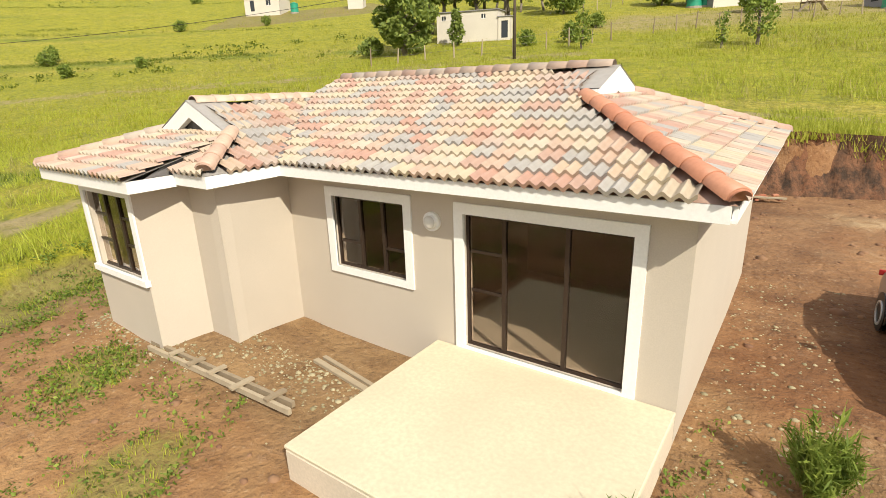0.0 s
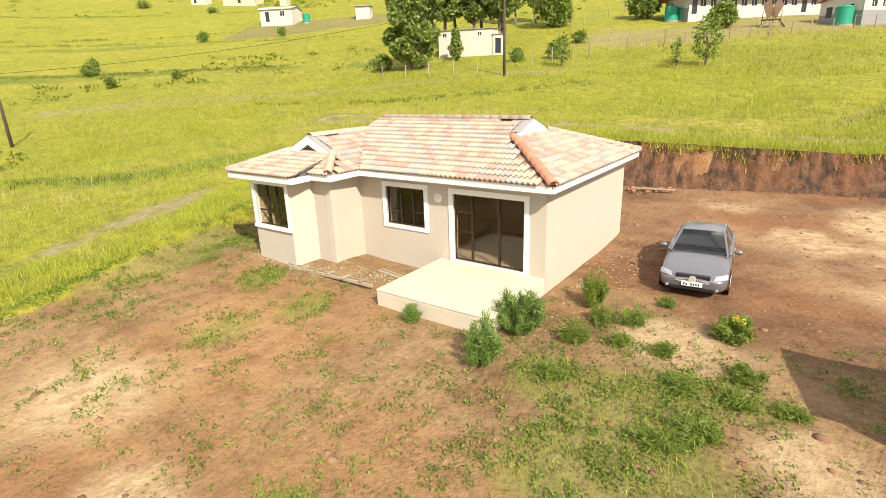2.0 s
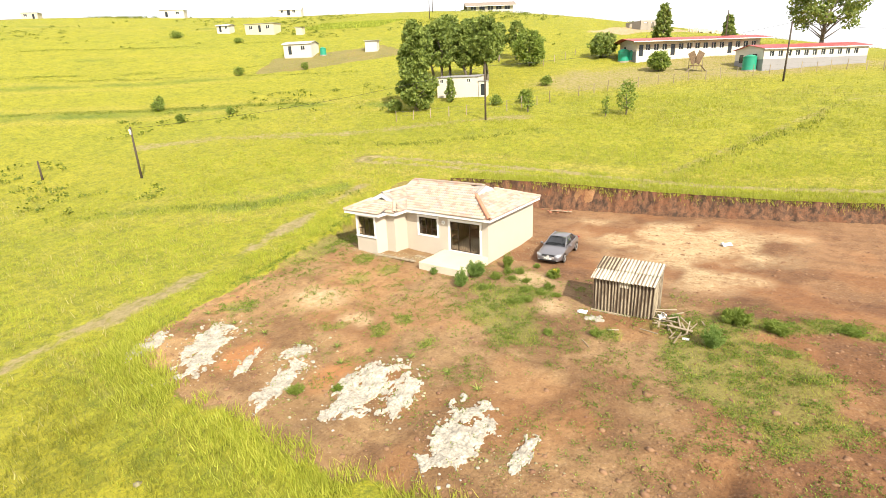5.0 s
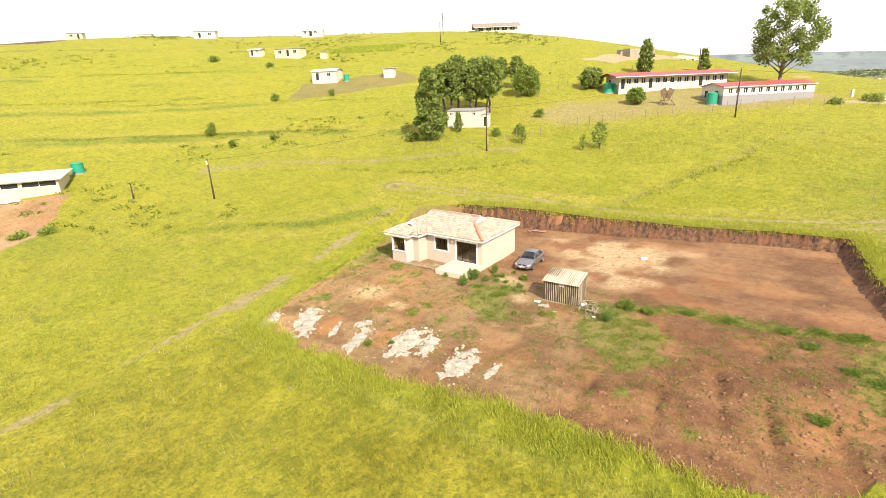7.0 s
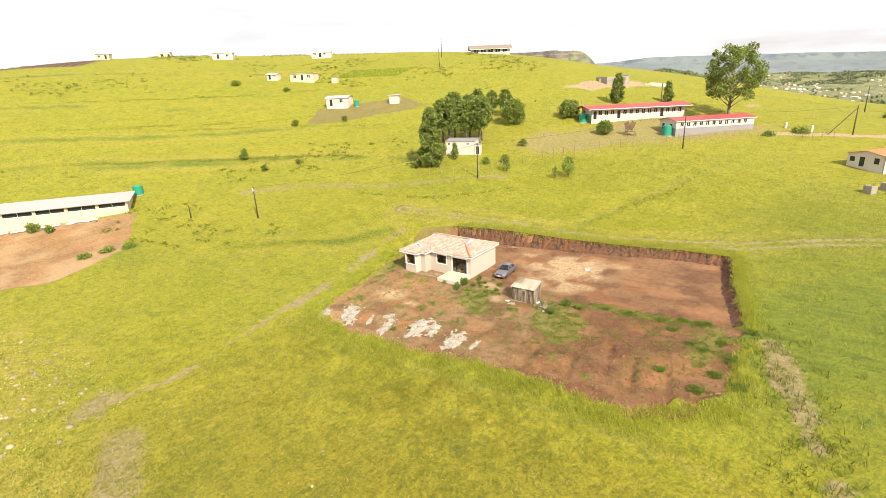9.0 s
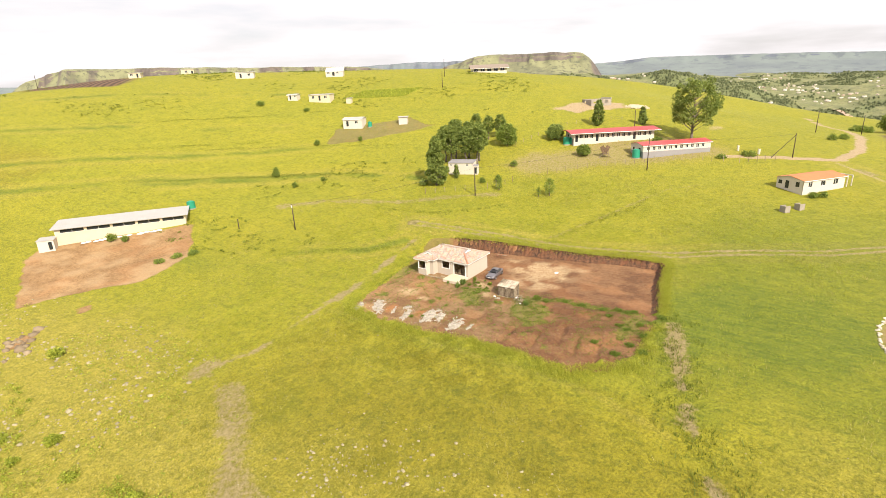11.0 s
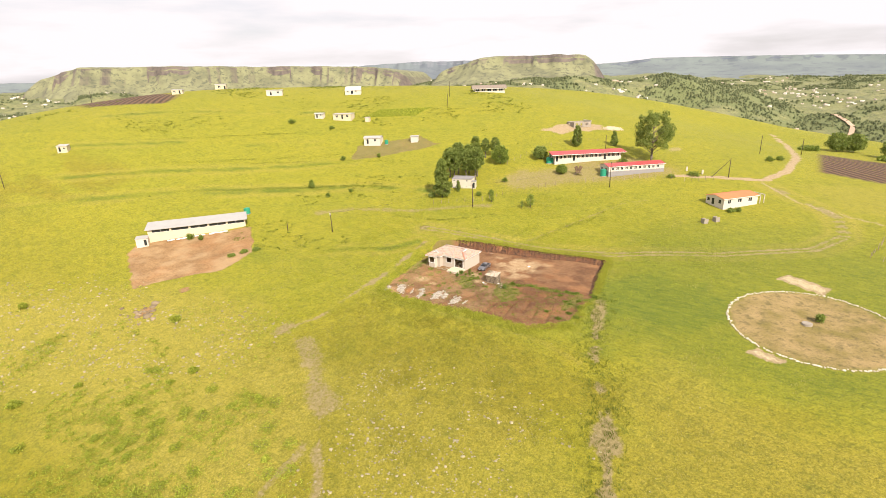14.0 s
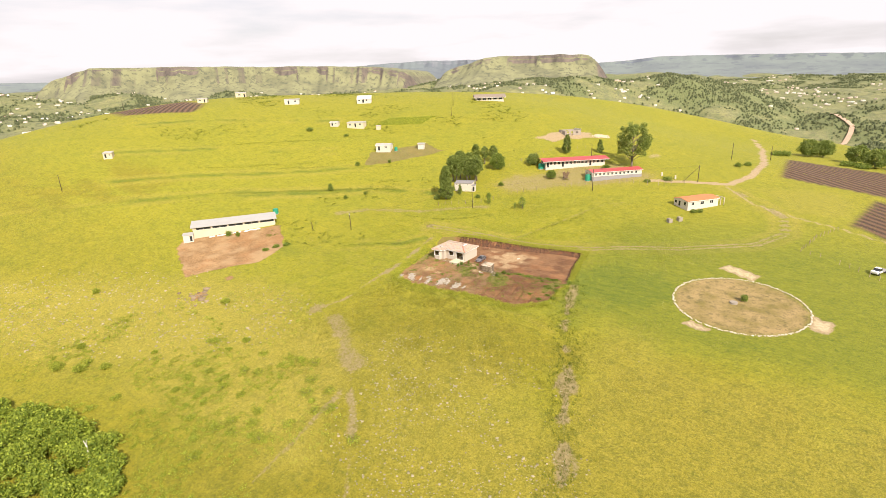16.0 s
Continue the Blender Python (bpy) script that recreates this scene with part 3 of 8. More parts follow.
earth = t.mix(t.range(tiny, 0.58, 0.70, 0.0, 0.55), earth, (0.40, 0.29, 0.18))
earth = t.mix(t.math("MULTIPLY", mask("damp"), 0.7), earth, t.mix(1.0, earth, (0.62, 0.52, 0.46), "MULTIPLY"))
earth = t.mix(t.math("MULTIPLY", mask("orange"), 0.7), earth, (0.38, 0.16, 0.055))
earth = t.mix(t.math("MULTIPLY", mask("pale"), t.range(small, 0.3, 0.6, 0.35, 0.95)), earth, t.mix(t.range(speck, 0.4, 0.6), (0.41, 0.29, 0.15), (0.53, 0.40, 0.235)))
herb = t.mix(t.range(tiny, 0.35, 0.65), (0.080, 0.125, 0.014), (0.175, 0.225, 0.03))
earth = t.mix(t.range(t.math("ADD", mask("weed"), t.math("MULTIPLY", tiny, 0.8)), 0.98, 1.42, 0.0, 0.48), earth, herb)
gravel = t.mix(t.range(small, 0.35, 0.65), (0.31, 0.225, 0.125), (0.43, 0.33, 0.20))
kr = t.mix(t.range(mid, 0.35, 0.62), (0.215, 0.17, 0.045), (0.37, 0.265, 0.115))
kr = t.mix(t.range(tuft, 0.48, 0.36, 0.0, 0.7), kr, (0.12, 0.10, 0.035))
kr = t.mix(t.range(speck, 0.47, 0.36, 0.0, 0.7), kr, (0.10, 0.08, 0.03))
trees = t.mix(t.range(mid, 0.3, 0.7), (0.10, 0.13, 0.05), (0.17, 0.195, 0.075))
valley = t.mix(t.range(big, 0.38, 0.62), (0.15, 0.168, 0.068), (0.225, 0.225, 0.092))
valley = t.mix(t.range(t.noise(0.012, 5, 0.7, pos), 0.54, 0.66, 0.0, 0.75), valley, (0.26, 0.25, 0.10))
valley = t.mix(t.range(t.noise(0.045, 6, 0.75, pos), 0.49, 0.58, 0.0, 0.85), valley, (0.085, 0.105, 0.052))
valley = t.mix(t.range(t.noise(0.09, 5, 0.85, pos), 0.50, 0.60, 0.0, 0.6), valley, (0.30, 0.27, 0.14))
valley = t.mix(t.range(t.noise(0.16, 5, 0.85, pos), 0.48, 0.40, 0.0, 0.8), valley, (0.075, 0.095, 0.045))
foot = t.mix(t.range(small, 0.35, 0.65), (0.21, 0.17, 0.065), (0.32, 0.255, 0.12))
wv = t.n("ShaderNodeTexWave", Scale=0.13, Distortion=1.5, Detail=3.0)
wv.bands_direction = "DIAGONAL"
t.l(pos, wv.inputs["Vector"])
furrow = t.mix(wv.outputs["Fac"], (0.050, 0.030, 0.018), (0.16, 0.092, 0.050))
c = t.mix(mask("far"), grass, valley)
c = t.mix(mask("dry"), c, straw)
c = t.mix(mask("lush_shade"), c, green)
edge = t.math("ADD", mask("soil"), t.math("MULTIPLY", t.math("SUBTRACT", small, 0.5), 0.7))
soil_fac = t.range(edge, 0.34, 0.56)
c = t.mix(soil_fac, c, earth)
c = t.mix(t.range(t.math("ADD", mask("path"), t.math("MULTIPLY", t.math("SUBTRACT", small, 0.5), 1.2)), 0.35, 0.75), c, foot)
c = t.mix(t.range(t.math("ADD", mask("sand"), t.math("MULTIPLY", t.math("SUBTRACT", small, 0.5), 0.6)), 0.3, 0.6), c, gravel)
c = t.mix(t.range(mask("sand"), 0.84, 0.97, 0.0, 0.9), c, t.mix(t.range(small, 0.35, 0.65), (0.44, 0.36, 0.21), (0.56, 0.48, 0.31)))
c = t.mix(mask("kraal"), c, kr)
c = t.mix(mask("plough"), c, furrow)
c = t.mix(t.math("MULTIPLY", mask("wood"), 0.8), c, trees)
rug = t.math("ADD", t.math("MULTIPLY", small, 2.2), t.math("MULTIPLY", tiny, 0.45))
t.bump(t.math("MULTIPLY", rug, t.range(soil_fac, 0.0, 1.0, 1.0, 0.42)), 0.95, 0.20)
M["ground"] = t.base(c)
ground = mesh_np("ground", np.stack([GX, GY, GZ], 1), quads, M["ground"], smooth=True)
for name, arr in (("soil", soil), ("dry", dry), ("sand", sand), ("kraal", kraal), ("plough", plough), ("lush_shade", lush_shade), ("wood", wood),
                  ("path", path), ("front", front), ("olive", olive), ("tan", tan), ("reddish", reddish), ("damp", damp), ("far", far), ("orange", orange * 0.7), ("pale", np.clip(pale, 0, 1)), ("weed", weed)):
    att = ground.data.attributes.new(name, "FLOAT", "POINT")
    att.data.foreach_set("value", arr.astype(np.float32))
tagged(ground, "grassy hillside with a levelled red earth building plot", "ground", kind="structure")

# ---- the house ----
FLOOR, EAVE = 0.62, 3.36
house = thing("house", "small beige plastered house with a mixed clay tile roof", "house", pose(0, 0, 0))


def wall_run(name, a, b, z0, z1, holes=(), thick=0.22, mat=None, parent=house):
    """A wall along a to b, its outer face on that line (outside on the right hand), with holes (s0, s1, z0, z1)."""
    a, b = Vector((*a, 0)), Vector((*b, 0))
    d = (b - a).normalized()
    m = Matrix(((d.x, -d.y, 0, a.x), (d.y, d.x, 0, a.y), (0, 0, 1, 0), (0, 0, 0, 1)))
    L = (b - a).length
    xs = sorted({0.0, L, *(h[0] for h in holes), *(h[1] for h in holes)})
    zs = sorted({z0, z1, *(h[2] for h in holes), *(h[3] for h in holes)})
    solid = [[not any(h[0] <= (p + q) / 2 <= h[1] and h[2] <= (u + v) / 2 <= h[3] for h in holes) for u, v in zip(zs, zs[1:])] for p, q in zip(xs, xs[1:])]
    bm = bmesh.new()
    vert = {}

    def at(i, j, k):
        if (i, j, k) not in vert:
            vert[i, j, k] = bm.verts.new(m @ Vector((xs[i], thick * k, zs[j])))
        return vert[i, j, k]

    def full(i, j):
        return 0 <= i < len(xs) - 1 and 0 <= j < len(zs) - 1 and solid[i][j]

    for i in range(len(xs) - 1):
        for j in range(len(zs) - 1):
            if solid[i][j]:
                bm.faces.new((at(i, j, 0), at(i + 1, j, 0), at(i + 1, j + 1, 0), at(i, j + 1, 0)))
                bm.faces.new((at(i, j, 1), at(i, j + 1, 1), at(i + 1, j + 1, 1), at(i + 1, j, 1)))
                for di, dj, p, q in ((-1, 0, (0, 1), (0, 0)), (1, 0, (1, 0), (1, 1)), (0, -1, (0, 0), (1, 0)), (0, 1, (1, 1), (0, 1))):
                    if not full(i + di, j + dj):
                        bm.faces.new((at(i + p[0], j + p[1], 0), at(i + p[0], j + p[1], 1), at(i + q[0], j + q[1], 1), at(i + q[0], j + q[1], 0)))
    bmesh.ops.recalc_face_normals(bm, faces=bm.faces)
    return part(name, bm, mat or M["wall"], parent)


XR, XL, YF, YB = -3.08, -13.1, 7.32, 14.2
XS, XW, YW = -10.06, -9.91, 5.78          # the wing's inner and outer right corners, its front wall
BAY = [(-12.95, 5.0), (-11.03, 5.0)]
WIN = (-8.88, -7.28, 1.52, 2.80)      # clear opening of the front window
DOOR = (-6.16, -3.74, FLOOR + 0.05, 2.78)
TOPZ = 3.2
wall_run("wall", (XS, YF), (XR - 0.004, YF), -0.4, TOPZ, [(WIN[0] - XS, WIN[1] - XS, WIN[2], WIN[3]), (DOOR[0] - XS, DOOR[1] - XS, DOOR[2], DOOR[3])])
wall_run("wall", (XR, YF + 0.004), (XR, YB - 0.004), -0.4, TOPZ)
wall_run("wall", (XR - 0.004, YB + 0.004), (XL + 0.004, YB + 0.004), -0.4, TOPZ)
wall_run("wall", (XL, YB), (XL, YW + 0.004), -0.4, TOPZ)
wall_run("wall", (-10.70, YW), (XW - 0.004, YW), -0.4, TOPZ)
wall_run("wall", (XW, YW + 0.004), (XS, YF + 0.2), -0.4, TOPZ)
wall_run("wall", (XL, YW), (BAY[0][0] - 0.02, YW), -0.4, TOPZ)
wall_run("wall", BAY[0], (BAY[1][0] - 0.004, BAY[1][1]), -0.4, TOPZ, [(0.15, 1.77, 1.55, 2.96)])
wall_run("wall", (BAY[1][0] + 0.002, BAY[1][1] + 0.004), (-10.70, YW), -0.4, TOPZ)
wall_run("wall", (BAY[0][0], YW + 0.1), (BAY[0][0], BAY[0][1] + 0.004), -0.4, TOPZ)
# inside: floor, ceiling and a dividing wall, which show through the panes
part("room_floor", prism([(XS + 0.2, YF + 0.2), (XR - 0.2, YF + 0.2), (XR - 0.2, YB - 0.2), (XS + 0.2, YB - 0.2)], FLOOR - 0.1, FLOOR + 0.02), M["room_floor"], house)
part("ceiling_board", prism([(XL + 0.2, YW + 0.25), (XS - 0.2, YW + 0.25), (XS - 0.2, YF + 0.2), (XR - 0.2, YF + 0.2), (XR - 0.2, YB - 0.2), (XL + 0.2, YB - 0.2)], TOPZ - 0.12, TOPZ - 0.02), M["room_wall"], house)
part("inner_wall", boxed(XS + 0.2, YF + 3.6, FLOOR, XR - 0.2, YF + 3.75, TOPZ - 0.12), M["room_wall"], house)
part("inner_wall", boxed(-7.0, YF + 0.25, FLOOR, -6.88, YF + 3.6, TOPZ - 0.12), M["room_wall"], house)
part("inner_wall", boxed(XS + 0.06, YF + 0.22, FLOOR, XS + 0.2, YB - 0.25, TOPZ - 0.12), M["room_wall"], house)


def window(name, x0, x1, z0, z1, y, mulls, rails, band, sill=0.0, label=""):
    """An opening's white plaster band with dark frame bars and panes set in it, on a wall that faces -y."""
    w = part(name, boxed(x0 - band, y - 0.035, z1, x1 + band, y + 0.02, z1 + band), M["white"], house, label)
    part("band", boxed(x0 - band, y - 0.035, z0, x0, y + 0.02, z1), M["white"], w)
    part("band", boxed(x1, y - 0.035, z0, x1 + band, y + 0.02, z1), M["white"], w)
    part("sill", boxed(x0 - band - sill, y - 0.035 - 1.5 * sill, z0 - band * 0.8, x1 + band + sill, y + 0.02, z0), M["white"], w)
    bm = bmesh.new()
    f, d0, d1 = 0.045, y + 0.06, y + 0.11
    for a, b, c, d in ((x0, z0, x1, z0 + f), (x0, z1 - f, x1, z1), (x0, z0 + f, x0 + f, z1 - f), (x1 - f, z0 + f, x1, z1 - f)):
        box(bm, a, d0, b, c, d1, d)
    part("frame", bm, M["bronze"], w, "dark bronze frame")
    xs = [x0 + f] + [x0 + (x1 - x0) * q for q in mulls] + [x1 - f]
    for q in mulls:
        part("mullion", boxed(x0 + (x1 - x0) * q - 0.03, d0 - 0.01, z0 + f, x0 + (x1 - x0) * q + 0.03, d1 + 0.01, z1 - f), M["bronze"], w)
    for k, (a, b) in enumerate(zip(xs, xs[1:])):
        for q in rails.get(k, ()):
            zz = z0 + (z1 - z0) * q
            part("glazing_bar", boxed(a + 0.03, d0 + 0.005, zz - 0.022, b - 0.03, d1 - 0.005, zz + 0.022), M["bronze"], w)
        p = part("pane", boxed(a - 0.005, y + 0.082, z0 + f, b + 0.005, y + 0.088, z1 - f), M["glass"], w)
        p.visible_shadow = False
    return w


window("window", WIN[0], WIN[1], WIN[2], WIN[3], YF, (0.36, 0.68), {0: (0.36,), 2: (0.36,)}, 0.155, 0.0, "white-banded window with dark bronze frame")
window("sliding_door", DOOR[0], DOOR[1], DOOR[2], DOOR[3], YF, (0.262, 0.648), {0: (0.44, 0.73)}, 0.16, 0.0, "white-banded sliding glass door with bronze frame")
window("bay_window", BAY[0][0] + 0.15, BAY[0][0] + 1.77, 1.55, 2.96, BAY[0][1], (0.36, 0.66), {0: (0.36, 0.7), 2: (0.36, 0.7)}, 0.14, 0.025, "white-banded bay window with dark frame")
# round bulkhead lamp beside the door
bm = bmesh.new()
for r0, r1, y0, y1 in ((0.15, 0.15, 0.0, -0.05), (0.11, 0.09, -0.05, -0.10)):
    tube(bm, (-6.72, YF + y0, 2.60), (-6.72, YF + y1, 2.60), r0, r1, 20)
lamp = tagged(part("wall_lamp", bm, M["white"]), "round white bulkhead lamp on the plastered front wall", "wall lamp")
M["frosted"] = plain("frosted_glass", (0.62, 0.60, 0.56), 0.35, amount=0.05, bump=0)
bm = bmesh.new()
bmesh.ops.create_uvsphere(bm, u_segments=16, v_segments=8, radius=0.1, matrix=Matrix.Translation((-6.72, YF - 0.10, 2.60)) @ Matrix.Diagonal((1, 0.5, 1, 1)))
part("diffuser", bm, M["frosted"], lamp, "frosted glass cover", True)

# ---- roof ----
EX0, EX1, EY0, EY1 = -13.95, -2.68, 6.82, 14.56     # main eaves
RY, RZ = 10.50, 4.74
RISE, BACK_RISE = (RZ - EAVE) / (RY - EY0), (RZ - EAVE) / (EY1 - RY)
GL, GR = -11.62, -5.16                                 # the two gablets
WX0, WX1, WY, BX1, BY = -13.80, -9.56, 5.45, -10.45, 4.72   # wing eaves, bay eaves
WXM, WZ = -11.66, 4.36
WING_RISE = (WZ - EAVE) / (WX1 - WXM)
BAY_Z, GW, gh = EAVE - 0.03, 6.66, 1.1
gz0 = WZ - gh * WING_RISE
FRONT_RISE = (gz0 - BAY_Z) / (GW - BY)
TW, TG, TL = 0.33, 0.308, 0.39


def tile_mesh():
    """A double-roman clay tile, its lower front edge at the origin."""
    prof = []
    for i in range(13):
        s = i / 12
        prof.append((s * TW, 0.032 + 0.033 * math.cos(4 * math.pi * s)))
    bm = bmesh.new()
    rows = []
    for y, dz in ((0.0, 0.058), (TL, 0.0)):
        rows.append([bm.verts.new((x, y, z + dz)) for x, z in prof])
    lip = [bm.verts.new((x, 0.0, z + 0.001)) for x, z in prof]
    for i in range(12):
        bm.faces.new((rows[0][i], rows[0][i + 1], rows[1][i + 1], rows[1][i]))
        bm.faces.new((lip[i], lip[i + 1], rows[0][i + 1], rows[0][i]))
    return bm


tile_bm = tile_mesh()
tile_data = bpy.data.meshes.new("roof_tile")
tile_bm.to_mesh(tile_data)
tile_data.materials.append(M["tile"])
whole = 0


def roof_plane(name, origin, along, rise, corners, singles):
    """A slope: a deck under the tiles, and the courses of tiles on it. corners: the outline as (s along the eave, d horizontally up the slope)."""
    global whole
    along = Vector((*along, 0)).normalized()
    into = Vector((-along.y, along.x, 0))
    up = (into + Vector((0, 0, rise))).normalized()
    nrm = along.cross(up).normalized()
    k = math.sqrt(1 + rise * rise)
    poly = [(s, d * k) for s, d in corners]
    m = Matrix((along.to_4d(), up.to_4d(), nrm.to_4d(), (0, 0, 0, 1))).transposed()
    m[0][3], m[1][3], m[2][3] = origin
    for r in range(3):
        for c_i, v in enumerate((along, up, nrm)):
            m[r][c_i] = v[r]
    m[3][0] = m[3][1] = m[3][2] = 0
    deck = bmesh.new()
    deck.faces.new([deck.verts.new(m @ Vector((s, d, -0.005))) for s, d in poly])
    slope = part(name, deck, M["tiles"], house)
    smin, smax = min(p[0] for p in poly), max(p[0] for p in poly)
    dmax = max(p[1] for p in poly)
    rest = bmesh.new()
    cx, cy = sum(p[0] for p in poly) / len(poly), sum(p[1] for p in poly) / len(poly)
    for r in range(int(dmax / TG) + 1):
        d0 = r * TG - 0.05
        off = 0.0
        c_n = int((smax - smin) / TW) + 2
        for c_i in range(-1, c_n):
            s0 = smin + c_i * TW + off
            pts = np.array([(s0, d0 + 0.06), (s0 + TW, d0 + 0.06), (s0 + TW, d0 + TG), (s0, d0 + TG)])
            ins = inside(poly, pts[:, 0], pts[:, 1])
            if (ins > -0.01).all():
                if singles and whole < 300:
                    whole += 1
                    o = new("roof_tile", tile_data)
                    o.parent = slope
                    o.matrix_local = m @ pose(s0, d0, 0, 0.6 * (hash((r, c_i)) % 7 - 3) / 3, 0, 0.5 * (hash((c_i, r, 1)) % 9 - 4) / 4)
                else:
                    rest_add(rest, m @ pose(s0, d0, 0))
            elif (ins > -0.32).any() and inside(poly, np.array([s0 + TW / 2]), np.array([d0 + TG / 2]))[0] > -0.28:
                one = tile_bm.copy()
                bmesh.ops.translate(one, verts=one.verts, vec=(s0, d0, 0))
                for (ax, ay), (bx, by) in zip(poly, poly[1:] + poly[:1]):
                    if abs(ay) < 1e-6 and abs(by) < 1e-6:
                        continue
                    e = Vector((bx - ax, by - ay, 0))
                    q = Vector((e.y, -e.x, 0)).normalized()
                    if q.dot(Vector((cx - ax, cy - ay, 0))) > 0:
                        q = -q
                    if len(one.verts):
                        bmesh.ops.bisect_plane(one, geom=one.verts[:] + one.edges[:] + one.faces[:], plane_co=(ax, ay, 0), plane_no=q, clear_outer=True)
                if len(one.faces):
                    tmp = bpy.data.meshes.new("cut")
                    bmesh.ops.transform(one, matrix=m, verts=one.verts)
                    one.to_mesh(tmp)
                    rest.from_mesh(tmp)
                    bpy.data.meshes.remove(tmp)
                one.free()
    if len(rest.verts):
        tagged(part("roof_tiles", rest, M["tiles"], slope), kind="stuff")
    else:
        rest.free()
    return slope


def rest_add(bm, m):
    tile = tile_bm.copy()
    bmesh.ops.transform(tile, matrix=m, verts=tile.verts)
    tmp = bpy.data.meshes.new("cut")
    tile.to_mesh(tmp)
    bm.from_mesh(tmp)
    bpy.data.meshes.remove(tmp)
    tile.free()


H2, B2 = RY - EY0, EY1 - RY
hip = EX1 - GR
bhip = hip * RISE / BACK_RISE
# where the wing's ridge runs into the main front slope
y_meet = EY0 + (WZ - EAVE) / RISE
roof_plane("roof_slope", (EX0, EY0, EAVE), (1, 0), RISE,
           [(WX1 - EX0, 0), (EX1 - EX0, 0), (GR - EX0, hip), (GR - EX0, H2), (GL - EX0, H2), (GL - EX0, y_meet - EY0)], True)
roof_plane("roof_slope", (EX1, EY0, EAVE), (0, 1), RISE, [(0, 0), (EY1 - EY0, 0), (EY1 - EY0 - bhip, hip), (hip, hip)], True)
roof_plane("roof_slope", (EX1, EY1, EAVE), (-1, 0), BACK_RISE, [(0, 0), (EX1 - EX0, 0), (EX1 - GL, bhip), (EX1 - GL, B2), (EX1 - GR, B2), (hip, bhip)], False)
roof_plane("roof_slope", (EX0, EY1, EAVE), (0, -1), RISE, [(0, 0), (EY1 - EY0, 0), (EY1 - EY0 - hip, hip), (bhip, hip)], False)
# the wing: its front slope falls on over the bay, its gablet stands at the head
roof_plane("roof_slope", (WX0, BY, BAY_Z), (1, 0), FRONT_RISE,
           [(0, 0), (BX1 - WX0, 0), (BX1 - WX0, GW - BY - 0.2), (WXM + gh - WX0, GW - BY), (WXM - gh - WX0, GW - BY)], True)
roof_plane("roof_slope", (BX1 - 0.3, WY, EAVE), (1, 0), (gz0 - EAVE) / (GW - WY),
           [(0, 0), (WX1 - BX1 + 0.3, 0), (WXM + gh - BX1 + 0.3, GW - WY), (0, GW - WY)], True)
roof_plane("roof_slope", (WX1, WY, EAVE), (0, 1), WING_RISE, [(0, 0), (EY0 - WY, 0), (y_meet - WY, WX1 - WXM), (GW - WY, WX1 - WXM), (GW - WY, WX1 - WXM - gh)], True)
roof_plane("roof_slope", (WX0, y_meet, EAVE), (0, -1), WING_RISE, [(0, 0), (y_meet - BY, 0), (y_meet - GW, WXM - WX0 - gh), (y_meet - GW, WXM - WX0), (0, WXM - WX0)], False)
corner_z = BAY_Z + (WY - BY) * FRONT_RISE
# dark sheet added in place of the shaded slit beside the bay roof
bm = bmesh.new()
bm.faces.new([bm.verts.new(p) for p in ((BX1 - 0.06, BY + 0.1, BAY_Z - 0.1), (BX1 - 0.06, WY, corner_z - 0.01), (BX1 - 0.06, GW - 0.2, gz0 - 0.05), (BX1 - 0.06, GW - 0.2, EAVE - 0.1))])
part("slit_shade_filler", bm, M["grey_flash"], house)
bm = bmesh.new()
bar(bm, (WX1 - 0.02, EY0 - 0.02, EAVE + 0.05), (WXM, y_meet, WZ + 0.03), 0.13, 0.07)
part("valley_flashing", bm, M["grey_flash"], house, "grey mortar along the valley")


def caps(a, b, first=False, mat="cap"):
    """A run of overlapping half-round ridge tiles."""
    a, b = Vector(a), Vector(b)
    n = max(1, round((b - a).length / 0.38))
    d = (b - a) / n
    q = d.to_track_quat("Y", "Z").to_matrix().to_4x4()
    for i in range(n):
        bm = bmesh.new()
        L = d.length * 1.12
        rings = []
        for y, r in ((0, 0.150), (L, 0.125)):
            ring = [bm.verts.new((r * math.cos(math.pi * j / 8), y, r * 0.9 * math.sin(math.pi * j / 8))) for j in range(9)]
            inner = [bm.verts.new(((r - 0.015) * math.cos(math.pi * j / 8), y, (r - 0.015) * 0.85 * math.sin(math.pi * j / 8))) for j in range(9)]
            rings.append((ring, inner))
        for j in range(8):
            bm.faces.new((rings[0][0][j], rings[0][0][j + 1], rings[1][0][j + 1], rings[1][0][j]))
            bm.faces.new((rings[0][1][j], rings[0][1][j + 1], rings[0][0][j + 1], rings[0][0][j]))
        if first and i == 0:
            end = [bm.verts.new((0.122 * math.cos(math.pi * j / 8), -0.03, 0.104 * math.sin(math.pi * j / 8))) for j in range(9)]
            lip = [bm.verts.new((0.134 * math.cos(math.pi * j / 8), 0.002, 0.114 * math.sin(math.pi * j / 8))) for j in range(9)]
            bm.faces.new(end[::-1])
            for j in range(8):
                bm.faces.new((lip[j], lip[j + 1], end[j + 1], end[j]))
        o = part("ridge_tile", bm, M[mat], house, "", True)
        o.matrix_world = Matrix.Translation(a + d * i + Vector((0, 0, 0.01))) @ q


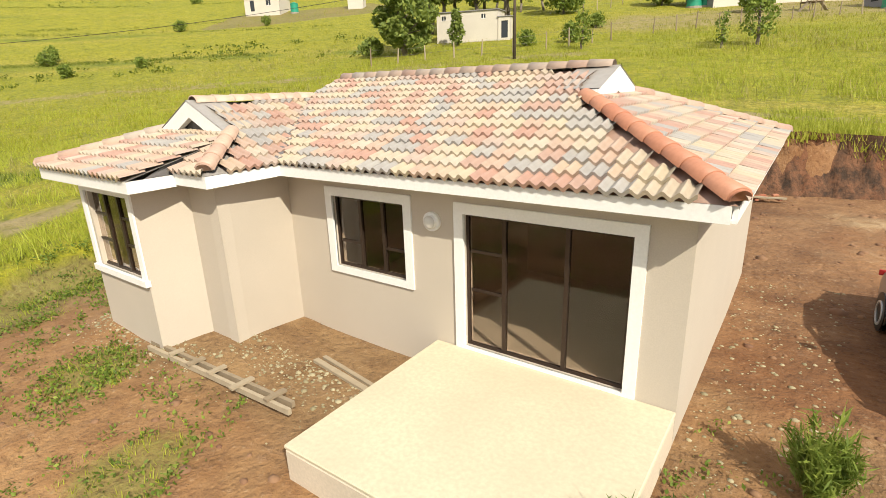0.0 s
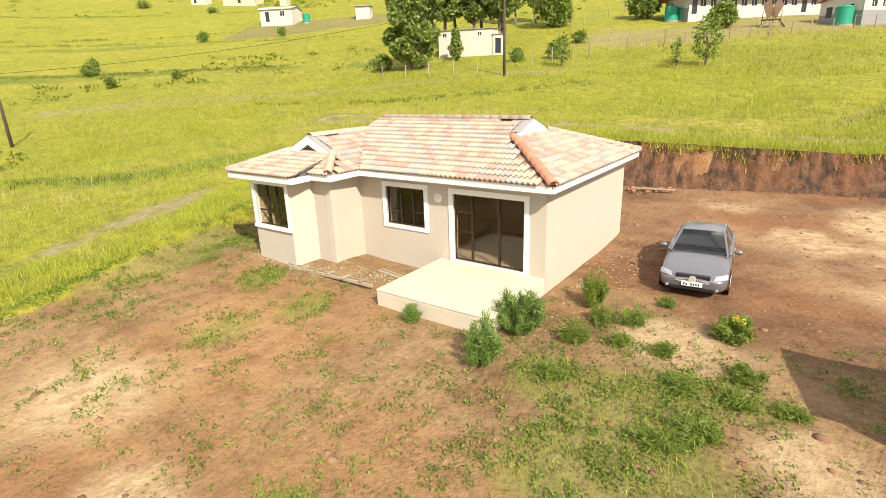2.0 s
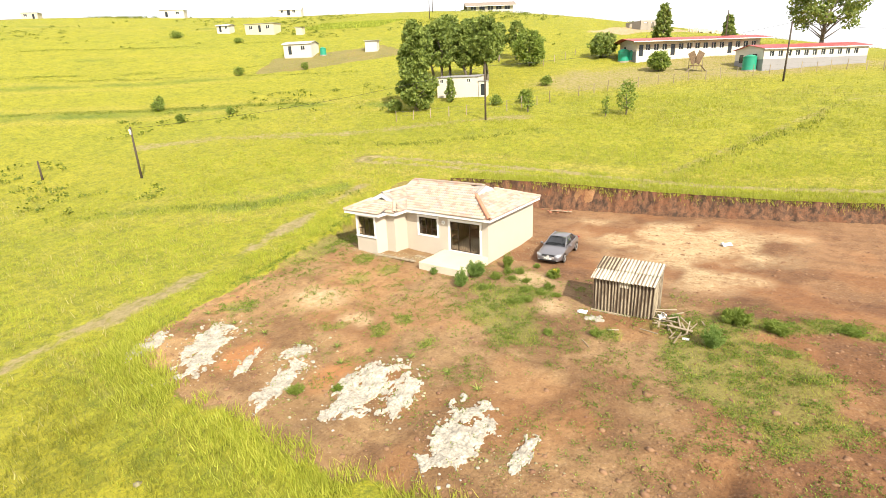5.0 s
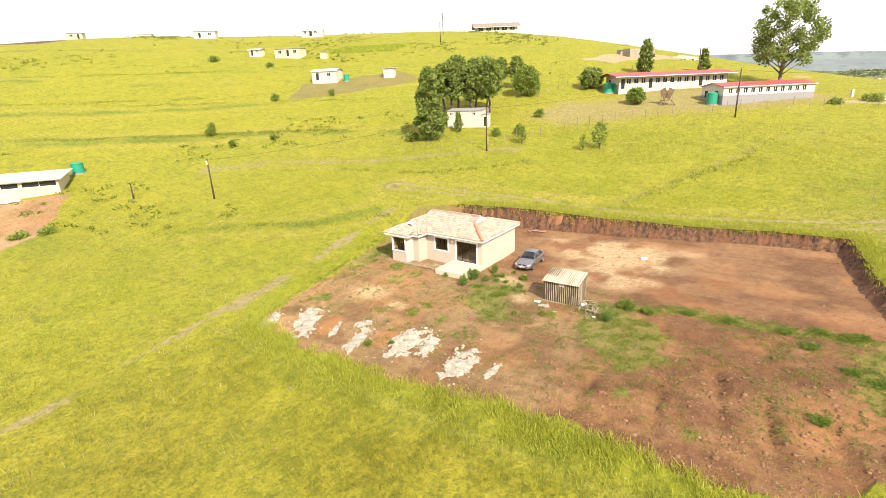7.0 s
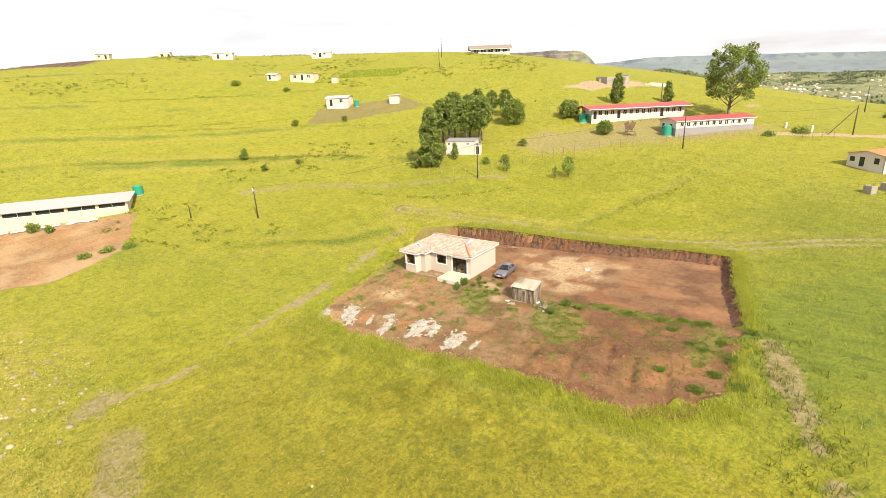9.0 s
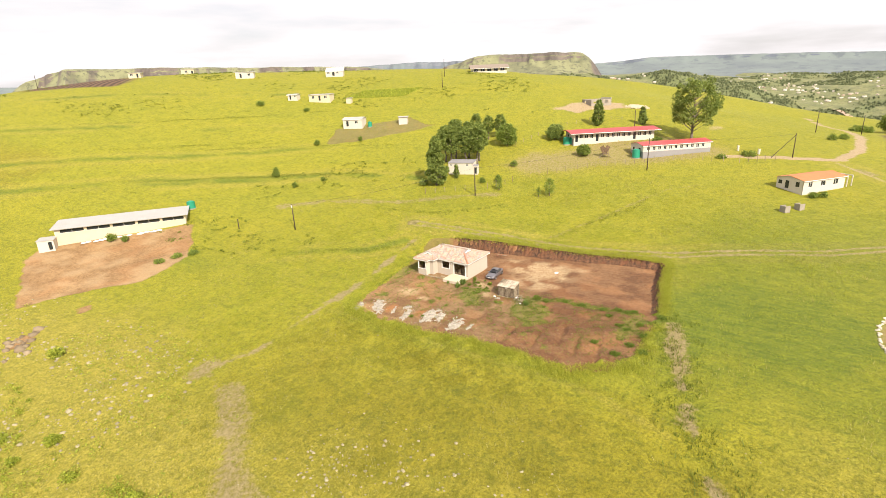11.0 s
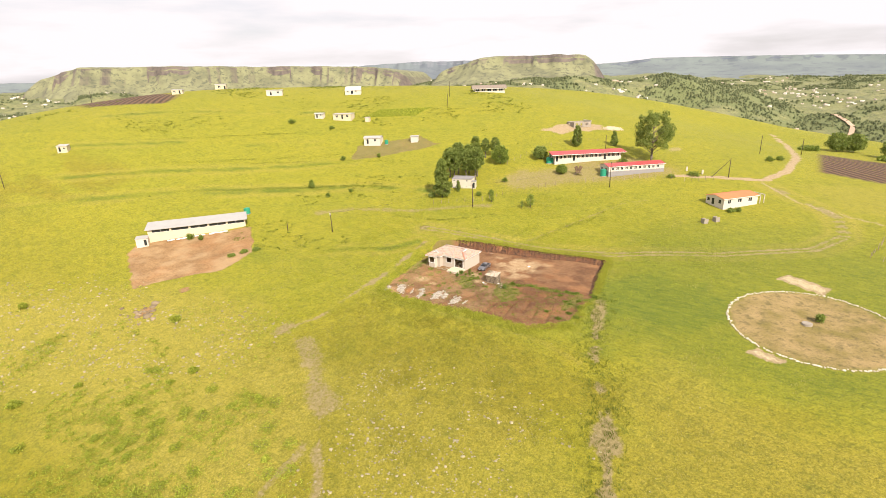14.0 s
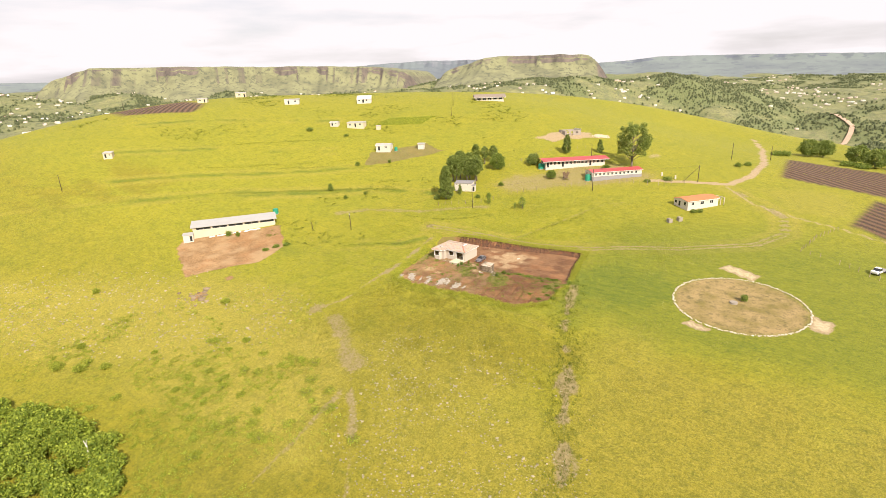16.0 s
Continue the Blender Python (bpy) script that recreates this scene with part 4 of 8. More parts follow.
hz = EAVE + hip * RISE + 0.03
caps((EX1 - 0.02, EY0 + 0.02, EAVE + 0.05), (GR, EY0 + hip, hz), True, "cap_red")
caps((EX1, EY1, EAVE + 0.05), (GR, EY1 - bhip, hz), True)
caps((EX0, EY1, EAVE + 0.05), (GL, EY1 - bhip, hz), True)
caps((GL + 0.05, RY, RZ + 0.03), (GR - 0.02, RY, RZ + 0.03))
caps((WX1 - 0.1, WY + 0.08, EAVE + 0.07), (WXM + gh, GW, gz0 + 0.04), True)
caps((WX0, BY, BAY_Z + 0.04), (WXM - gh, GW, gz0 + 0.04), True)
caps((WXM, GW, WZ + 0.02), (WXM, y_meet, WZ + 0.02))


def gablet(p, half, w, z0, z1, face, board=0.29):
    """A small gable over a hip: two broad white barge boards w wide each, and a dark panel between them. face: 'x', '-x' or '-y', the way it looks."""
    turn = {"-y": 0, "x": 90, "-x": -90}[face]
    m = Matrix.Translation((p[0], p[1], 0)) @ pose(0, 0, 0, 0, 0, turn)
    bm = bmesh.new()
    v = [bm.verts.new(m @ Vector(q)) for q in ((-half, 0.05, z0 - 0.1), (half, 0.05, z0 - 0.1), (0, 0.05, z1 - 0.02), (-half, 0.1, z0 - 0.1), (half, 0.1, z0 - 0.1), (0, 0.1, z1 - 0.02))]
    bm.faces.new(v[:3])
    bm.faces.new(v[3:][::-1])
    part("gable_panel", bm, M["grey_flash"], house)
    k = (z1 - z0) / half
    for s in (-1, 1):
        bm = bmesh.new()
        e = [(s * w, z1 + 0.04 - w * k), (0, z1 + 0.04), (0, z1 + 0.04 - board), (s * (w - 0.16), z1 + 0.04 - w * k - board * 0.72), (s * (w + 0.02), z1 + 0.04 - w * k - board * 0.6)]
        lo = [bm.verts.new(m @ Vector((x, -0.12, z))) for x, z in e]
        hi = [bm.verts.new(m @ Vector((x, 0.0, z))) for x, z in e]
        bm.faces.new(lo if s < 0 else lo[::-1])
        bm.faces.new(hi if s > 0 else hi[::-1])
        for i in range(5):
            bm.faces.new((lo[i], lo[(i + 1) % 5], hi[(i + 1) % 5], hi[i]))
        bmesh.ops.recalc_face_normals(bm, faces=bm.faces)
        part("barge_board", bm, M["white"], house)
    bm = bmesh.new()
    zl = z1 - w * k - 0.16
    bar(bm, m @ Vector((-w - 0.1, -0.17, zl)), m @ Vector((w + 0.1, -0.17, zl)), 0.34, 0.05)
    part("flashing", bm, M["grey_flash"], house)
    # little roof behind the boards
    bm = bmesh.new()
    for s in (-1, 1):
        vs = [bm.verts.new(m @ Vector(q)) for q in ((s * w, -0.13, z1 + 0.06 - w * k), (0, -0.13, z1 + 0.06), (0, 0.6, z1 + 0.06), (s * w, 0.6, z1 + 0.06 - w * k))]
        bm.faces.new(vs if s < 0 else vs[::-1])
    part("gable_roof", bm, M["tiles"], house)


gablet((GR, RY), H2 - hip, 0.98, hz - 0.02, RZ, "x", 0.40)
gablet((GL, RY), H2 - hip, 0.98, hz - 0.02, RZ, "-x", 0.40)
gablet((WXM, GW), gh, 1.32, gz0, WZ + 0.02, "-y")


def fascia(a, b, z1, h=0.20):
    bm = bmesh.new()
    bar(bm, (a[0], a[1], z1 - h / 2), (b[0], b[1], z1 - h / 2), 0.05, h)
    part("fascia_board", bm, M["white"], house)


def soffit(pts, z):
    part("soffit", prism(pts, z - 0.015, z), M["white"], house)


zf = EAVE - 0.01
for a, b in (((WX1, EY0), (EX1 - 0.06, EY0 + 0.03)), ((EX1 - 0.03, EY0 + 0.06), (EX1 - 0.03, EY1)), ((EX1 - 0.03, EY1 - 0.03), (EX0, EY1 - 0.03)), ((EX0 + 0.03, EY1), (EX0 + 0.03, EY0)),
             ((WX1, WY), (WX1, EY0 + 0.03)), ((BX1, WY + 0.02), (WX1 + 0.02, WY + 0.02)), ((BX1, BY), (BX1, WY + 0.02)), ((WX0, BY + 0.02), (BX1 + 0.02, BY + 0.02)), ((WX0 + 0.02, BY), (WX0 + 0.02, EY0))):
    low = 0.03 if (a[1] < 5 or b[1] < 5) else 0.0
    fascia(a, b, zf - low, 0.185)
sz = EAVE - 0.15
soffit([(WX1 - 0.4, EY0 + 0.04), (EX1 - 0.05, EY0 + 0.04), (EX1 - 0.05, YF - 0.004), (WX1 - 0.4, YF - 0.004)], sz)
soffit([(XR + 0.004, YF), (EX1 - 0.06, YF), (EX1 - 0.06, EY1 - 0.05), (XR + 0.004, EY1 - 0.05)], sz)
soffit([(BX1 - 0.5, WY + 0.05), (WX1 - 0.03, WY + 0.05), (WX1 - 0.03, EY0 + 0.03), (XS - 0.05, EY0 + 0.03), (XS - 0.12, YW - 0.004), (BX1 - 0.5, YW - 0.004)], sz)
soffit([(WX0 + 0.04, BY + 0.05), (BX1 - 0.03, BY + 0.05), (BX1 - 0.03, YW - 0.03), (WX0 + 0.04, YW - 0.03)], sz - 0.035)

# ---- the raised porch ----
porch = tagged(part("porch_slab", boxed(-6.70, 4.24, -0.5, XR + 0.0, YF - 0.002, FLOOR - 0.06, bevel=0.02), M["slab_side"]), "raised concrete porch slab before the sliding door", "porch")
part("screed_top", boxed(-6.705, 4.235, FLOOR - 0.058, XR + 0.004, YF - 0.006, FLOOR, bevel=0.015), M["slab"], porch, "pale yellow screed top")

# ---- more materials ----
def fibre(name, pale, brown, bias):
    """Fibre cement sheet: browner along the troughs and in streaks, paler on the crests."""
    t = Tree(name, 0.95)
    co = t.coord()
    sep = t.n("ShaderNodeSeparateXYZ")
    t.l(co, sep.inputs["Vector"])
    mp = t.n("ShaderNodeMapping")
    mp.inputs["Scale"].default_value = (9.0, 1.0, 0.8)
    t.l(co, mp.inputs["Vector"])
    streak = t.noise(1.0, 5, 0.6, mp.outputs["Vector"])
    rnd = t.n("ShaderNodeObjectInfo").outputs["Random"]
    trough = t.range(sep.outputs["Y"], -0.018, 0.018)
    f = t.math("ADD", t.math("MULTIPLY", trough, 0.65), t.math("MULTIPLY", t.math("SUBTRACT", streak, 0.5), 1.9))
    f = t.math("ADD", f, t.math("MULTIPLY", rnd, 0.35))
    c = t.mix(t.range(f, bias, bias + 0.55), pale, brown)
    c = t.mix(t.range(t.noise(14, 4), 0.4, 0.7, 0.0, 0.4), c, shade(brown, 0.7))
    t.bump(streak, 0.3, 0.01)
    return t.base(c)


M["fibre"] = fibre("weathered_fibre_cement", (0.42, 0.35, 0.25), (0.075, 0.048, 0.03), -0.02)
M["fibre_pale"] = fibre("pale_fibre_cement", (0.55, 0.49, 0.39), (0.14, 0.09, 0.058), 0.42)
M["wood"] = per_piece("grey_timber", [(0.0, (0.24, 0.185, 0.12)), (1.0, (0.42, 0.35, 0.25))], 0.9, grain=8.0)
M["pole"] = plain("creosoted_pole", (0.075, 0.055, 0.04), 0.9)
M["silver"] = plain("silver_car_paint", (0.21, 0.20, 0.22), 0.30, 0.55, grain=200, blot=3, amount=0.04, bump=0)
M["silver"].node_tree.nodes["Principled BSDF"].inputs["Coat Weight"].default_value = 0.6
M["chrome"] = plain("chrome", (0.82, 0.82, 0.83), 0.32, 0.7, amount=0.03, bump=0)
M["lens"] = plain("clear_lamp_lens", (0.42, 0.43, 0.45), 0.12, 0.3, amount=0.05, bump=0)
M["rubber"] = plain("tyre_rubber", (0.02, 0.02, 0.02), 0.85, amount=0.2)
M["black"] = plain("black_trim", (0.015, 0.015, 0.016), 0.4, amount=0.1, bump=0)
M["seat"] = plain("pale_seat_cover", (0.42, 0.44, 0.33), 0.9)
M["lime"] = plain("white_lime_rubble", (0.45, 0.405, 0.335), 0.95, grain=9, blot=2.2, amount=0.5, bump=1.0)
M["brick"] = per_piece("red_brick", [(0.0, (0.34, 0.12, 0.07)), (1.0, (0.44, 0.20, 0.12))], 0.9)
M["stone"] = per_piece("pale_stone", [(0.0, (0.24, 0.21, 0.12)), (1.0, (0.42, 0.37, 0.24))], 0.95, island=True, grain=4)
M["bark"] = plain("grey_bark", (0.20, 0.165, 0.125), 0.95, grain=6, blot=1.0, amount=0.3, bump=0.5)
M["dead"] = plain("bleached_wood", (0.72, 0.68, 0.60), 0.9, grain=10, amount=0.12)


def foliage(name, dark, light, rough=0.7):
    t = Tree(name, rough)
    g = t.n("ShaderNodeNewGeometry")
    c = t.ramp(g.outputs["Random Per Island"], [(0.0, dark), (0.6, tuple((a + b) / 2 for a, b in zip(dark, light))), (1.0, light)])
    f = t.noise(0.6, 3.0, 0.5, g.outputs["Position"])
    c = t.mix(t.range(f, 0.35, 0.65, 0.0, 0.4), c, t.mix(1.0, c, (0.65, 0.7, 0.6), "MULTIPLY"))
    # light through the leaf
    tr = t.n("ShaderNodeBsdfTranslucent")
    t.l(c, tr.inputs["Color"])
    mx = t.n("ShaderNodeMixShader", Fac=0.35)
    t.l(t.b.outputs["BSDF"], mx.inputs[1])
    t.l(tr.outputs["BSDF"], mx.inputs[2])
    t.l(mx.outputs["Shader"], t.t.nodes["Material Output"].inputs["Surface"])
    return t.base(c)


M["gum"] = foliage("gum_leaves", (0.115, 0.17, 0.03), (0.33, 0.385, 0.085))
M["bush"] = foliage("bush_leaves", (0.12, 0.18, 0.025), (0.31, 0.375, 0.065))
M["thicket"] = foliage("thicket_leaves", (0.11, 0.18, 0.016), (0.45, 0.52, 0.06))
M["herb"] = foliage("feathery_herb", (0.11, 0.19, 0.035), (0.28, 0.38, 0.085))
M["lime_herb"] = foliage("yellow_green_herb", (0.12, 0.18, 0.02), (0.28, 0.335, 0.055))
M["weed"] = foliage("creeping_weed", (0.085, 0.145, 0.014), (0.24, 0.31, 0.04))
M["aloe"] = foliage("strap_leaves", (0.10, 0.16, 0.02), (0.34, 0.36, 0.08))
M["grass"] = foliage("long_grass", (0.31, 0.35, 0.026), (0.45, 0.475, 0.06))
M["far_grass"] = foliage("hillside_grass", (0.24, 0.252, 0.010), (0.34, 0.34, 0.026))
M["low_grass"] = foliage("lower_slope_grass", (0.16, 0.165, 0.010), (0.28, 0.265, 0.030))
M["straw"] = foliage("seeding_grass", (0.26, 0.24, 0.05), (0.50, 0.44, 0.16))
M["scrub"] = foliage("slope_scrub", (0.20, 0.26, 0.022), (0.47, 0.50, 0.06))
M["flower"] = plain("yellow_petals", (0.75, 0.52, 0.02), 0.8)
rng = np.random.default_rng(7)


def leaf_quads(centres, size, long=1.6, up=None, wide=0.42):
    """Leaf-like diamonds at many places, turned at random: vertices and faces."""
    n = len(centres)
    a = rng.normal(size=(n, 3))
    if up is not None:
        a = a * 0.7 + up
    a /= np.linalg.norm(a, axis=1, keepdims=True)
    b = np.cross(a, rng.normal(size=(n, 3)))
    b /= np.linalg.norm(b, axis=1, keepdims=True) + 1e-9
    s = (size * rng.uniform(0.6, 1.4, n))[:, None]
    v = np.stack([centres - a * s * long / 2, centres + b * s * wide, centres + a * s * long / 2, centres - b * s * wide], 1)
    return v.reshape(-1, 3), np.arange(4 * n).reshape(n, 4)


def clump_points(blobs, count):
    """Points in the outer part of many small blobs (x, y, z, r)."""
    blobs = np.array(blobs, float)
    w = blobs[:, 3] ** 2
    pick = rng.choice(len(blobs), count, p=w / w.sum())
    d = rng.normal(size=(count, 3))
    d /= np.linalg.norm(d, axis=1, keepdims=True)
    r = blobs[pick, 3] * (0.35 + 0.95 * rng.uniform(0, 1, count) ** 0.7)
    return blobs[pick, :3] + d * r[:, None] * np.array((1, 1, 0.8))


def tree(name, label, m, height, spread, style, leaves=1500, leaf=0.35, group="", mat="gum", category="tree"):
    """A tree: tapered trunk with limbs, and a crown of leaf clumps. style: cone, tall, round, airy or loose."""
    ob = thing(name, label, category, m, group)
    bm = bmesh.new()
    top = height * {"cone": 0.9, "tall": 0.85, "round": 0.6, "airy": 0.8, "loose": 0.75}[style]
    r0 = 0.022 * height + 0.03
    steps, p = 5, Vector((0, 0, -0.3))
    for i in range(steps):
        q = Vector((rng.normal() * 0.02 * height, rng.normal() * 0.02 * height, top * (i + 1) / steps))
        tube(bm, p, q, r0 * (1 - i / steps) + 0.02, r0 * (1 - (i + 1) / steps) + 0.02, 7)
        p = q
    blobs = []
    n = {"cone": 64, "tall": 46, "round": 44, "airy": 44, "loose": 24}[style]
    for i in range(n):
        a = i * 2.4 + rng.uniform(-0.5, 0.5)
        f = (i + rng.uniform(0.1, 0.9)) / n
        out = math.sqrt(rng.uniform(0.25, 1.0))
        if style == "cone":
            z, env, br = height * (0.07 + 0.90 * f), 0.44 * min(1.0, (f + 0.14) / 0.36) ** 0.7 * (1 - f) ** 0.5, rng.uniform(0.07, 0.13)
        elif style == "tall":
            z, env, br = height * (0.36 + 0.60 * f), 0.42 * math.sin(math.pi * (0.16 + 0.78 * f)) ** 0.8, rng.uniform(0.08, 0.14)
        elif style == "round":
            z, env, br = height * (0.16 + 0.74 * f), 0.43 * math.sin(math.pi * (0.14 + 0.80 * f)) ** 0.7, rng.uniform(0.09, 0.15)
        elif style == "loose":
            z, env, br = height * (0.18 + 0.76 * f), 0.42 * math.sin(math.pi * (0.18 + 0.74 * f)) ** 0.8 * rng.uniform(0.5, 1.0), rng.uniform(0.11, 0.20)
        else:
            z, env, br = height * (0.30 + 0.66 * f), 0.48 * math.sin(math.pi * (0.20 + 0.70 * f)) ** 0.6, rng.uniform(0.06, 0.115)
        rad, br = spread * env * out, spread * br
        c = Vector((rad * math.cos(a), rad * math.sin(a), z))
        blobs.append((c.x, c.y, c.z, br))
        if i % 2 == 0 or style == "airy":
            s = Vector((0, 0, max(height * 0.15, z - rad * 0.8)))
            if s.z < top:
                tube(bm, s, c, r0 * 0.28, 0.015, 5, False)
    part("trunk", bm, M["bark"], ob, "", True)
    v, f = leaf_quads(clump_points(blobs, leaves), leaf, long=1.5)
    mesh_np("crown", v, f, M[mat], ob)
    return ob


def herb_bush(name, label, m, height, spread, blades, mat, blade=0.15, width=0.12, group="", category="bush", flower=0):
    """A soft-stemmed plant: many stems that lean outwards, set with narrow leaves."""
    ob = thing(name, label, category, m, group)
    bm = bmesh.new()
    pts, ups = [], []
    stems = max(9, int(spread * 34))
    blades = int(blades * 2.1)
    for i in range(stems):
        a, k = rng.uniform(0, 6.283), math.sqrt(rng.uniform(0, 1))
        tip = Vector((math.cos(a) * k * spread / 2, math.sin(a) * k * spread / 2, height * (1 - 0.5 * k * k) * rng.uniform(0.5, 1.2)))
        foot = Vector((tip.x * 0.18, tip.y * 0.18, -0.05))
        tube(bm, foot, tip, 0.008, 0.003, 4, False)
        for j in range(blades // stems):
            f = rng.uniform(0.15, 1.0) ** 0.7
            c = foot.lerp(tip, f)
            pts.append((c.x + rng.normal() * 0.05, c.y + rng.normal() * 0.05, c.z + rng.normal() * 0.03))
            ups.append((tip.x, tip.y, 0.5 * height))
    tagged(part("stem", bm, M[mat], ob), kind="stuff")
    pts, ups = np.array(pts), np.array(ups)
    ups /= np.linalg.norm(ups, axis=1, keepdims=True)
    v, f = leaf_quads(pts, blade * 0.5, long=2.2, up=ups, wide=width)
    mesh_np("leaves", v, f, M[mat], ob)
    if flower:
        c = np.stack([rng.normal(0, 0.07, flower), rng.normal(0, 0.07, flower), height * rng.uniform(0.95, 1.1, flower)], 1)
        v, f = leaf_quads(c, 0.05, long=1.0)
        tagged(mesh_np("flowers", v, f, M["flower"], ob), kind="stuff")
    return ob


# ---- lean-to shed of corrugated sheets ----
def sheet(L, H, wave, amp, thick=0.012):
    """A corrugated sheet L wide and H long in the xz plane."""
    bm = bmesh.new()
    n = max(4, int(L / wave * 8))
    cols = []
    for i in range(n + 1):
        x = L * i / n
        y = amp * math.sin(2 * math.pi * x / wave)
        cols.append([bm.verts.new((x, y + d, z)) for d in (-thick / 2, thick / 2) for z in (0, H / 2, H)])
    for a, b in zip(cols, cols[1:]):
        for k in (0, 1):
            bm.faces.new((a[k], b[k], b[k + 1], a[k + 1]))
            bm.faces.new((a[k + 4], b[k + 4], b[k + 3], a[k + 3]))
        bm.faces.new((a[0], a[3], b[3], b[0]))
        bm.faces.new((a[2], b[2], b[5], a[5]))
    for c in (cols[0], cols[-1]):
        for k in (0, 1):
            bm.faces.new((c[k], c[k + 1], c[k + 4], c[k + 3]))
    return bm


shed = thing("shed", "lean-to shed of weathered corrugated fibre cement sheets", "shed", pose(5.38, 3.74, gz(6.8, 4.6) - 0.02, 0, 0, 1))
SW, SD, SH0, SH1 = 3.02, 1.76, 1.86, 2.28
for i in range(3):
    o = part("wall_sheet", sheet(1.05, SH0 - 0.03 * (i % 2), 0.175, 0.026), M["fibre"], shed)
    o.matrix_local = pose(i * 1.0, -0.02 * (i % 2), 0.0, 0, 0.7 * (i - 1), 0)
    o = part("wall_sheet", sheet(1.05, SH1 - 0.05, 0.175, 0.026), M["fibre"], shed)
    o.matrix_local = pose(i * 1.0, SD, 0.0)
for i, h in enumerate((SH0, SH1 - 0.16)):
    for x in (0.0, SW):
        o = part("wall_sheet", sheet(0.90, h + 0.04, 0.175, 0.026), M["fibre"], shed)
        o.matrix_local = pose(x, i * 0.86, 0.0, 0, 0, 90)
slope = math.degrees(math.atan2(SH1 - SH0, SD))
for r in range(2):
    for i in range(3):
        o = part("roof_sheet", sheet(1.14, 1.22, 0.175, 0.028), M["fibre_pale"] if (i, r) != (0, 1) else M["fibre"], shed)
        o.matrix_local = pose(-0.14 + i * 1.06, -0.20 + r * 0.94, SH0 - 0.01 + 0.045 * r + (r * 0.94) * (SH1 - SH0) / SD + 0.012 * i, slope - 90 + 180, 0, 0) @ pose(0, 0, 0, 180, 0, 0)
o = part("wall_sheet", sheet(0.42, 0.36, 0.14, 0.012), M["fibre_pale"], shed, "pale patch sheet")
o.matrix_local = pose(1.35, -0.06, 1.52)
for x, y in ((0.05, 0.08), (SW - 0.05, 0.08), (0.05, SD - 0.08), (SW - 0.05, SD - 0.08), (SW / 2, SD - 0.08)):
    bm = bmesh.new()
    tube(bm, (x, y, -0.2), (x, y, SH0 - 0.1 + (SH1 - SH0) * y / SD), 0.045, 0.04, 7)
    part("post", bm, M["wood"], shed)
bm = bmesh.new()
bar(bm, (-0.05, -0.10, 0.03), (2.0, -0.12, 0.03), 0.09, 0.07)
part("sole_plank", bm, M["wood"], shed)

# ---- silver saloon car ----
car = thing("car", "silver saloon car parked on the bare earth yard", "car", pose(0.24, 11.35, gz(0.2, 11.3), 0, 0, 5))


def body_ring(y, w, lo, belt, mid):
    half = [(w * 0.86, lo), (w * 0.985, lo + 0.10), (w, lo + 0.55 * (belt - lo)), (w * 0.985, belt - 0.07), (w * 0.90, belt), (w * 0.5, mid - 0.012)]
    return [(x, y, z) for x, z in half] + [(0, y, mid)] + [(-x, y, z) for x, z in half[::-1]]


STATIONS = [(-2.29, 0.55, 0.34, 0.54, 0.60), (-2.24, 0.74, 0.24, 0.62, 0.67), (-2.0, 0.85, 0.20, 0.70, 0.765), (-1.55, 0.88, 0.20, 0.80, 0.85),
            (-1.1, 0.885, 0.20, 0.86, 0.905), (-0.8, 0.885, 0.20, 0.90, 0.945), (0.0, 0.885, 0.20, 0.93, 0.95), (0.9, 0.885, 0.20, 0.95, 0.965),
            (1.5, 0.885, 0.21, 0.965, 1.0), (1.95, 0.86, 0.24, 0.95, 0.99), (2.2, 0.80, 0.30, 0.90, 0.95), (2.29, 0.68, 0.40, 0.80, 0.84)]
bm = bmesh.new()
rings = [[bm.verts.new(p) for p in body_ring(*s)] for s in STATIONS]
for a, b in zip(rings, rings[1:]):
    for i in range(len(a)):
        j = (i + 1) % len(a)
        bm.faces.new((a[j], a[i], b[i], b[j]))
bm.faces.new(rings[0])
bm.faces.new(rings[-1][::-1])
bmesh.ops.recalc_face_normals(bm, faces=bm.faces)
body = part("body", bm, M["silver"], car, "", True)
sub = body.modifiers.new("smooth", "SUBSURF")
sub.levels = sub.render_levels = 2
t = Tree("car_glass", 0.02)
t.b.inputs["Transmission Weight"].default_value, t.b.inputs["IOR"].default_value = 1.0, 1.45
M["car_glass"] = t.base((0.16, 0.19, 0.22))


def quad_grid(bm, a, b, c, d, n=6, bulge=(0, 0, 0)):
    """A gently bowed panel between four corners."""
    a, b, c, d, q = Vector(a), Vector(b), Vector(c), Vector(d), Vector(bulge)
    g = [[bm.verts.new(a.lerp(b, i / n).lerp(d.lerp(c, i / n), j / n) + q * math.sin(math.pi * i / n) * (0.4 + 0.6 * math.sin(math.pi * j / n))) for j in range(n + 1)] for i in range(n + 1)]
    for i in range(n):
        for j in range(n):
            bm.faces.new((g[i][j], g[i + 1][j], g[i + 1][j + 1], g[i][j + 1]))


WB, WT, RB, RT = (0.72, -0.88, 0.93), (0.56, -0.05, 1.385), (0.68, 1.62, 0.99), (0.55, 1.02, 1.375)


def flip(p):
    return (-p[0], p[1], p[2])


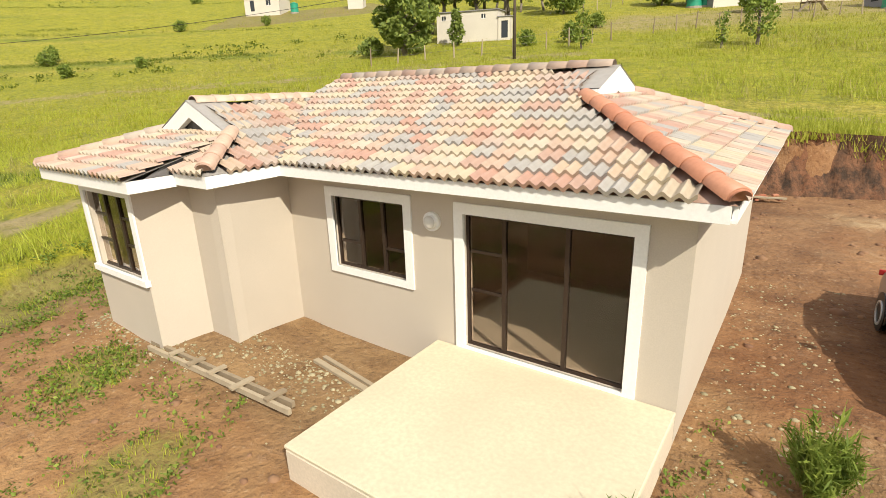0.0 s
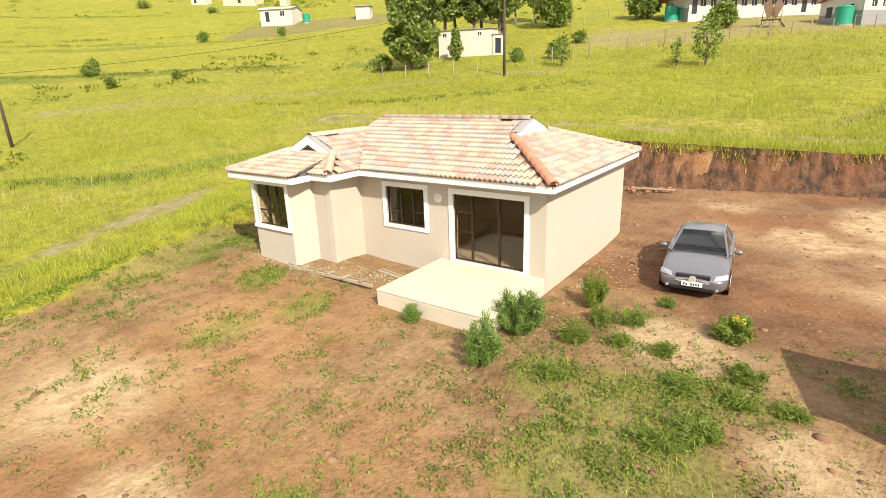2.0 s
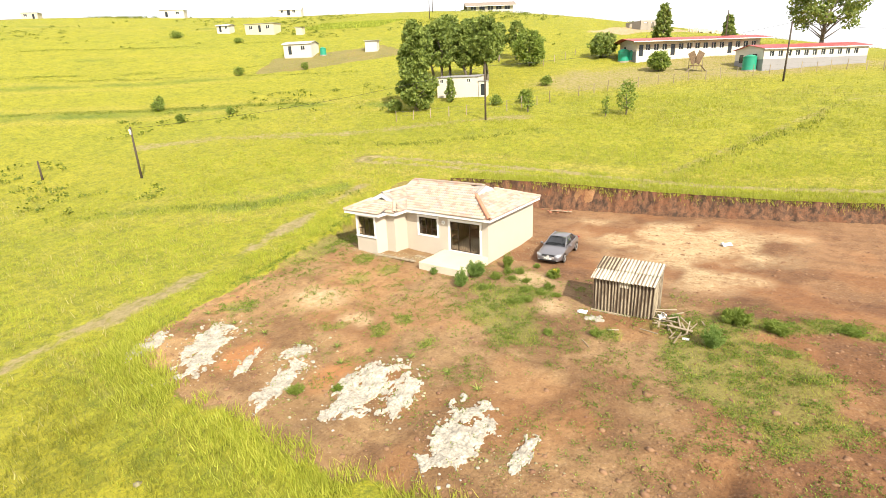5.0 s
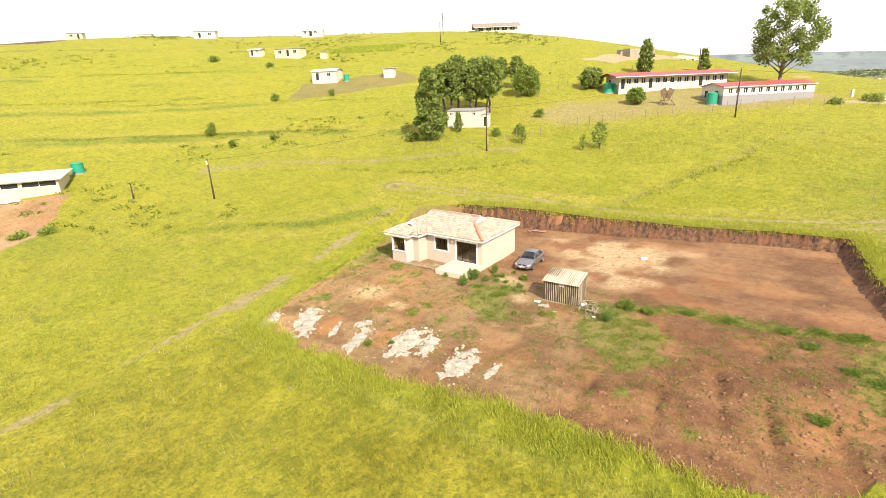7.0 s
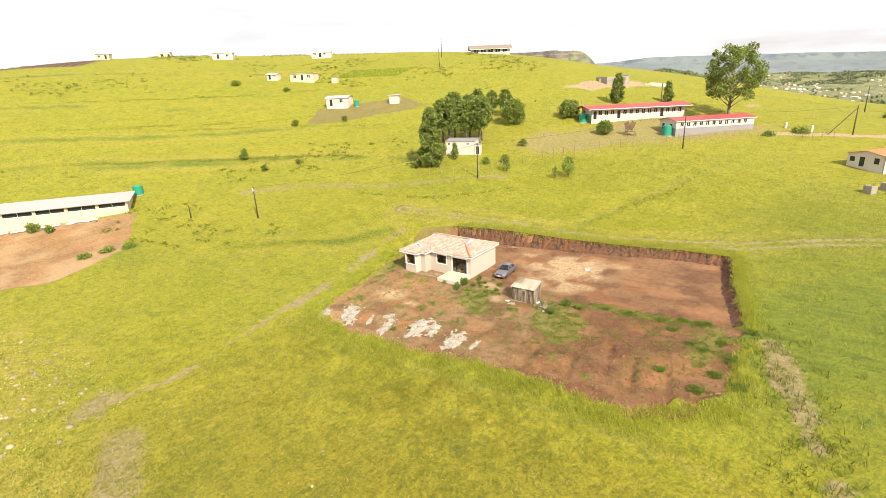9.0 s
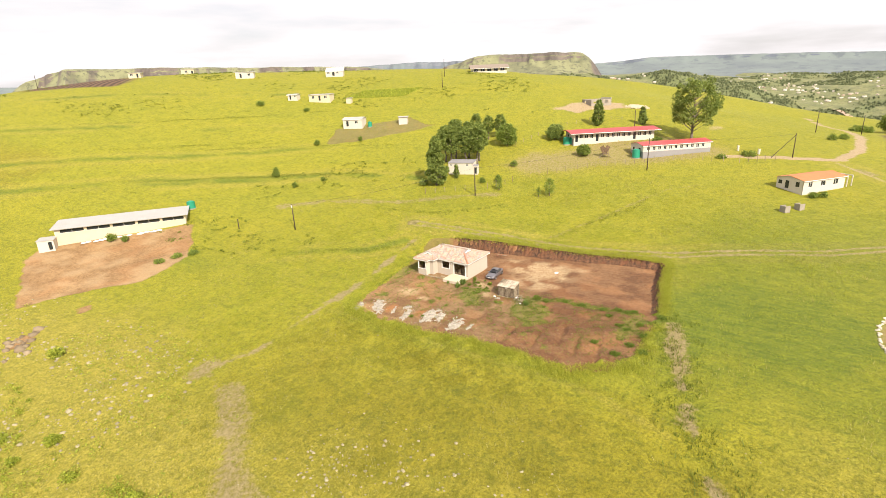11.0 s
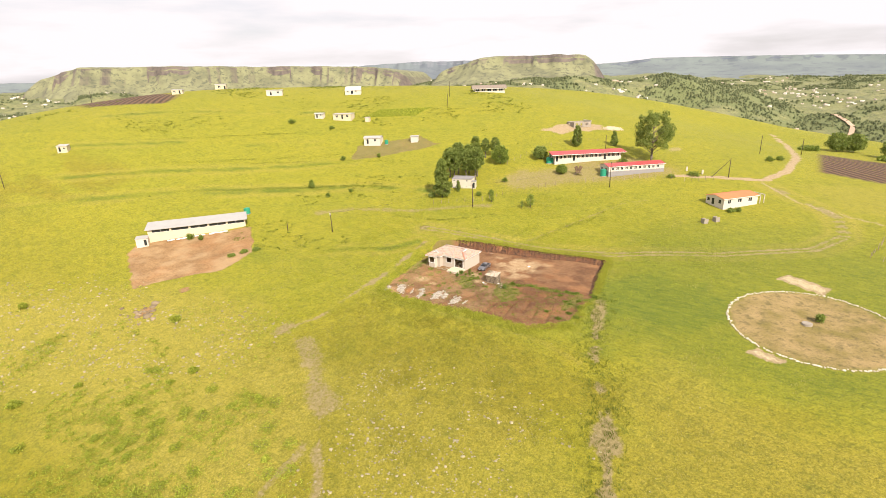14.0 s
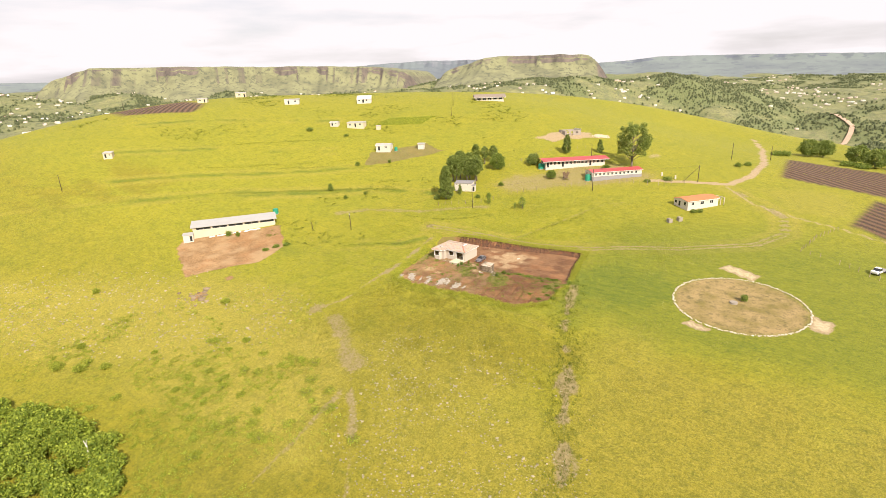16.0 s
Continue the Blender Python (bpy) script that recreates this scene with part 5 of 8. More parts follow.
bm = bmesh.new()
quad_grid(bm, flip(WB), WB, WT, flip(WT), 6, (0, -0.07, 0.03))
part("windscreen", bm, M["car_glass"], car, "", True).visible_shadow = False
bm = bmesh.new()
quad_grid(bm, RB, flip(RB), flip(RT), RT, 6, (0, 0.05, 0.03))
part("rear_window", bm, M["car_glass"], car, "", True).visible_shadow = False
bm = bmesh.new()
quad_grid(bm, flip(WT), WT, RT, flip(RT), 8, (0, 0, 0.055))
part("roof", bm, M["silver"], car, "", True)
for s in (-1, 1):
    def sd(p):
        return (s * p[0], p[1], p[2])
    a, b, c_p, d = (0.80, -0.72, 0.925), (0.80, 1.50, 0.965), (0.575, 0.98, 1.365), (0.575, -0.06, 1.365)
    bm = bmesh.new()
    quad_grid(bm, sd(a), sd(b), sd(c_p), sd(d), 4, (s * 0.03, 0, 0))
    part("side_window", bm, M["car_glass"], car, "", True).visible_shadow = False
    bm = bmesh.new()
    for p, q in (((0.75, -0.88, 0.92), (0.565, -0.04, 1.385)), ((0.565, -0.04, 1.385), (0.56, 1.02, 1.375)), ((0.56, 1.02, 1.375), (0.74, 1.64, 0.97)), ((0.81, 0.34, 0.94), (0.585, 0.42, 1.37)), ((0.815, -0.8, 0.925), (0.81, 1.55, 0.97))):
        bar(bm, sd(p), sd(q), 0.06, 0.05)
    part("window_frame", bm, M["silver"], car)
    bm = bmesh.new()
    bmesh.ops.create_uvsphere(bm, u_segments=12, v_segments=8, radius=0.12, matrix=Matrix.Translation((s * 1.0, -0.62, 0.99)) @ Matrix.Diagonal((0.95, 0.6, 0.65, 1)))
    part("mirror", bm, M["silver"], car, "", True)
    bm = bmesh.new()
    quad_grid(bm, sd((0.50, -2.275, 0.60)), sd((0.845, -2.10, 0.64)), sd((0.84, -1.93, 0.735)), sd((0.55, -2.18, 0.715)), 4, (s * 0.01, -0.03, 0.02))
    part("headlight", bm, M["lens"], car, "clear headlight", True)
    bm = bmesh.new()
    tube(bm, (s * 0.62, -2.22, 0.35), (s * 0.62, -2.275, 0.35), 0.04, 0.04, 10)
    part("fog_lamp", bm, M["lens"], car)
    bm = bmesh.new()
    box(bm, -0.14, -0.02, -0.055, 0.14, 0.02, 0.055, pose(s * 0.70, 2.24, 0.80, 0, 0, s * 18), 0.01)
    part("tail_light", bm, plain("tail_light_red", (0.35, 0.02, 0.02), 0.3), car)
    for y in (-1.40, 1.36):
        bm = bmesh.new()
        bmesh.ops.create_circle(bm, segments=8, radius=0.085, matrix=pose(0.235, 0, 0, 90, 0, 0))
        bmesh.ops.spin(bm, geom=bm.verts[:] + bm.edges[:], cent=(0, 0, 0), axis=(0, 1, 0), dvec=(0, 0, 0), angle=2 * math.pi, steps=24)
        bmesh.ops.remove_doubles(bm, verts=bm.verts, dist=0.0005)
        w = part("wheel", bm, M["rubber"], car, "black tyre", True)
        w.matrix_local = pose(s * 0.80, y, 0.32, 0, 0, 90)
        bm = bmesh.new()
        tube(bm, (0, -0.02, 0), (0, 0.02, 0), 0.06, 0.06, 12)
        for k in range(7):
            a = 2 * math.pi * k / 7
            bar(bm, (0.04 * math.cos(a), 0, 0.04 * math.sin(a)), (0.20 * math.cos(a), 0, 0.20 * math.sin(a)), 0.05, 0.035, (0, 1, 0))
        for k in range(20):
            a, b = 2 * math.pi * k / 20, 2 * math.pi * (k + 1) / 20
            bar(bm, (0.205 * math.cos(a), 0, 0.205 * math.sin(a)), (0.205 * math.cos(b), 0, 0.205 * math.sin(b)), 0.04, 0.12, (0, 1, 0))
        part("rim", bm, M["chrome"], w, "alloy rim").matrix_local = pose(0, -s * 0.05, 0)
        bm = bmesh.new()
        tube(bm, (0, 0, 0), (s * 0.02, 0, 0), 0.355, 0.355, 24)
        part("wheel_arch", bm, M["black"], car).matrix_local = pose(s * 0.872, y, 0.34)
for k in range(4):
    bm = bmesh.new()
    bar(bm, (-0.42 + 0.01 * k, -2.285 + 0.02 * k, 0.515 + 0.052 * k), (0.42 - 0.01 * k, -2.285 + 0.02 * k, 0.515 + 0.052 * k), 0.03, 0.022)
    part("grille_bar", bm, M["chrome"], car)
bm = bmesh.new()
box(bm, -0.43, -2.265, 0.49, 0.43, -2.12, 0.70, None, 0.02)
part("grille_opening", bm, M["black"], car)
bm = bmesh.new()
tube(bm, (0, -2.26, 0.59), (0, -2.31, 0.59), 0.095, 0.095, 18)
part("badge", bm, M["chrome"], car, "round chrome disc")
bm = bmesh.new()
box(bm, -0.55, -2.30, 0.28, 0.55, -2.22, 0.37, None, 0.01)
part("air_intake", bm, M["black"], car)
plate = part("number_plate", boxed(-0.26, -2.325, 0.40, 0.26, -2.295, 0.51), M["white"], car, "white number plate")
for k in (0, 1, 3, 4, 5, 6):
    part("bar", boxed(-0.21 + k * 0.06, -2.328, 0.425, -0.175 + k * 0.06, -2.3255, 0.485), M["black"], plate)
for s, mt in ((-1, "black"), (1, "seat")):
    bm = bmesh.new()
    box(bm, s * 0.36 - 0.23, 0.0, 0.45, s * 0.36 + 0.23, 0.5, 0.62, None, 0.05)
    box(bm, s * 0.36 - 0.22, 0.42, 0.60, s * 0.36 + 0.22, 0.56, 1.08, None, 0.05)
    box(bm, s * 0.36 - 0.12, 0.46, 1.08, s * 0.36 + 0.12, 0.56, 1.24, None, 0.03)
    part("seat", bm, M[mt], car)
bm = bmesh.new()
box(bm, -0.68, -0.78, 0.80, 0.68, -0.42, 0.96, None, 0.03)
part("dashboard", bm, M["black"], car)

# ---- odds and ends round the plot ----
def plank(a, b, w, h, label, group="", z=0.0, roll=0.0):
    bm = bmesh.new()
    za, zb = gz(*a), gz(*b)
    bar(bm, (a[0], a[1], za + h / 2 + z), (b[0], b[1], zb + h / 2 + z + roll), w, h)
    o = part("plank", bm, M["wood"])
    c = Vector(((a[0] + b[0]) / 2, (a[1] + b[1]) / 2, (za + zb) / 2 + z))
    o.data.transform(Matrix.Translation(-c))
    o.location = c
    return tagged(o, label, "plank", group)


ladder = thing("ladder", "rough timber ladder lying on the earth by the bay", "ladder", pose(-11.45, 5.02, gz(-9.5, 5.1) + 0.03, 0, 0, 1.5))
for k, (y0, y1) in enumerate(((0.0, 0.03), (-0.02, 0.0))):
    bm = bmesh.new()
    bar(bm, (k * 0.15, y0 - 0.12 * k, 0.05), (3.75 + k * 0.1, y1 - 0.12 * k, 0.05), 0.06, 0.09)
    part("rail", bm, M["wood"], ladder)
for x, a, b in ((0.85, -0.16, 0.08), (1.45, -0.2, 0.09), (2.0, -0.18, 0.12), (2.7, -0.26, 0.12), (3.4, -0.18, 0.16)):
    bm = bmesh.new()
    bar(bm, (x, a, 0.115), (x + 0.03, b, 0.115), 0.10, 0.035)
    part("rung", bm, M["wood"], ladder)
plank((-8.55, 6.30), (-6.75, 6.05), 0.10, 0.05, "weathered plank lying by the porch")
plank((-8.50, 6.45), (-6.75, 6.18), 0.07, 0.05, "weathered plank lying by the porch")
for k in range(26):
    a = rng.uniform(-0.5, 2.4)
    x, y, L = 9.55 + rng.normal() * 0.55, 3.7 + rng.normal() * 0.75, rng.uniform(0.35, 1.3)
    plank((x - L / 2 * math.cos(a), y - L / 2 * math.sin(a)), (x + L / 2 * math.cos(a), y + L / 2 * math.sin(a)), rng.uniform(0.04, 0.09), rng.uniform(0.02, 0.045),
          "scrap timber in a loose heap on the earth", "scrap timber heap", 0.0 + 0.012 * k, rng.uniform(-0.02, 0.12))
plank((9.3, 3.05), (10.4, 3.0), 0.16, 0.03, "pale board lying on the scrap heap", "scrap timber heap", 0.25)
plank((6.75, 1.9), (7.25, 2.15), 0.08, 0.04, "short pale batten lying on the earth")
plank((6.0, 0.55), (6.5, 0.05), 0.05, 0.04, "thin branch lying on the earth")
plank((-13.6, -5.7), (-12.7, -5.2), 0.04, 0.03, "thin branch lying on the earth")


def rag(name, x, y, w, d, label, mat, h=0.12):
    """A crumpled sheet."""
    n = 7
    X, Y = np.meshgrid(np.linspace(-w / 2, w / 2, n), np.linspace(-d / 2, d / 2, n))
    Z = h * rng.uniform(0, 1, X.shape) * (0.3 + np.sin(np.linspace(0, 3.1, n))[:, None]) + 0.01
    X = X + rng.normal(0, w * 0.04, X.shape)
    q = np.arange(n * n).reshape(n, n)
    f = np.stack([q[:-1, :-1], q[:-1, 1:], q[1:, 1:], q[1:, :-1]], -1).reshape(-1, 4)
    o = mesh_np(name, np.stack([X.ravel(), Y.ravel(), Z.ravel()], 1), f, mat)
    s = o.modifiers.new("thick", "SOLIDIFY")
    s.thickness = 0.006
    o.matrix_world = spot(x, y, rng.uniform(0, 90))
    return tagged(o, label, "debris")


rag("sack", 5.02, 3.2, 0.5, 0.35, "crumpled white sack lying on the earth", M["white"])
rag("sack", 8.75, 4.05, 0.45, 0.4, "torn white sheet leaning by the shed", M["white"], 0.3)
rag("sack", 9.95, 17.4, 0.7, 0.5, "crumpled white sheet on the bare yard", M["white"], 0.2)
rag("sack", 10.2, 2.6, 0.3, 0.22, "small white scrap of board", M["white"], 0.06)

# broken bricks by the cut
for k in range(22):
    bm = bmesh.new()
    box(bm, -0.11, -0.05, 0, 0.11, 0.05, 0.07, None, 0.006)
    o = tagged(part("brick", bm, M["brick"]), "loose red brick in a heap by the bank", "brick", "brick heap")
    o.matrix_world = spot(-3.9 + rng.normal() * 0.55, 21.3 + rng.normal() * 0.35, rng.uniform(0, 180), rng.uniform(0, 0.14))
plank((-4.6, 20.9), (-2.6, 21.2), 0.10, 0.05, "pale batten lying on the brick heap", "", 0.16)


def heap(name, x, y, rx, ry, rot, label, mat, h=0.22, n=84, edge=0.6, cat="rubble"):
    """A low spill of rubble with a ragged outline."""
    g = np.linspace(-1, 1, n)
    X, Y = np.meshgrid(g, g)
    r = np.hypot(X, Y) + edge * (fbm(X * 2.2 + x, Y * 2.2 + y, 91, 3) - 0.5) * 2 + 1.5 * (fbm(X * rx * 2.6 + y, Y * ry * 2.6 + x, 93, 4) - 0.5) + 0.7 * (fbm(X * rx * 8 + y, Y * ry * 8 + x, 97, 3) - 0.5)
    up = sstep(0.90, 0.75, r)
    c, s = math.cos(radians(rot)), math.sin(radians(rot))
    WX_, WY_ = x + c * X * rx - s * Y * ry, y + s * X * rx + c * Y * ry
    Z = land(WX_, WY_) - 0.12 + up * (0.11 + 0.4 * h * fbm(X * 6 + 3, Y * 6 + x, 95, 4) + 0.10 * fbm(X * rx * 9, Y * ry * 9, 99, 3))
    q = np.arange(n * n).reshape(n, n)
    f = np.stack([q[:-1, :-1], q[:-1, 1:], q[1:, 1:], q[1:, :-1]], -1).reshape(-1, 4)
    keep = up.ravel()[f].max(1) > 0.02
    o = mesh_np(name, np.stack([WX_.ravel() - x, WY_.ravel() - y, Z.ravel()], 1), f[keep], mat)
    o.location = (x, y, 0)
    return tagged(o, label, cat, "white rubble spills")


SPILL = "spill of white lime rubble on the earth bank"
SPILLS = ((-13.8, -10.4, 1.25, 0.60, 118), (-10.5, -9.2, 2.2, 1.15, 117), (-11.6, -7.6, 0.9, 0.5, 117), (-5.85, -6.9, 0.7, 0.5, 94), (-4.45, -9.3, 1.75, 0.55, 106),
                          (-0.85, -7.4, 2.3, 1.05, 91), (1.0, -7.2, 1.2, 0.5, 102), (4.4, -7.9, 2.0, 1.0, 95))
for x, y, rx, ry, rot in SPILLS:
    heap("rubble_spill", x, y, rx * 1.1, ry * 1.25, rot, SPILL, M["lime"], 0.15, 110, 0.8)
for x, y, rx, ry, rot in ((-7.5, -8.7, 1.15, 0.36, 114), (7.0, -7.8, 1.2, 0.35, 95)):
    heap("rubble_spill", x, y, rx, ry, rot, "thin spill of pale rubble on the earth bank", M["lime"], 0.12)
heap("gravel_patch", 5.85, 2.7, 0.5, 0.35, 10, "small patch of white gravel by the shed", M["lime"], 0.06, 14)

# ---- plants on the plot ----
B = "feathery green bush growing in the bare earth"
herb_bush("bush", B, spot(-2.62, 3.25), 1.0, 1.0, 2600, "herb", 0.15)
herb_bush("bush", "feathery green bush growing against the porch", spot(-2.62, 4.95), 1.15, 1.25, 3200, "herb", 0.15)
herb_bush("bush", "small feathery bush growing by the porch edge", spot(-5.28, 3.95), 0.5, 0.45, 600, "herb", 0.12)
herb_bush("bush", "pale green weed growing tall beside the house", spot(-1.62, 7.25), 0.95, 0.75, 1200, "lime_herb", 0.17)
for x, y, h, s, mt in ((-1.3, 5.15, 0.62, 0.9, "lime_herb"), (-1.05, 6.4, 0.5, 0.9, "bush"), (-0.45, 6.7, 0.5, 0.9, "bush"), (-0.3, 5.5, 0.3, 0.6, "lime_herb"), (0.6, 5.6, 0.32, 0.6, "lime_herb"),
                      (0.0, 8.3, 0.25, 0.5, "bush"), (2.2, 5.35, 0.42, 0.8, "lime_herb"), (1.7, 3.1, 0.32, 1.1, "bush"), (1.2, 2.6, 0.30, 1.0, "lime_herb"), (-1.2, 3.5, 0.28, 0.8, "bush"), (1.1, 4.4, 0.28, 1.0, "bush"),
                      (2.1, 4.4, 0.25, 0.7, "lime_herb"), (3.0, 4.5, 0.22, 0.7, "lime_herb"), (6.5, 1.2, 0.45, 0.8, "bush"), (-3.28, -9.2, 0.55, 1.0, "lime_herb"),
                      (-1.85, -8.1, 0.3, 0.6, "weed"), (9.4, 4.3, 0.35, 0.7, "herb"), (4.3, 0.4, 0.25, 0.7, "bush")):
    herb_bush("shrub", "low leafy weed growing on the disturbed earth", spot(x, y), h * 0.85, s * 0.85, 620, mt, 0.13, group="plot weeds")
herb_bush("shrub", "low weed with yellow flowers on the earth", spot(1.78, 7.1), 0.5, 0.95, 1500, "lime_herb", 0.2, flower=40)
herb_bush("bush", "tall feathery bush growing near the shed", spot(11.3, 2.4), 0.95, 1.05, 2000, "herb", 0.16)
herb_bush("bush", "spreading grassy bush growing near the shed", spot(11.9, 5.3), 0.72, 1.5, 1900, "lime_herb", 0.22)
herb_bush("bush", "spreading grassy bush growing near the shed", spot(13.6, 5.0), 0.45, 1.2, 1200, "lime_herb", 0.2)
for x, y in ((16.4, 6.4), (19.2, 6.2), (22.7, 6.1), (24.7, 7.0), (27.0, 7.4), (27.7, 1.7), (26.2, 6.9)):
    herb_bush("shrub", "low leafy weed growing on the disturbed earth", spot(x, y), 0.26, 1.35, 900, "weed", 0.15, group="plot weeds")
for x, y, h, s in ((29.3, -2.5, 0.5, 1.8), (30.2, 0.8, 0.45, 2.2), (29.0, 3.6, 0.35, 1.5), (28.4, -5.6, 0.5, 2.0), (31.2, 6.6, 0.45, 1.8), (26.4, 2.4, 0.3, 1.6), (25.0, -3.8, 0.35, 1.4), (31.4, -3.6, 0.5, 2.0), (24.2, 4.6, 0.3, 1.5)):
    herb_bush("shrub", "ragged leafy weed along the edge of the plot", spot(x, y), h * 0.8, s * 0.85, 1000, "weed", 0.16, group="edge weeds")


def rosette(m):
    """A strap-leaved plant: bent leaves in a whorl."""
    bm = bmesh.new()
    for k in range(13):
        a = k * 2.4
        L, up = rng.uniform(0.28, 0.45), rng.uniform(0.5, 1.3)
        d = Vector((math.cos(a), math.sin(a), 0))
        s = Vector((-d.y, d.x, 0))
        last = None
        for j in range(4):
            f = j / 3
            p = d * L * f + Vector((0, 0, L * up * f * (1 - 0.65 * f)))
            w = 0.028 * (1 - f) + 0.004
            pair = (bm.verts.new(p - s * w), bm.verts.new(p + s * w))
            if last:
                bm.faces.new((last[0], last[1], pair[1], pair[0]))
            last = pair
    o = tagged(part("strap_plant", bm, M["aloe"]), "strap-leaved green plant set in the bare earth", "plant", "row of strap plants")
    o.matrix_world = m
    return o


first = rosette(spot(-3.33, -6.4))
for x, y in ((-6.45, -6.3), (-2.6, -5.15), (-0.53, -4.55), (-9.1, -6.45), (-11.75, -6.5), (-14.2, -6.6), (1.7, -4.7), (1.7, -0.85), (3.6, -5.2), (-4.6, -5.4)):
    copy_thing(first, spot(x, y, rng.uniform(0, 360)))

# ---- settlement ----
M["white_wall"] = plain("whitewashed_block", (0.60, 0.55, 0.48), 0.9, grain=12, blot=0.5, amount=0.1)
M["cream_wall"] = plain("cream_wall", (0.60, 0.52, 0.38), 0.9, grain=12, blot=0.5, amount=0.1)
M["grey_wall"] = plain("grey_dado", (0.27, 0.26, 0.27), 0.9, grain=12, blot=0.5, amount=0.1)
M["block"] = plain("bare_block", (0.34, 0.30, 0.25), 0.95, grain=8, blot=0.7, amount=0.2)
M["red_roof"] = plain("red_roof_sheet", (0.46, 0.075, 0.075), 0.55, grain=4, blot=0.4, amount=0.12)
M["orange_roof"] = plain("orange_roof_tile", (0.56, 0.20, 0.08), 0.7, grain=6, blot=0.5, amount=0.15)
M["tin"] = plain("galvanised_roof", (0.50, 0.49, 0.47), 0.5, 0.3, grain=5, blot=0.4, amount=0.12)
M["thatch"] = plain("brown_roof", (0.27, 0.22, 0.18), 0.9, grain=6, amount=0.2)
M["green_tank"] = plain("green_plastic", (0.015, 0.27, 0.17), 0.5, amount=0.08, bump=0)
M["pane_dark"] = plain("dark_pane", (0.03, 0.035, 0.04), 0.1, amount=0.05, bump=0)
M["wire"] = plain("fence_wire", (0.2, 0.19, 0.17), 0.6, 0.5)


def floor_z(x, y, rz, L, W):
    c, s = math.cos(radians(rz)), math.sin(radians(rz))
    return [gz(x + c * a - s * b, y + s * a + c * b) for a in (0, L) for b in (0, W)]


def building(name, label, x, y, rz, L, W, h, roof, wall, roof_mat, wins=(), doors=(), dado=None, over=0.35, rise=0.22, gable_wins=(), category="house", parapet=0.0):
    """A plain building. Its front runs from (x, y) along rz for L, its depth W lies behind it. roof: gable, mono or flat. wins: (along, width, sill, height)."""
    zs = floor_z(x, y, rz, L, W)
    z0 = sum(zs) / 4 + 0.1
    ob = thing(name, label, category, pose(x, y, z0, 0, 0, rz))
    low = min(zs) - z0 - 0.5
    peak = h + rise * W / 2 if roof == "gable" else h
    back = h + (rise * W if roof == "mono" else 0)
    holes = [(a, a + w, s, s + k) for a, w, s, k in wins] + [(a, a + w, 0.0, k) for a, w, k in doors]
    wall_run("wall", (0, 0), (L, 0), low, h, holes, 0.2, wall, ob)
    for X, side in ((0, -1), (L, 1)):
        bm = bmesh.new()
        prof = [(0.004, low), (W - 0.004, low), (W - 0.004, back)] + ([(W / 2, peak)] if roof == "gable" else []) + [(0.004, h)]
        a = [bm.verts.new((X, q, z)) for q, z in prof]
        b = [bm.verts.new((X - side * 0.2, q, z)) for q, z in prof]
        bm.faces.new(a)
        bm.faces.new(b[::-1])
        for i in range(len(prof)):
            bm.faces.new((a[i], b[i], b[(i + 1) % len(prof)], a[(i + 1) % len(prof)]))
        bmesh.ops.recalc_face_normals(bm, faces=bm.faces)
        part("wall", bm, wall, ob)
    part("wall", boxed(0.004, W - 0.2, low, L - 0.004, W, back), wall, ob)
    for a, w, s, k in wins:
        bm = bmesh.new()
        box(bm, a - 0.06, -0.03, s - 0.06, a + w + 0.06, 0.0, s)
        f = part("window", bm, M["white"], ob)
        part("pane", boxed(a, 0.10, s, a + w, 0.12, s + k), M["pane_dark"], f)
        part("mullion", boxed(a + w / 2 - 0.03, 0.07, s, a + w / 2 + 0.03, 0.10, s + k), M["white"], f)
    for a, w, k in doors:
        part("door", boxed(a, 0.08, 0.0, a + w, 0.12, k), M["pane_dark"], ob)
    for q, w, s, k in gable_wins:
        part("window", boxed(-0.03, q, s, 0.02, q + w, s + k), M["pane_dark"], ob)
    if dado:
        part("dado", boxed(0.0, -0.006, low, L, -0.001, 0.95), dado, ob) if not doors else None
        part("dado", boxed(-0.006, 0.0, low, -0.001, W, 0.95), dado, ob)
    if roof == "gable":
        for s in (0, 1):
            bm = bmesh.new()
            e, r = (-over, h - over * rise), (W / 2, peak)
            q0, q1 = ((e[0], e[1]), r) if s == 0 else ((W + over, e[1]), r)
            v = [(X, q, z + d) for d in (0.02, 0.09) for X, (q, z) in ((-over, q0), (L + over, q0), (L + over, q1), (-over, q1))]
            v = [bm.verts.new(p) for p in v]
            for fc in ((3, 2, 1, 0), (4, 5, 6, 7), (0, 1, 5, 4), (1, 2, 6, 5), (2, 3, 7, 6), (3, 0, 4, 7)):
                bm.faces.new([v[i] for i in fc])
            bmesh.ops.recalc_face_normals(bm, faces=bm.faces)
            part("roof", bm, roof_mat, ob)
        part("fascia_board", boxed(-over, -over - 0.03, h - over * rise - 0.12, L + over, -over, h - over * rise + 0.03), M["white"], ob)
    else:
        bm = bmesh.new()
        v = [(X, q, z + d) for d in (0.02, 0.10) for X, q, z in ((-over, -over, h - over * (back - h) / W), (L + over, -over, h - over * (back - h) / W), (L + over, W + over, back + over * (back - h) / W), (-over, W + over, back + over * (back - h) / W))]
        v = [bm.verts.new(p) for p in v]
        for fc in ((3, 2, 1, 0), (4, 5, 6, 7), (0, 1, 5, 4), (1, 2, 6, 5), (2, 3, 7, 6), (3, 0, 4, 7)):
            bm.faces.new([v[i] for i in fc])
        part("roof", bm, roof_mat, ob)
    return ob


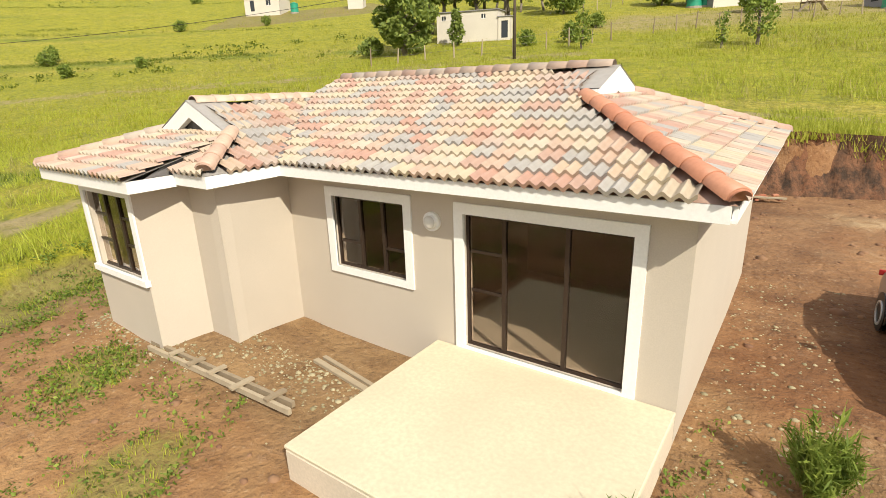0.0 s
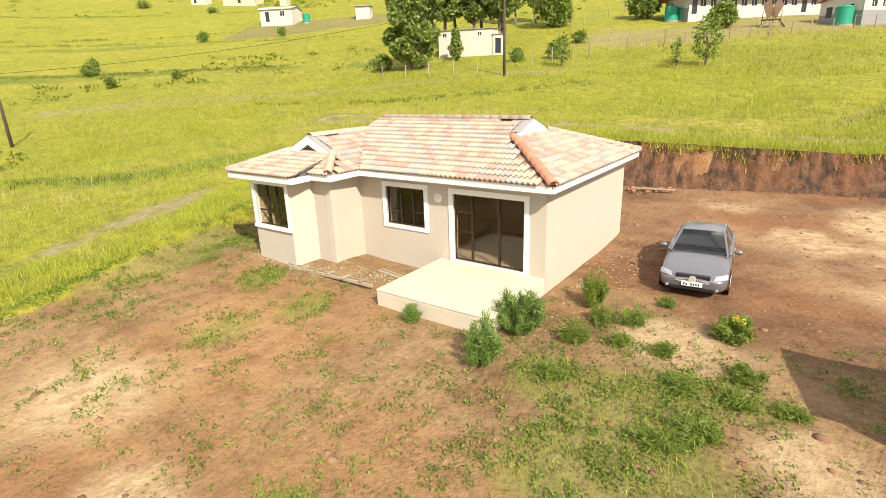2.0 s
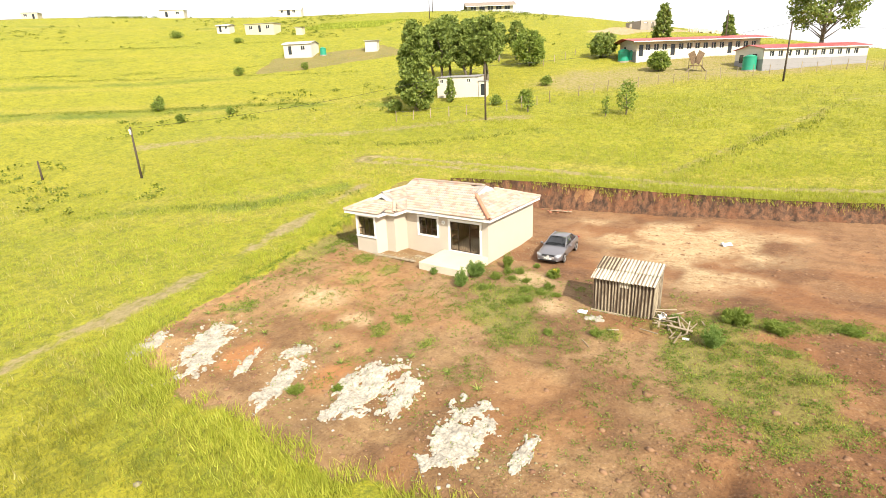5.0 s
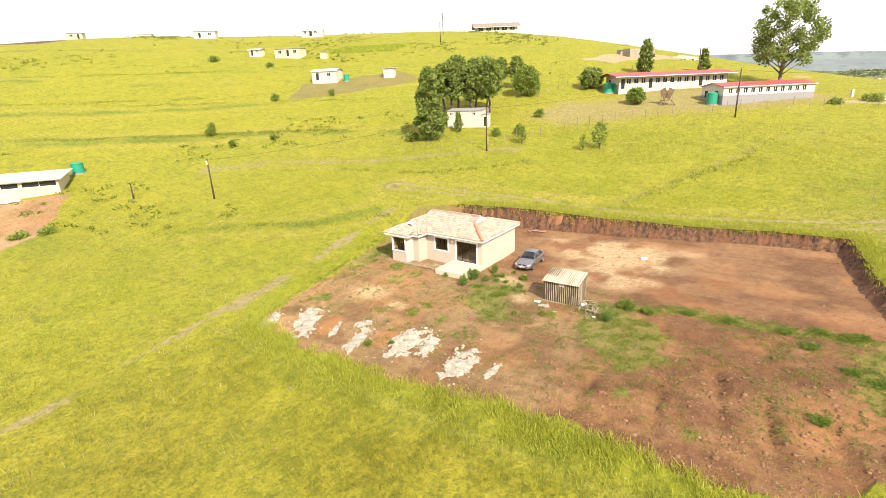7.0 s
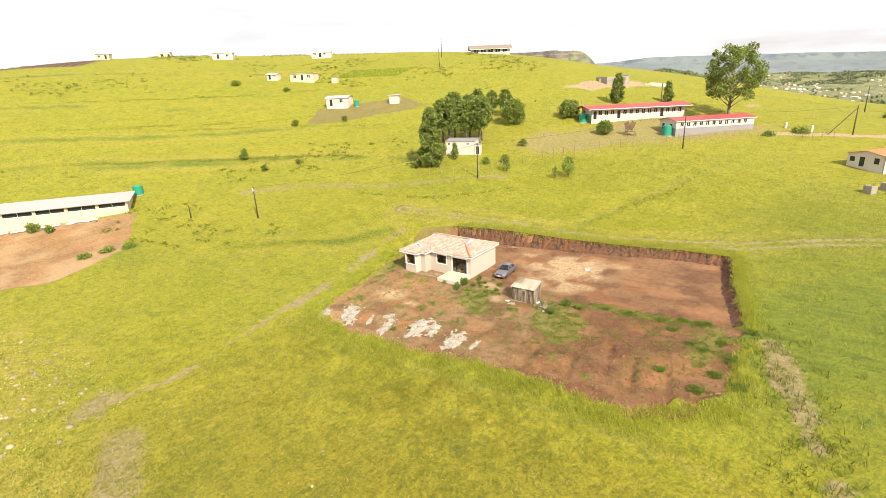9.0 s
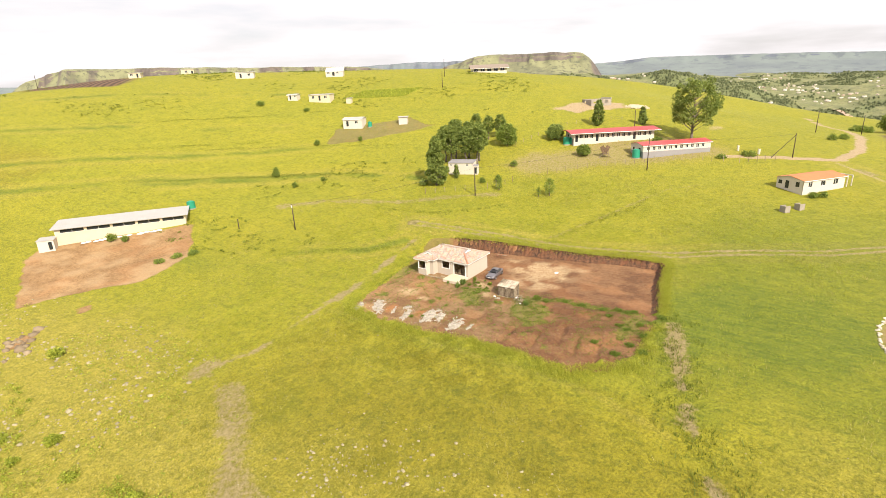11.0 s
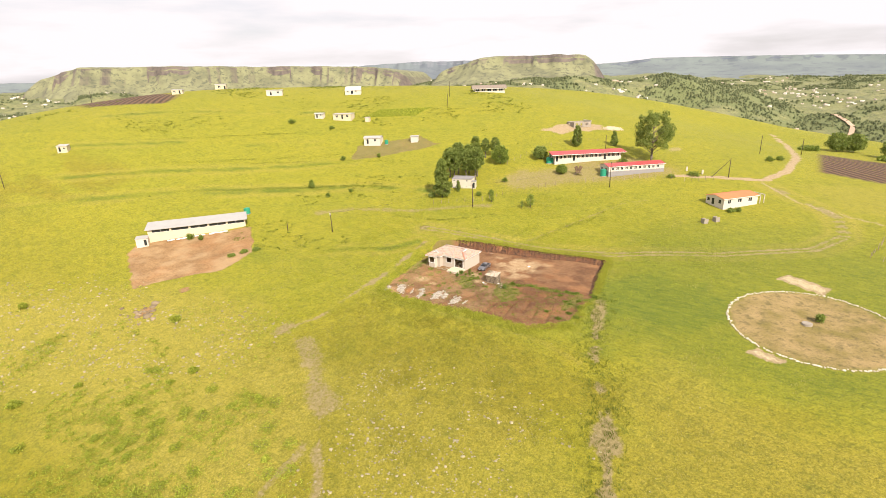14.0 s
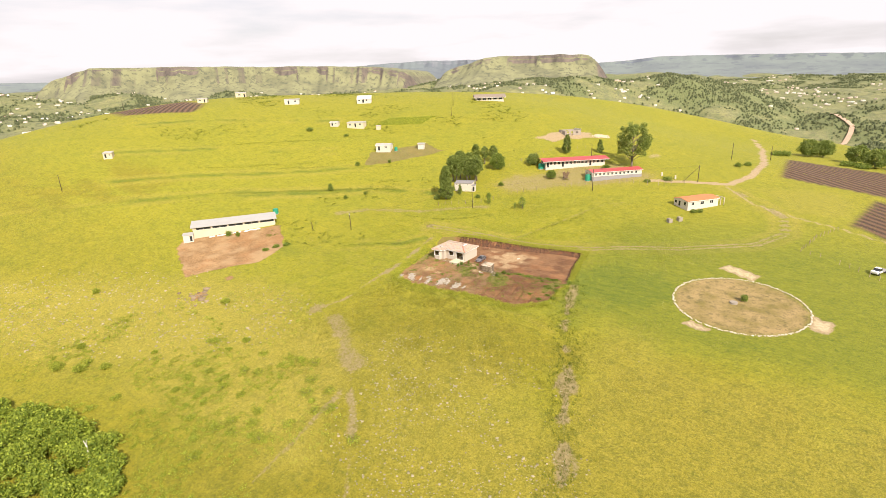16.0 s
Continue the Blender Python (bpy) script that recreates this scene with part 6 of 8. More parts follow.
# two school blocks
building("classroom_block", "long white classroom block with red sheet roof", -16.7, 89.3, 43, 26.5, 7.0, 2.9, "gable", M["white_wall"], M["red_roof"],
         [(1.9 + 1.75 * k, 0.95, 1.05, 1.1) for k in range(14) if k not in (3, 10)], [(7.2, 0.9, 2.1), (19.5, 0.9, 2.1), (0.5, 0.9, 2.1)], M["grey_wall"], 1.5, 0.15, [(4.4, 0.9, 1.1, 0.9)], "school")
building("classroom_block", "white and grey classroom block with red sheet roof", 5.2, 87.0, 47, 21.7, 6.6, 2.7, "gable", M["white_wall"], M["red_roof"],
         [(1.2 + 1.75 * k, 0.85, 1.35, 0.9) for k in range(11)], [], M["grey_wall"], 0.35, 0.2, [(1.5, 1.0, 1.0, 0.9), (4.6, 0.9, 0.5, 1.4)], "school")
# white hut in the trees
building("hut", "small whitewashed hut standing among gum trees", -40.2, 54.3, 19, 7.2, 4.6, 2.7, "mono", M["white_wall"], M["grey_wall"],
         [(0.6, 0.5, 1.9, 0.45), (2.0, 0.5, 1.9, 0.45), (5.3, 0.5, 1.9, 0.45)], [], None, 0.15, 0.06)
building("porch_room", "whitewashed entrance room beside the small hut", -33.3, 56.6, 19, 1.4, 1.6, 2.2, "mono", M["white_wall"], M["grey_wall"], [], [(0.35, 0.75, 1.8)], None, 0.1, 0.06)
# long poultry house with its annexe
building("poultry_house", "long low poultry house with a galvanised mono-pitch roof", -101.3, -25.6, 57.3, 29.0, 7.0, 2.5, "mono", M["cream_wall"], M["tin"],
         [(1.2 + 5.6 * k, 5.0, 1.45, 0.8) for k in range(5)], [], None, 0.7, 0.085, category="farm building")
building("store_room", "white store room at the end of the poultry house", -101.2, -29.6, 57.3, 3.4, 3.0, 2.3, "mono", M["white_wall"], M["tin"], [], [(2.2, 0.8, 1.9)], None, 0.15, 0.05, category="farm building")
def feed_sack(m):
    """A plump woven sack lying flat."""
    bm = bmesh.new()
    bmesh.ops.create_uvsphere(bm, u_segments=12, v_segments=8, radius=0.5)
    for q in bm.verts:
        q.co = Vector((math.copysign(abs(q.co.x * 2) ** 0.6 / 2, q.co.x), math.copysign(abs(q.co.y * 2) ** 0.6 / 2 * 0.6, q.co.y), q.co.z * 0.3 + 0.14))
    o = tagged(part("feed_sack", bm, M["white"], None, "", True), "plump white feed sack lying before the poultry house", "sack", "feed sacks")
    o.matrix_world = m
    return o


pd = Vector((math.cos(radians(57.3)), math.sin(radians(57.3)), 0))
for k in range(16):
    f = 6.0 + 18.0 * k / 16 + rng.normal() * 0.5
    px, py = -101.3 + pd.x * f + pd.y * (1.0 + 0.5 * rng.uniform()), -25.6 + pd.y * f - pd.x * (1.0 + 0.5 * rng.uniform())
    feed_sack(spot(px, py, rng.uniform(20, 95)) @ Matrix.Diagonal((1.5, 1.3, 1.3, 1)))
# house with the orange roof
oh = building("house", "white bungalow with an orange tiled roof", 44.4, 75.0, 54, 13.0, 6.8, 2.6, "gable", M["white_wall"], M["orange_roof"],
              [(1.6, 1.1, 1.0, 1.1), (5.4, 1.4, 1.0, 1.1), (9.4, 1.4, 1.0, 1.1)], [], None, 0.3, 0.2, [(1.0, 0.9, 1.0, 1.1), (3.6, 0.9, 0.3, 1.8), (5.4, 0.9, 1.1, 0.9)])
for xx in (14.4, 16.0):
    bm = bmesh.new()
    for q in (0.3, 4.0):
        box(bm, xx - 0.1, q, -0.6, xx + 0.1, q + 0.2, 2.3)
    box(bm, xx - 0.1, 0.3, 2.3, xx + 0.1, 4.2, 2.5)
    part("carport_frame", bm, M["white_wall"], oh)
for x, y in ((42.2, 60.6), (44.6, 63.6)):
    bm = bmesh.new()
    for a in ((0, 0, 1.3, 0.2), (0, 1.2, 1.3, 1.4), (0, 0.2, 0.2, 1.2)):
        box(bm, a[0], a[1], -0.3, a[2], a[3], 1.4)
    o = tagged(part("ruin", bm, M["block"]), "roofless block pit latrine standing in the grass", "ruin", "block latrines")
    o.matrix_world = spot(x, y, 50)
# hillside homesteads
building("cottage", "small white cottage with a grey sheet roof", -100.4, 71.6, 28, 7.4, 5.6, 2.6, "gable", M["white_wall"], M["tin"], [(4.6, 1.0, 1.0, 1.0)], [(1.2, 0.9, 2.0)], None, 0.3, 0.2)
building("outhouse", "small white flat-roofed outhouse on the bank", -83.6, 84.0, 30, 3.2, 2.6, 2.2, "mono", M["white_wall"], M["tin"], [], [], None, 0.35, 0.05)
building("cottage", "long white flat-roofed cottage on the hillside", -136.2, 86.8, 26, 9.6, 5.0, 2.4, "mono", M["cream_wall"], M["tin"], [(1.4, 1.1, 0.9, 1.0), (7.0, 1.1, 0.9, 1.0)], [(4.4, 0.9, 2.0)], None, 0.25, 0.04)
building("outhouse", "small white outhouse beside the hillside cottage", -146.0, 83.4, 26, 4.4, 3.0, 2.0, "gable", M["white_wall"], M["tin"], [(2.9, 0.7, 0.9, 0.8)], [(0.8, 0.8, 1.8)])
building("outhouse", "small pale outhouse on the hillside", -120.4, 93.4, 26, 2.2, 1.9, 1.8, "mono", M["cream_wall"], M["tin"], [], [], None, 0.2, 0.05)
building("cottage", "white cottage on the crest of the hill", -202.5, 96.6, 46, 9.0, 5.0, 2.5, "mono", M["white_wall"], M["tin"], [(6.0, 1.2, 0.9, 1.0)], [(2.0, 1.0, 2.0)], None, 0.25, 0.06)
building("cottage", "tall white lean-to house on the crest", -167.0, 125.5, 40, 9.0, 6.0, 2.0, "mono", M["white_wall"], M["white_wall"], [(1.0, 1.0, 1.0, 1.0), (5.6, 1.0, 1.0, 1.0)], [(3.4, 1.2, 2.1)], None, 0.2, 0.35)
building("cottage", "pale cottage far out on the hill crest", -268.0, 104.0, 52, 7.0, 6.0, 2.9, "mono", M["cream_wall"], M["tin"], [(2.0, 1.4, 1.0, 1.2)], [(5.5, 1.0, 2.1)], None, 0.25, 0.06)
building("cottage", "low pale cottage beside the ploughed hilltop", -255.0, 68.0, 48, 6.0, 4.0, 2.3, "mono", M["cream_wall"], M["tin"], [(1.0, 1.2, 0.9, 0.9)], [(4.0, 0.9, 1.9)], None, 0.25, 0.05)
building("shack", "small tin-roofed shack on the grassy slope", -196.5, -14.8, 52, 3.8, 3.6, 2.2, "mono", M["cream_wall"], M["tin"], [(2.4, 0.7, 0.9, 0.7)], [(0.6, 0.8, 1.8)], None, 0.2, 0.12)
building("hall", "broad open-sided hall with a brown hipped roof", -106.0, 170.5, 37, 18.0, 8.0, 2.2, "gable", M["white_wall"], M["thatch"], [(1.0 + 3.4 * k, 2.2, 0.4, 1.7) for k in range(5)], [], None, 1.2, 0.36)
un = thing("unfinished_house", "unfinished grey block house standing on pale sand", "house", spot(-28.6, 135.0, 53))
wall_run("wall", (0, 0), (9.0, 0), -1.0, 2.4, [(1.0, 2.2, 0.9, 2.0), (3.4, 4.4, 0.0, 2.0), (6.0, 7.4, 0.9, 2.0)], 0.2, M["block"], un)
wall_run("wall", (0, 6.5), (0, 0.004), -1.0, 2.4, [(1.6, 2.8, 0.9, 2.0)], 0.2, M["block"], un)
wall_run("wall", (9.0, 0.004), (9.0, 6.5), -1.0, 2.9, [], 0.2, M["white_wall"], un)
wall_run("wall", (9.0, 6.5), (0, 6.5), -1.0, 2.4, [(4.0, 5.2, 0.9, 2.0)], 0.2, M["block"], un)
heap("sand_heap", -14.5, 146.5, 4.5, 2.6, 40, "heap of pale building sand beside the unfinished house", plain("building_sand", (0.52, 0.44, 0.31), 0.95), 2.4, 40, 0.3, "sand")


def tank(x, y, r, h, label="tall green plastic rainwater tank by the wall"):
    ob = thing("water_tank", label, "water tank", spot(x, y, 0, 0.1), "green water tanks")
    bm = bmesh.new()
    prof = [(r, 0.0)] + [(r * (1.0 if k % 2 else 0.96), h * k / 9) for k in range(1, 9)] + [(r * 0.98, h * 0.9), (r * 0.5, h), (0.02, h * 1.02)]
    rings = [[bm.verts.new((q * math.cos(2 * math.pi * i / 16), q * math.sin(2 * math.pi * i / 16), z)) for i in range(16)] for q, z in prof]
    for a, b in zip(rings, rings[1:]):
        for i in range(16):
            bm.faces.new((a[i], a[(i + 1) % 16], b[(i + 1) % 16], b[i]))
    part("body", bm, M["green_tank"], ob, "", True)
    bm = bmesh.new()
    tube(bm, (0, 0, h), (0, 0, h + 0.08), r * 0.28, r * 0.28, 12)
    part("lid", bm, M["green_tank"], ob)
    bm = bmesh.new()
    tube(bm, (0, 0, -0.8), (0, 0, 0), r * 1.1, r * 1.1, 14)
    part("plinth", bm, M["block"], ob)
    return ob


tank(-19.4, 90.0, 1.05, 2.2)
tank(-18.1, 91.2, 0.9, 1.9)
tank(3.2, 87.2, 1.1, 2.4)
tank(-93.2, 4.8, 1.1, 2.0, "green plastic rainwater tank near the poultry house")
tank(-92.4, 77.6, 0.8, 1.8, "green plastic rainwater tank beside the cottage")


def power_pole(x, y, h, lean=(0, 0), label="dark timber power pole standing in the grass", arm=True, strut=None):
    ob = thing("power_pole", label, "power pole", spot(x, y))
    bm = bmesh.new()
    tube(bm, (0, 0, -0.6), (lean[0], lean[1], h), 0.15, 0.10, 9)
    part("pole", bm, M["pole"], ob, "", True)
    if arm:
        bm = bmesh.new()
        tube(bm, (lean[0], lean[1] - 0.1, h - 0.9), (lean[0] + 0.12, lean[1] - 0.22, h - 0.35), 0.13, 0.13, 8)
        part("insulator_box", bm, M["white"], ob, "white box near the pole's top")
    if strut:
        bm = bmesh.new()
        tube(bm, (strut[0], strut[1], -0.4), (lean[0], lean[1], h * 0.93), 0.10, 0.08, 7)
        part("strut", bm, M["pole"], ob)
    return Vector((x + lean[0], y + lean[1], gz(x, y) + h))


pl = power_pole(-55.8, 10.2, 6.4, (-0.35, 0.1), strut=None)
pm = power_pole(-24.4, 43.6, 7.4, arm=False)
ps = power_pole(9.0, 77.8, 8.6, arm=False)
pr = power_pole(40.2, 109.4, 6.8, arm=False, strut=(-5.4, -3.8))
power_pole(-3.8, 108.0, 8.0, arm=False)
for x, y, h in ((-70.5, 4.2, 2.6), (-109.0, 150.0, 8.0), (-96.0, 130.0, 7.0), (-298.0, 40.0, 7.0), (-178.0, -40.0, 7.0), (44.0, 160.0, 7.5), (57.8, 182.0, 7.0)):
    power_pole(x, y, h, arm=False)


def cable(a, b, sag, label):
    c = bpy.data.curves.new("cable", "CURVE")
    c.dimensions, c.bevel_depth, c.bevel_resolution = "3D", 0.018, 1
    s = c.splines.new("POLY")
    s.points.add(20)
    for i in range(21):
        f = i / 20
        p = a.lerp(b, f)
        s.points[i].co = (p.x, p.y, p.z - sag * 4 * f * (1 - f), 1)
    c.materials.append(M["black"])
    return tagged(new("cable", c), label, "cable")


cable(pl - Vector((0, 0, 0.2)), pm - Vector((0, 0, 0.2)), 0.9, "black overhead cable slung between two timber poles")
cable(pm - Vector((0, 0, 0.2)), ps - Vector((0, 0, 0.2)), 0.8, "black overhead cable slung between two timber poles")
cable(ps - Vector((0, 0, 0.2)), pr - Vector((0, 0, 0.2)), 0.8, "black overhead cable slung between two timber poles")


def fence_line(pts, step, h, label, wires=True):
    """Posts of rough timber along a line, with two strands of wire."""
    ob = thing("fence", label, "fence", pose(0, 0, 0))
    run, prev = [], None
    for (ax, ay), (bx, by) in zip(pts, pts[1:]):
        L = math.hypot(bx - ax, by - ay)
        for k in range(int(L / step)):
            f = k * step / L
            run.append((ax + (bx - ax) * f + rng.normal() * 0.1, ay + (by - ay) * f + rng.normal() * 0.1))
    bmw = bmesh.new()
    for x, y in run:
        z, hh = gz(x, y), h * rng.uniform(0.85, 1.1)
        tip = Vector((x + rng.normal() * 0.06, y + rng.normal() * 0.06, z + hh))
        bm = bmesh.new()
        tube(bm, (x, y, z - 0.3), tip, 0.075, 0.06, 6)
        part("post", bm, M["wood"], ob)
        if prev is not None:
            for q in (0.5, 0.9):
                tube(bmw, prev[0].lerp(prev[1], q), Vector((x, y, z)).lerp(tip, q), 0.008, 0.008, 3, False)
        prev = (Vector((x, y, z)), tip)
    part("wire", bmw, M["wire"], ob)
    return ob


fence_line([(-38, 40), (-24, 49), (-17.4, 60.6), (-8.1, 71.6), (6.6, 84.0), (17.1, 92.7), (28.6, 96), (39.2, 106)], 2.7, 1.6, "timber post and wire fence before the school")
fence_line([(-33, 82), (-30, 100), (-22, 116), (-8, 128)], 4.0, 1.3, "timber post and wire fence behind the school")
fence_line([(79, 56), (82, 70), (88, 84)], 2.0, 1.4, "timber post and wire fence beside the track")
fence_line([(79, 56), (88, 51), (99, 42)], 2.6, 1.4, "timber post and wire fence below the track")
for x, y in ((26.5, 108.5), (32.0, 107.8)):
    bm = bmesh.new()
    box(bm, -0.25, -0.25, -0.4, 0.25, 0.25, 1.5, None, 0.03)
    o = tagged(part("gate_pillar", bm, M["white_wall"]), "square white gate pillar beside the road", "gate pillar", "gate pillars")
    o.matrix_world = spot(x, y, 40)

# climbing frame in the school yard
M["play_wood"] = plain("weathered_brown_timber", (0.17, 0.11, 0.065), 0.9, grain=8, amount=0.3)
play = thing("climbing_frame", "timber climbing frame with a small roof", "play frame", spot(-4.9, 82.6, 40))
for x, y in ((0, 0), (1.6, 0), (0, 1.6), (1.6, 1.6)):
    bm = bmesh.new()
    tube(bm, (x, y, -0.2), (x, y, 2.3), 0.07, 0.06, 6)
    part("post", bm, M["wood"], play)
part("platform", boxed(-0.1, -0.1, 1.1, 1.7, 1.7, 1.2), M["play_wood"], play)
for s in (-1, 1):
    bm = bmesh.new()
    bar(bm, (0.8, 0.8, 2.75), (0.8 + s * 1.1, 0.8, 2.2), 2.1, 0.05, (0, 1, 0))
    part("roof_board", bm, M["play_wood"], play)
    bm = bmesh.new()
    bar(bm, (0.8 + s * 0.8, 0.4, 1.15), (0.8 + s * 1.9, 0.4, 0.0), 0.5, 0.06)
    part("ramp", bm, M["wood"], play)

# white pickup beside the track
truck = thing("pickup_truck", "small white pickup truck parked on the grass", "truck", spot(96.0, 49.5, 64))
part("cab", boxed(-2.4, -0.85, 0.45, 0.1, 0.85, 1.05, bevel=0.08), M["white"], truck)
bm = bmesh.new()
v = [(-1.5, -0.8, 1.05), (0.0, -0.8, 1.05), (0.0, 0.8, 1.05), (-1.5, 0.8, 1.05), (-1.0, -0.65, 1.65), (-0.1, -0.65, 1.65), (-0.1, 0.65, 1.65), (-1.0, 0.65, 1.65)]
v = [bm.verts.new(p) for p in v]
for fc in ((4, 5, 6, 7), (0, 1, 5, 4), (1, 2, 6, 5), (2, 3, 7, 6), (3, 0, 4, 7)):
    bm.faces.new([v[i] for i in fc])
part("windows", bm, M["pane_dark"], truck)
part("roof", boxed(-1.02, -0.66, 1.652, -0.08, 0.66, 1.70, bevel=0.02), M["white"], truck)
part("bed", boxed(0.14, -0.85, 0.5, 2.3, 0.85, 0.95, bevel=0.04), M["grey_wall"], truck)
for x in (-1.6, 1.5):
    for y in (-0.8, 0.8):
        bm = bmesh.new()
        tube(bm, (x, y - 0.1, 0.35), (x, y + 0.1, 0.35), 0.35, 0.35, 16)
        part("wheel", bm, M["rubber"], truck)

# stone ring
def stone_mesh(seed):
    bm = bmesh.new()
    bmesh.ops.create_icosphere(bm, subdivisions=1, radius=1.0)
    r = random.Random(seed)
    for q in bm.verts:
        q.co *= r.uniform(0.75, 1.15)
    me = bpy.data.meshes.new("stone")
    bm.to_mesh(me)
    bm.free()
    me.materials.append(M["ring_stone"])
    return me


M["ring_stone"] = per_piece("whitewashed_stone", [(0.0, (0.48, 0.42, 0.32)), (1.0, (0.70, 0.65, 0.55))], 0.95, grain=6)
ring = thing("stone_ring", "low ring of whitewashed stones round a bare enclosure", "enclosure", spot(RING[0], RING[1]))
kinds = [stone_mesh(i) for i in range(5)]
for k in range(230):
    a = 2 * math.pi * k / 230
    x, y = RING[2] * math.cos(a) + rng.normal() * 0.12, RING[2] * math.sin(a) + rng.normal() * 0.12
    o = new("stone", kinds[k % 5])
    o.parent = ring
    s = rng.uniform(0.13, 0.25)
    o.matrix_local = pose(x, y, gz(RING[0] + x, RING[1] + y) - gz(RING[0], RING[1]) + 0.06, 0, 0, rng.uniform(0, 360)) @ Matrix.Diagonal((s * 1.2, s, s * 0.8, 1))
bm = bmesh.new()
tube(bm, (0, 0, -0.3), (0, 0, 0.35), 0.9, 0.85, 14)
o = tagged(part("trough", bm, M["block"]), "round grey concrete trough in the ring", "trough")
o.matrix_world = spot(68.9, 13.6)

# ---- trees and bushes of the settlement ----
tree("gum_tree", "tall dense gum tree beside the white hut", spot(-38.6, 46.2), 13.4, 7.4, "cone", 9000, 0.34)
TALL = "tall slender gum tree in the clump behind the hut"
g1 = tree("gum_tree", TALL, spot(-43.5, 60.5), 12.0, 6.4, "tall", 4200, 0.36, "gum clump")
g2 = tree("gum_tree", TALL, spot(-39.6, 62.5), 11.0, 5.8, "tall", 3800, 0.36, "gum clump")
for x, y, r in ((-47.0, 62.5, 40), (-45.5, 66.0, 130), (-36.0, 63.5, 210), (-37.5, 66.8, 300), (-42.0, 68.0, 80)):
    copy_thing(g1 if r % 20 else g2, spot(x, y, r))
g3 = tree("gum_tree", "slim gum tree on the slope behind the hut", spot(-49.5, 84.5), 8.0, 4.4, "tall", 1800, 0.34, "slope trees")
for x, y, r in ((-44.5, 84.0, 90), (-41.5, 86.5, 200)):
    copy_thing(g3, spot(x, y, r))
tree("tree", "broad leafy tree on the dry school slope", spot(-36.0, 81.5), 6.8, 8.0, "round", 3600, 0.36, mat="bush")
tree("tree", "rounded dark tree beside the classroom block", spot(-24.5, 92.5), 5.0, 6.0, "round", 2600, 0.38)
tree("bush", "grey-green rounded bush in the school yard", spot(-10.6, 82.3), 3.4, 4.2, "round", 1700, 0.32, mat="bush", category="bush")
tree("conifer", "dense pointed tree behind the classrooms", spot(-17.5, 112.5), 8.5, 5.0, "cone", 2800, 0.42)
tree("conifer", "small pointed tree behind the classrooms", spot(-5.2, 122.0), 6.0, 3.6, "cone", 1600, 0.38)
tree("gum_tree", "very tall open-crowned gum tree by the school", spot(13.0, 111.5), 19.0, 15.0, "airy", 7500, 0.40, mat="gum")
tree("shrub", "row of low bushes beside the classroom block", spot(4.6, 103.5), 1.8, 3.5, "round", 700, 0.3, mat="bush", category="bush")
yt = tree("sapling", "young gum tree standing in the long grass", spot(-6.9, 50.6), 4.5, 3.4, "loose", 800, 0.20, mat="bush")
tree("sapling", "slender gum sapling standing in the long grass", spot(-9.2, 49.2), 2.6, 1.6, "loose", 200, 0.18, mat="bush")
tree("sapling", "young gum tree standing by the fence", spot(-20.6, 49.4), 3.2, 2.4, "loose", 420, 0.20, mat="bush")
tree("sapling", "young conical tree before the white hut", spot(-36.3, 52.6), 3.8, 2.2, "cone", 800, 0.28)
tree("shrub", "dark shrub growing below the gum tree", spot(-41.8, 44.6), 2.0, 2.6, "round", 600, 0.3, category="bush")
for x, y, h, s in ((-91.5, 32.8, 2.0, 2.4), (-89.5, 31.2, 1.6, 3.4), (-78.2, 29.0, 1.5, 2.0), (-73.4, 35.8, 1.3, 1.8), (-23.8, 54.5, 1.8, 2.6), (-27.5, 52.2, 1.4, 2.4), (-97.5, 55.5, 1.8, 2.6), (24.0, 97.5, 1.0, 3.2),
                   (-25.5, 66.5, 1.5, 2.6), (-86.0, 65.5, 1.6, 2.0), (70.8, 15.6, 1.6, 2.2), (-92.6, -17.0, 1.7, 3.0), (-89.6, -15.0, 1.4, 2.2), (46.6, 74.2, 1.1, 2.6), (48.4, 75.8, 1.0, 2.2), (30.0, 104.0, 1.2, 5.0),
                   (-150.0, 72.0, 1.5, 5.0), (-128.0, 78.0, 1.2, 3.0), (-70.5, -12.5, 0.5, 3.4), (-68.5, -9.5, 0.5, 3.2), (-71.5, -16.0, 0.4, 3.0), (49.0, 146.0, 1.6, 4.0), (52.0, 152.0, 1.4, 4.0)):
    tree("shrub", "dark green shrub growing in the grass", spot(x, y), h, s, "loose", int(200 + 150 * s), 0.22, "scattered shrubs", "bush", "bush")
r1 = tree("tree", "round dark tree beyond the ploughed field", spot(70.5, 236), 9.5, 11.0, "round", 2600, 0.6, "far field trees")
for x, y, r in ((77.5, 240, 120), (92.0, 222.0, 200), (99.0, 208, 20), (106, 226, 260), (113, 205, 70)):
    copy_thing(r1, spot(x, y, r))
for x, y in ((58, 214), (61, 222), (88, 205), (94, 202)):
    tree("shrub", "low hedge bush beside the ploughed field", spot(x, y), 2.2, 7.0, "round", 800, 0.45, "field hedge", "bush", "bush")

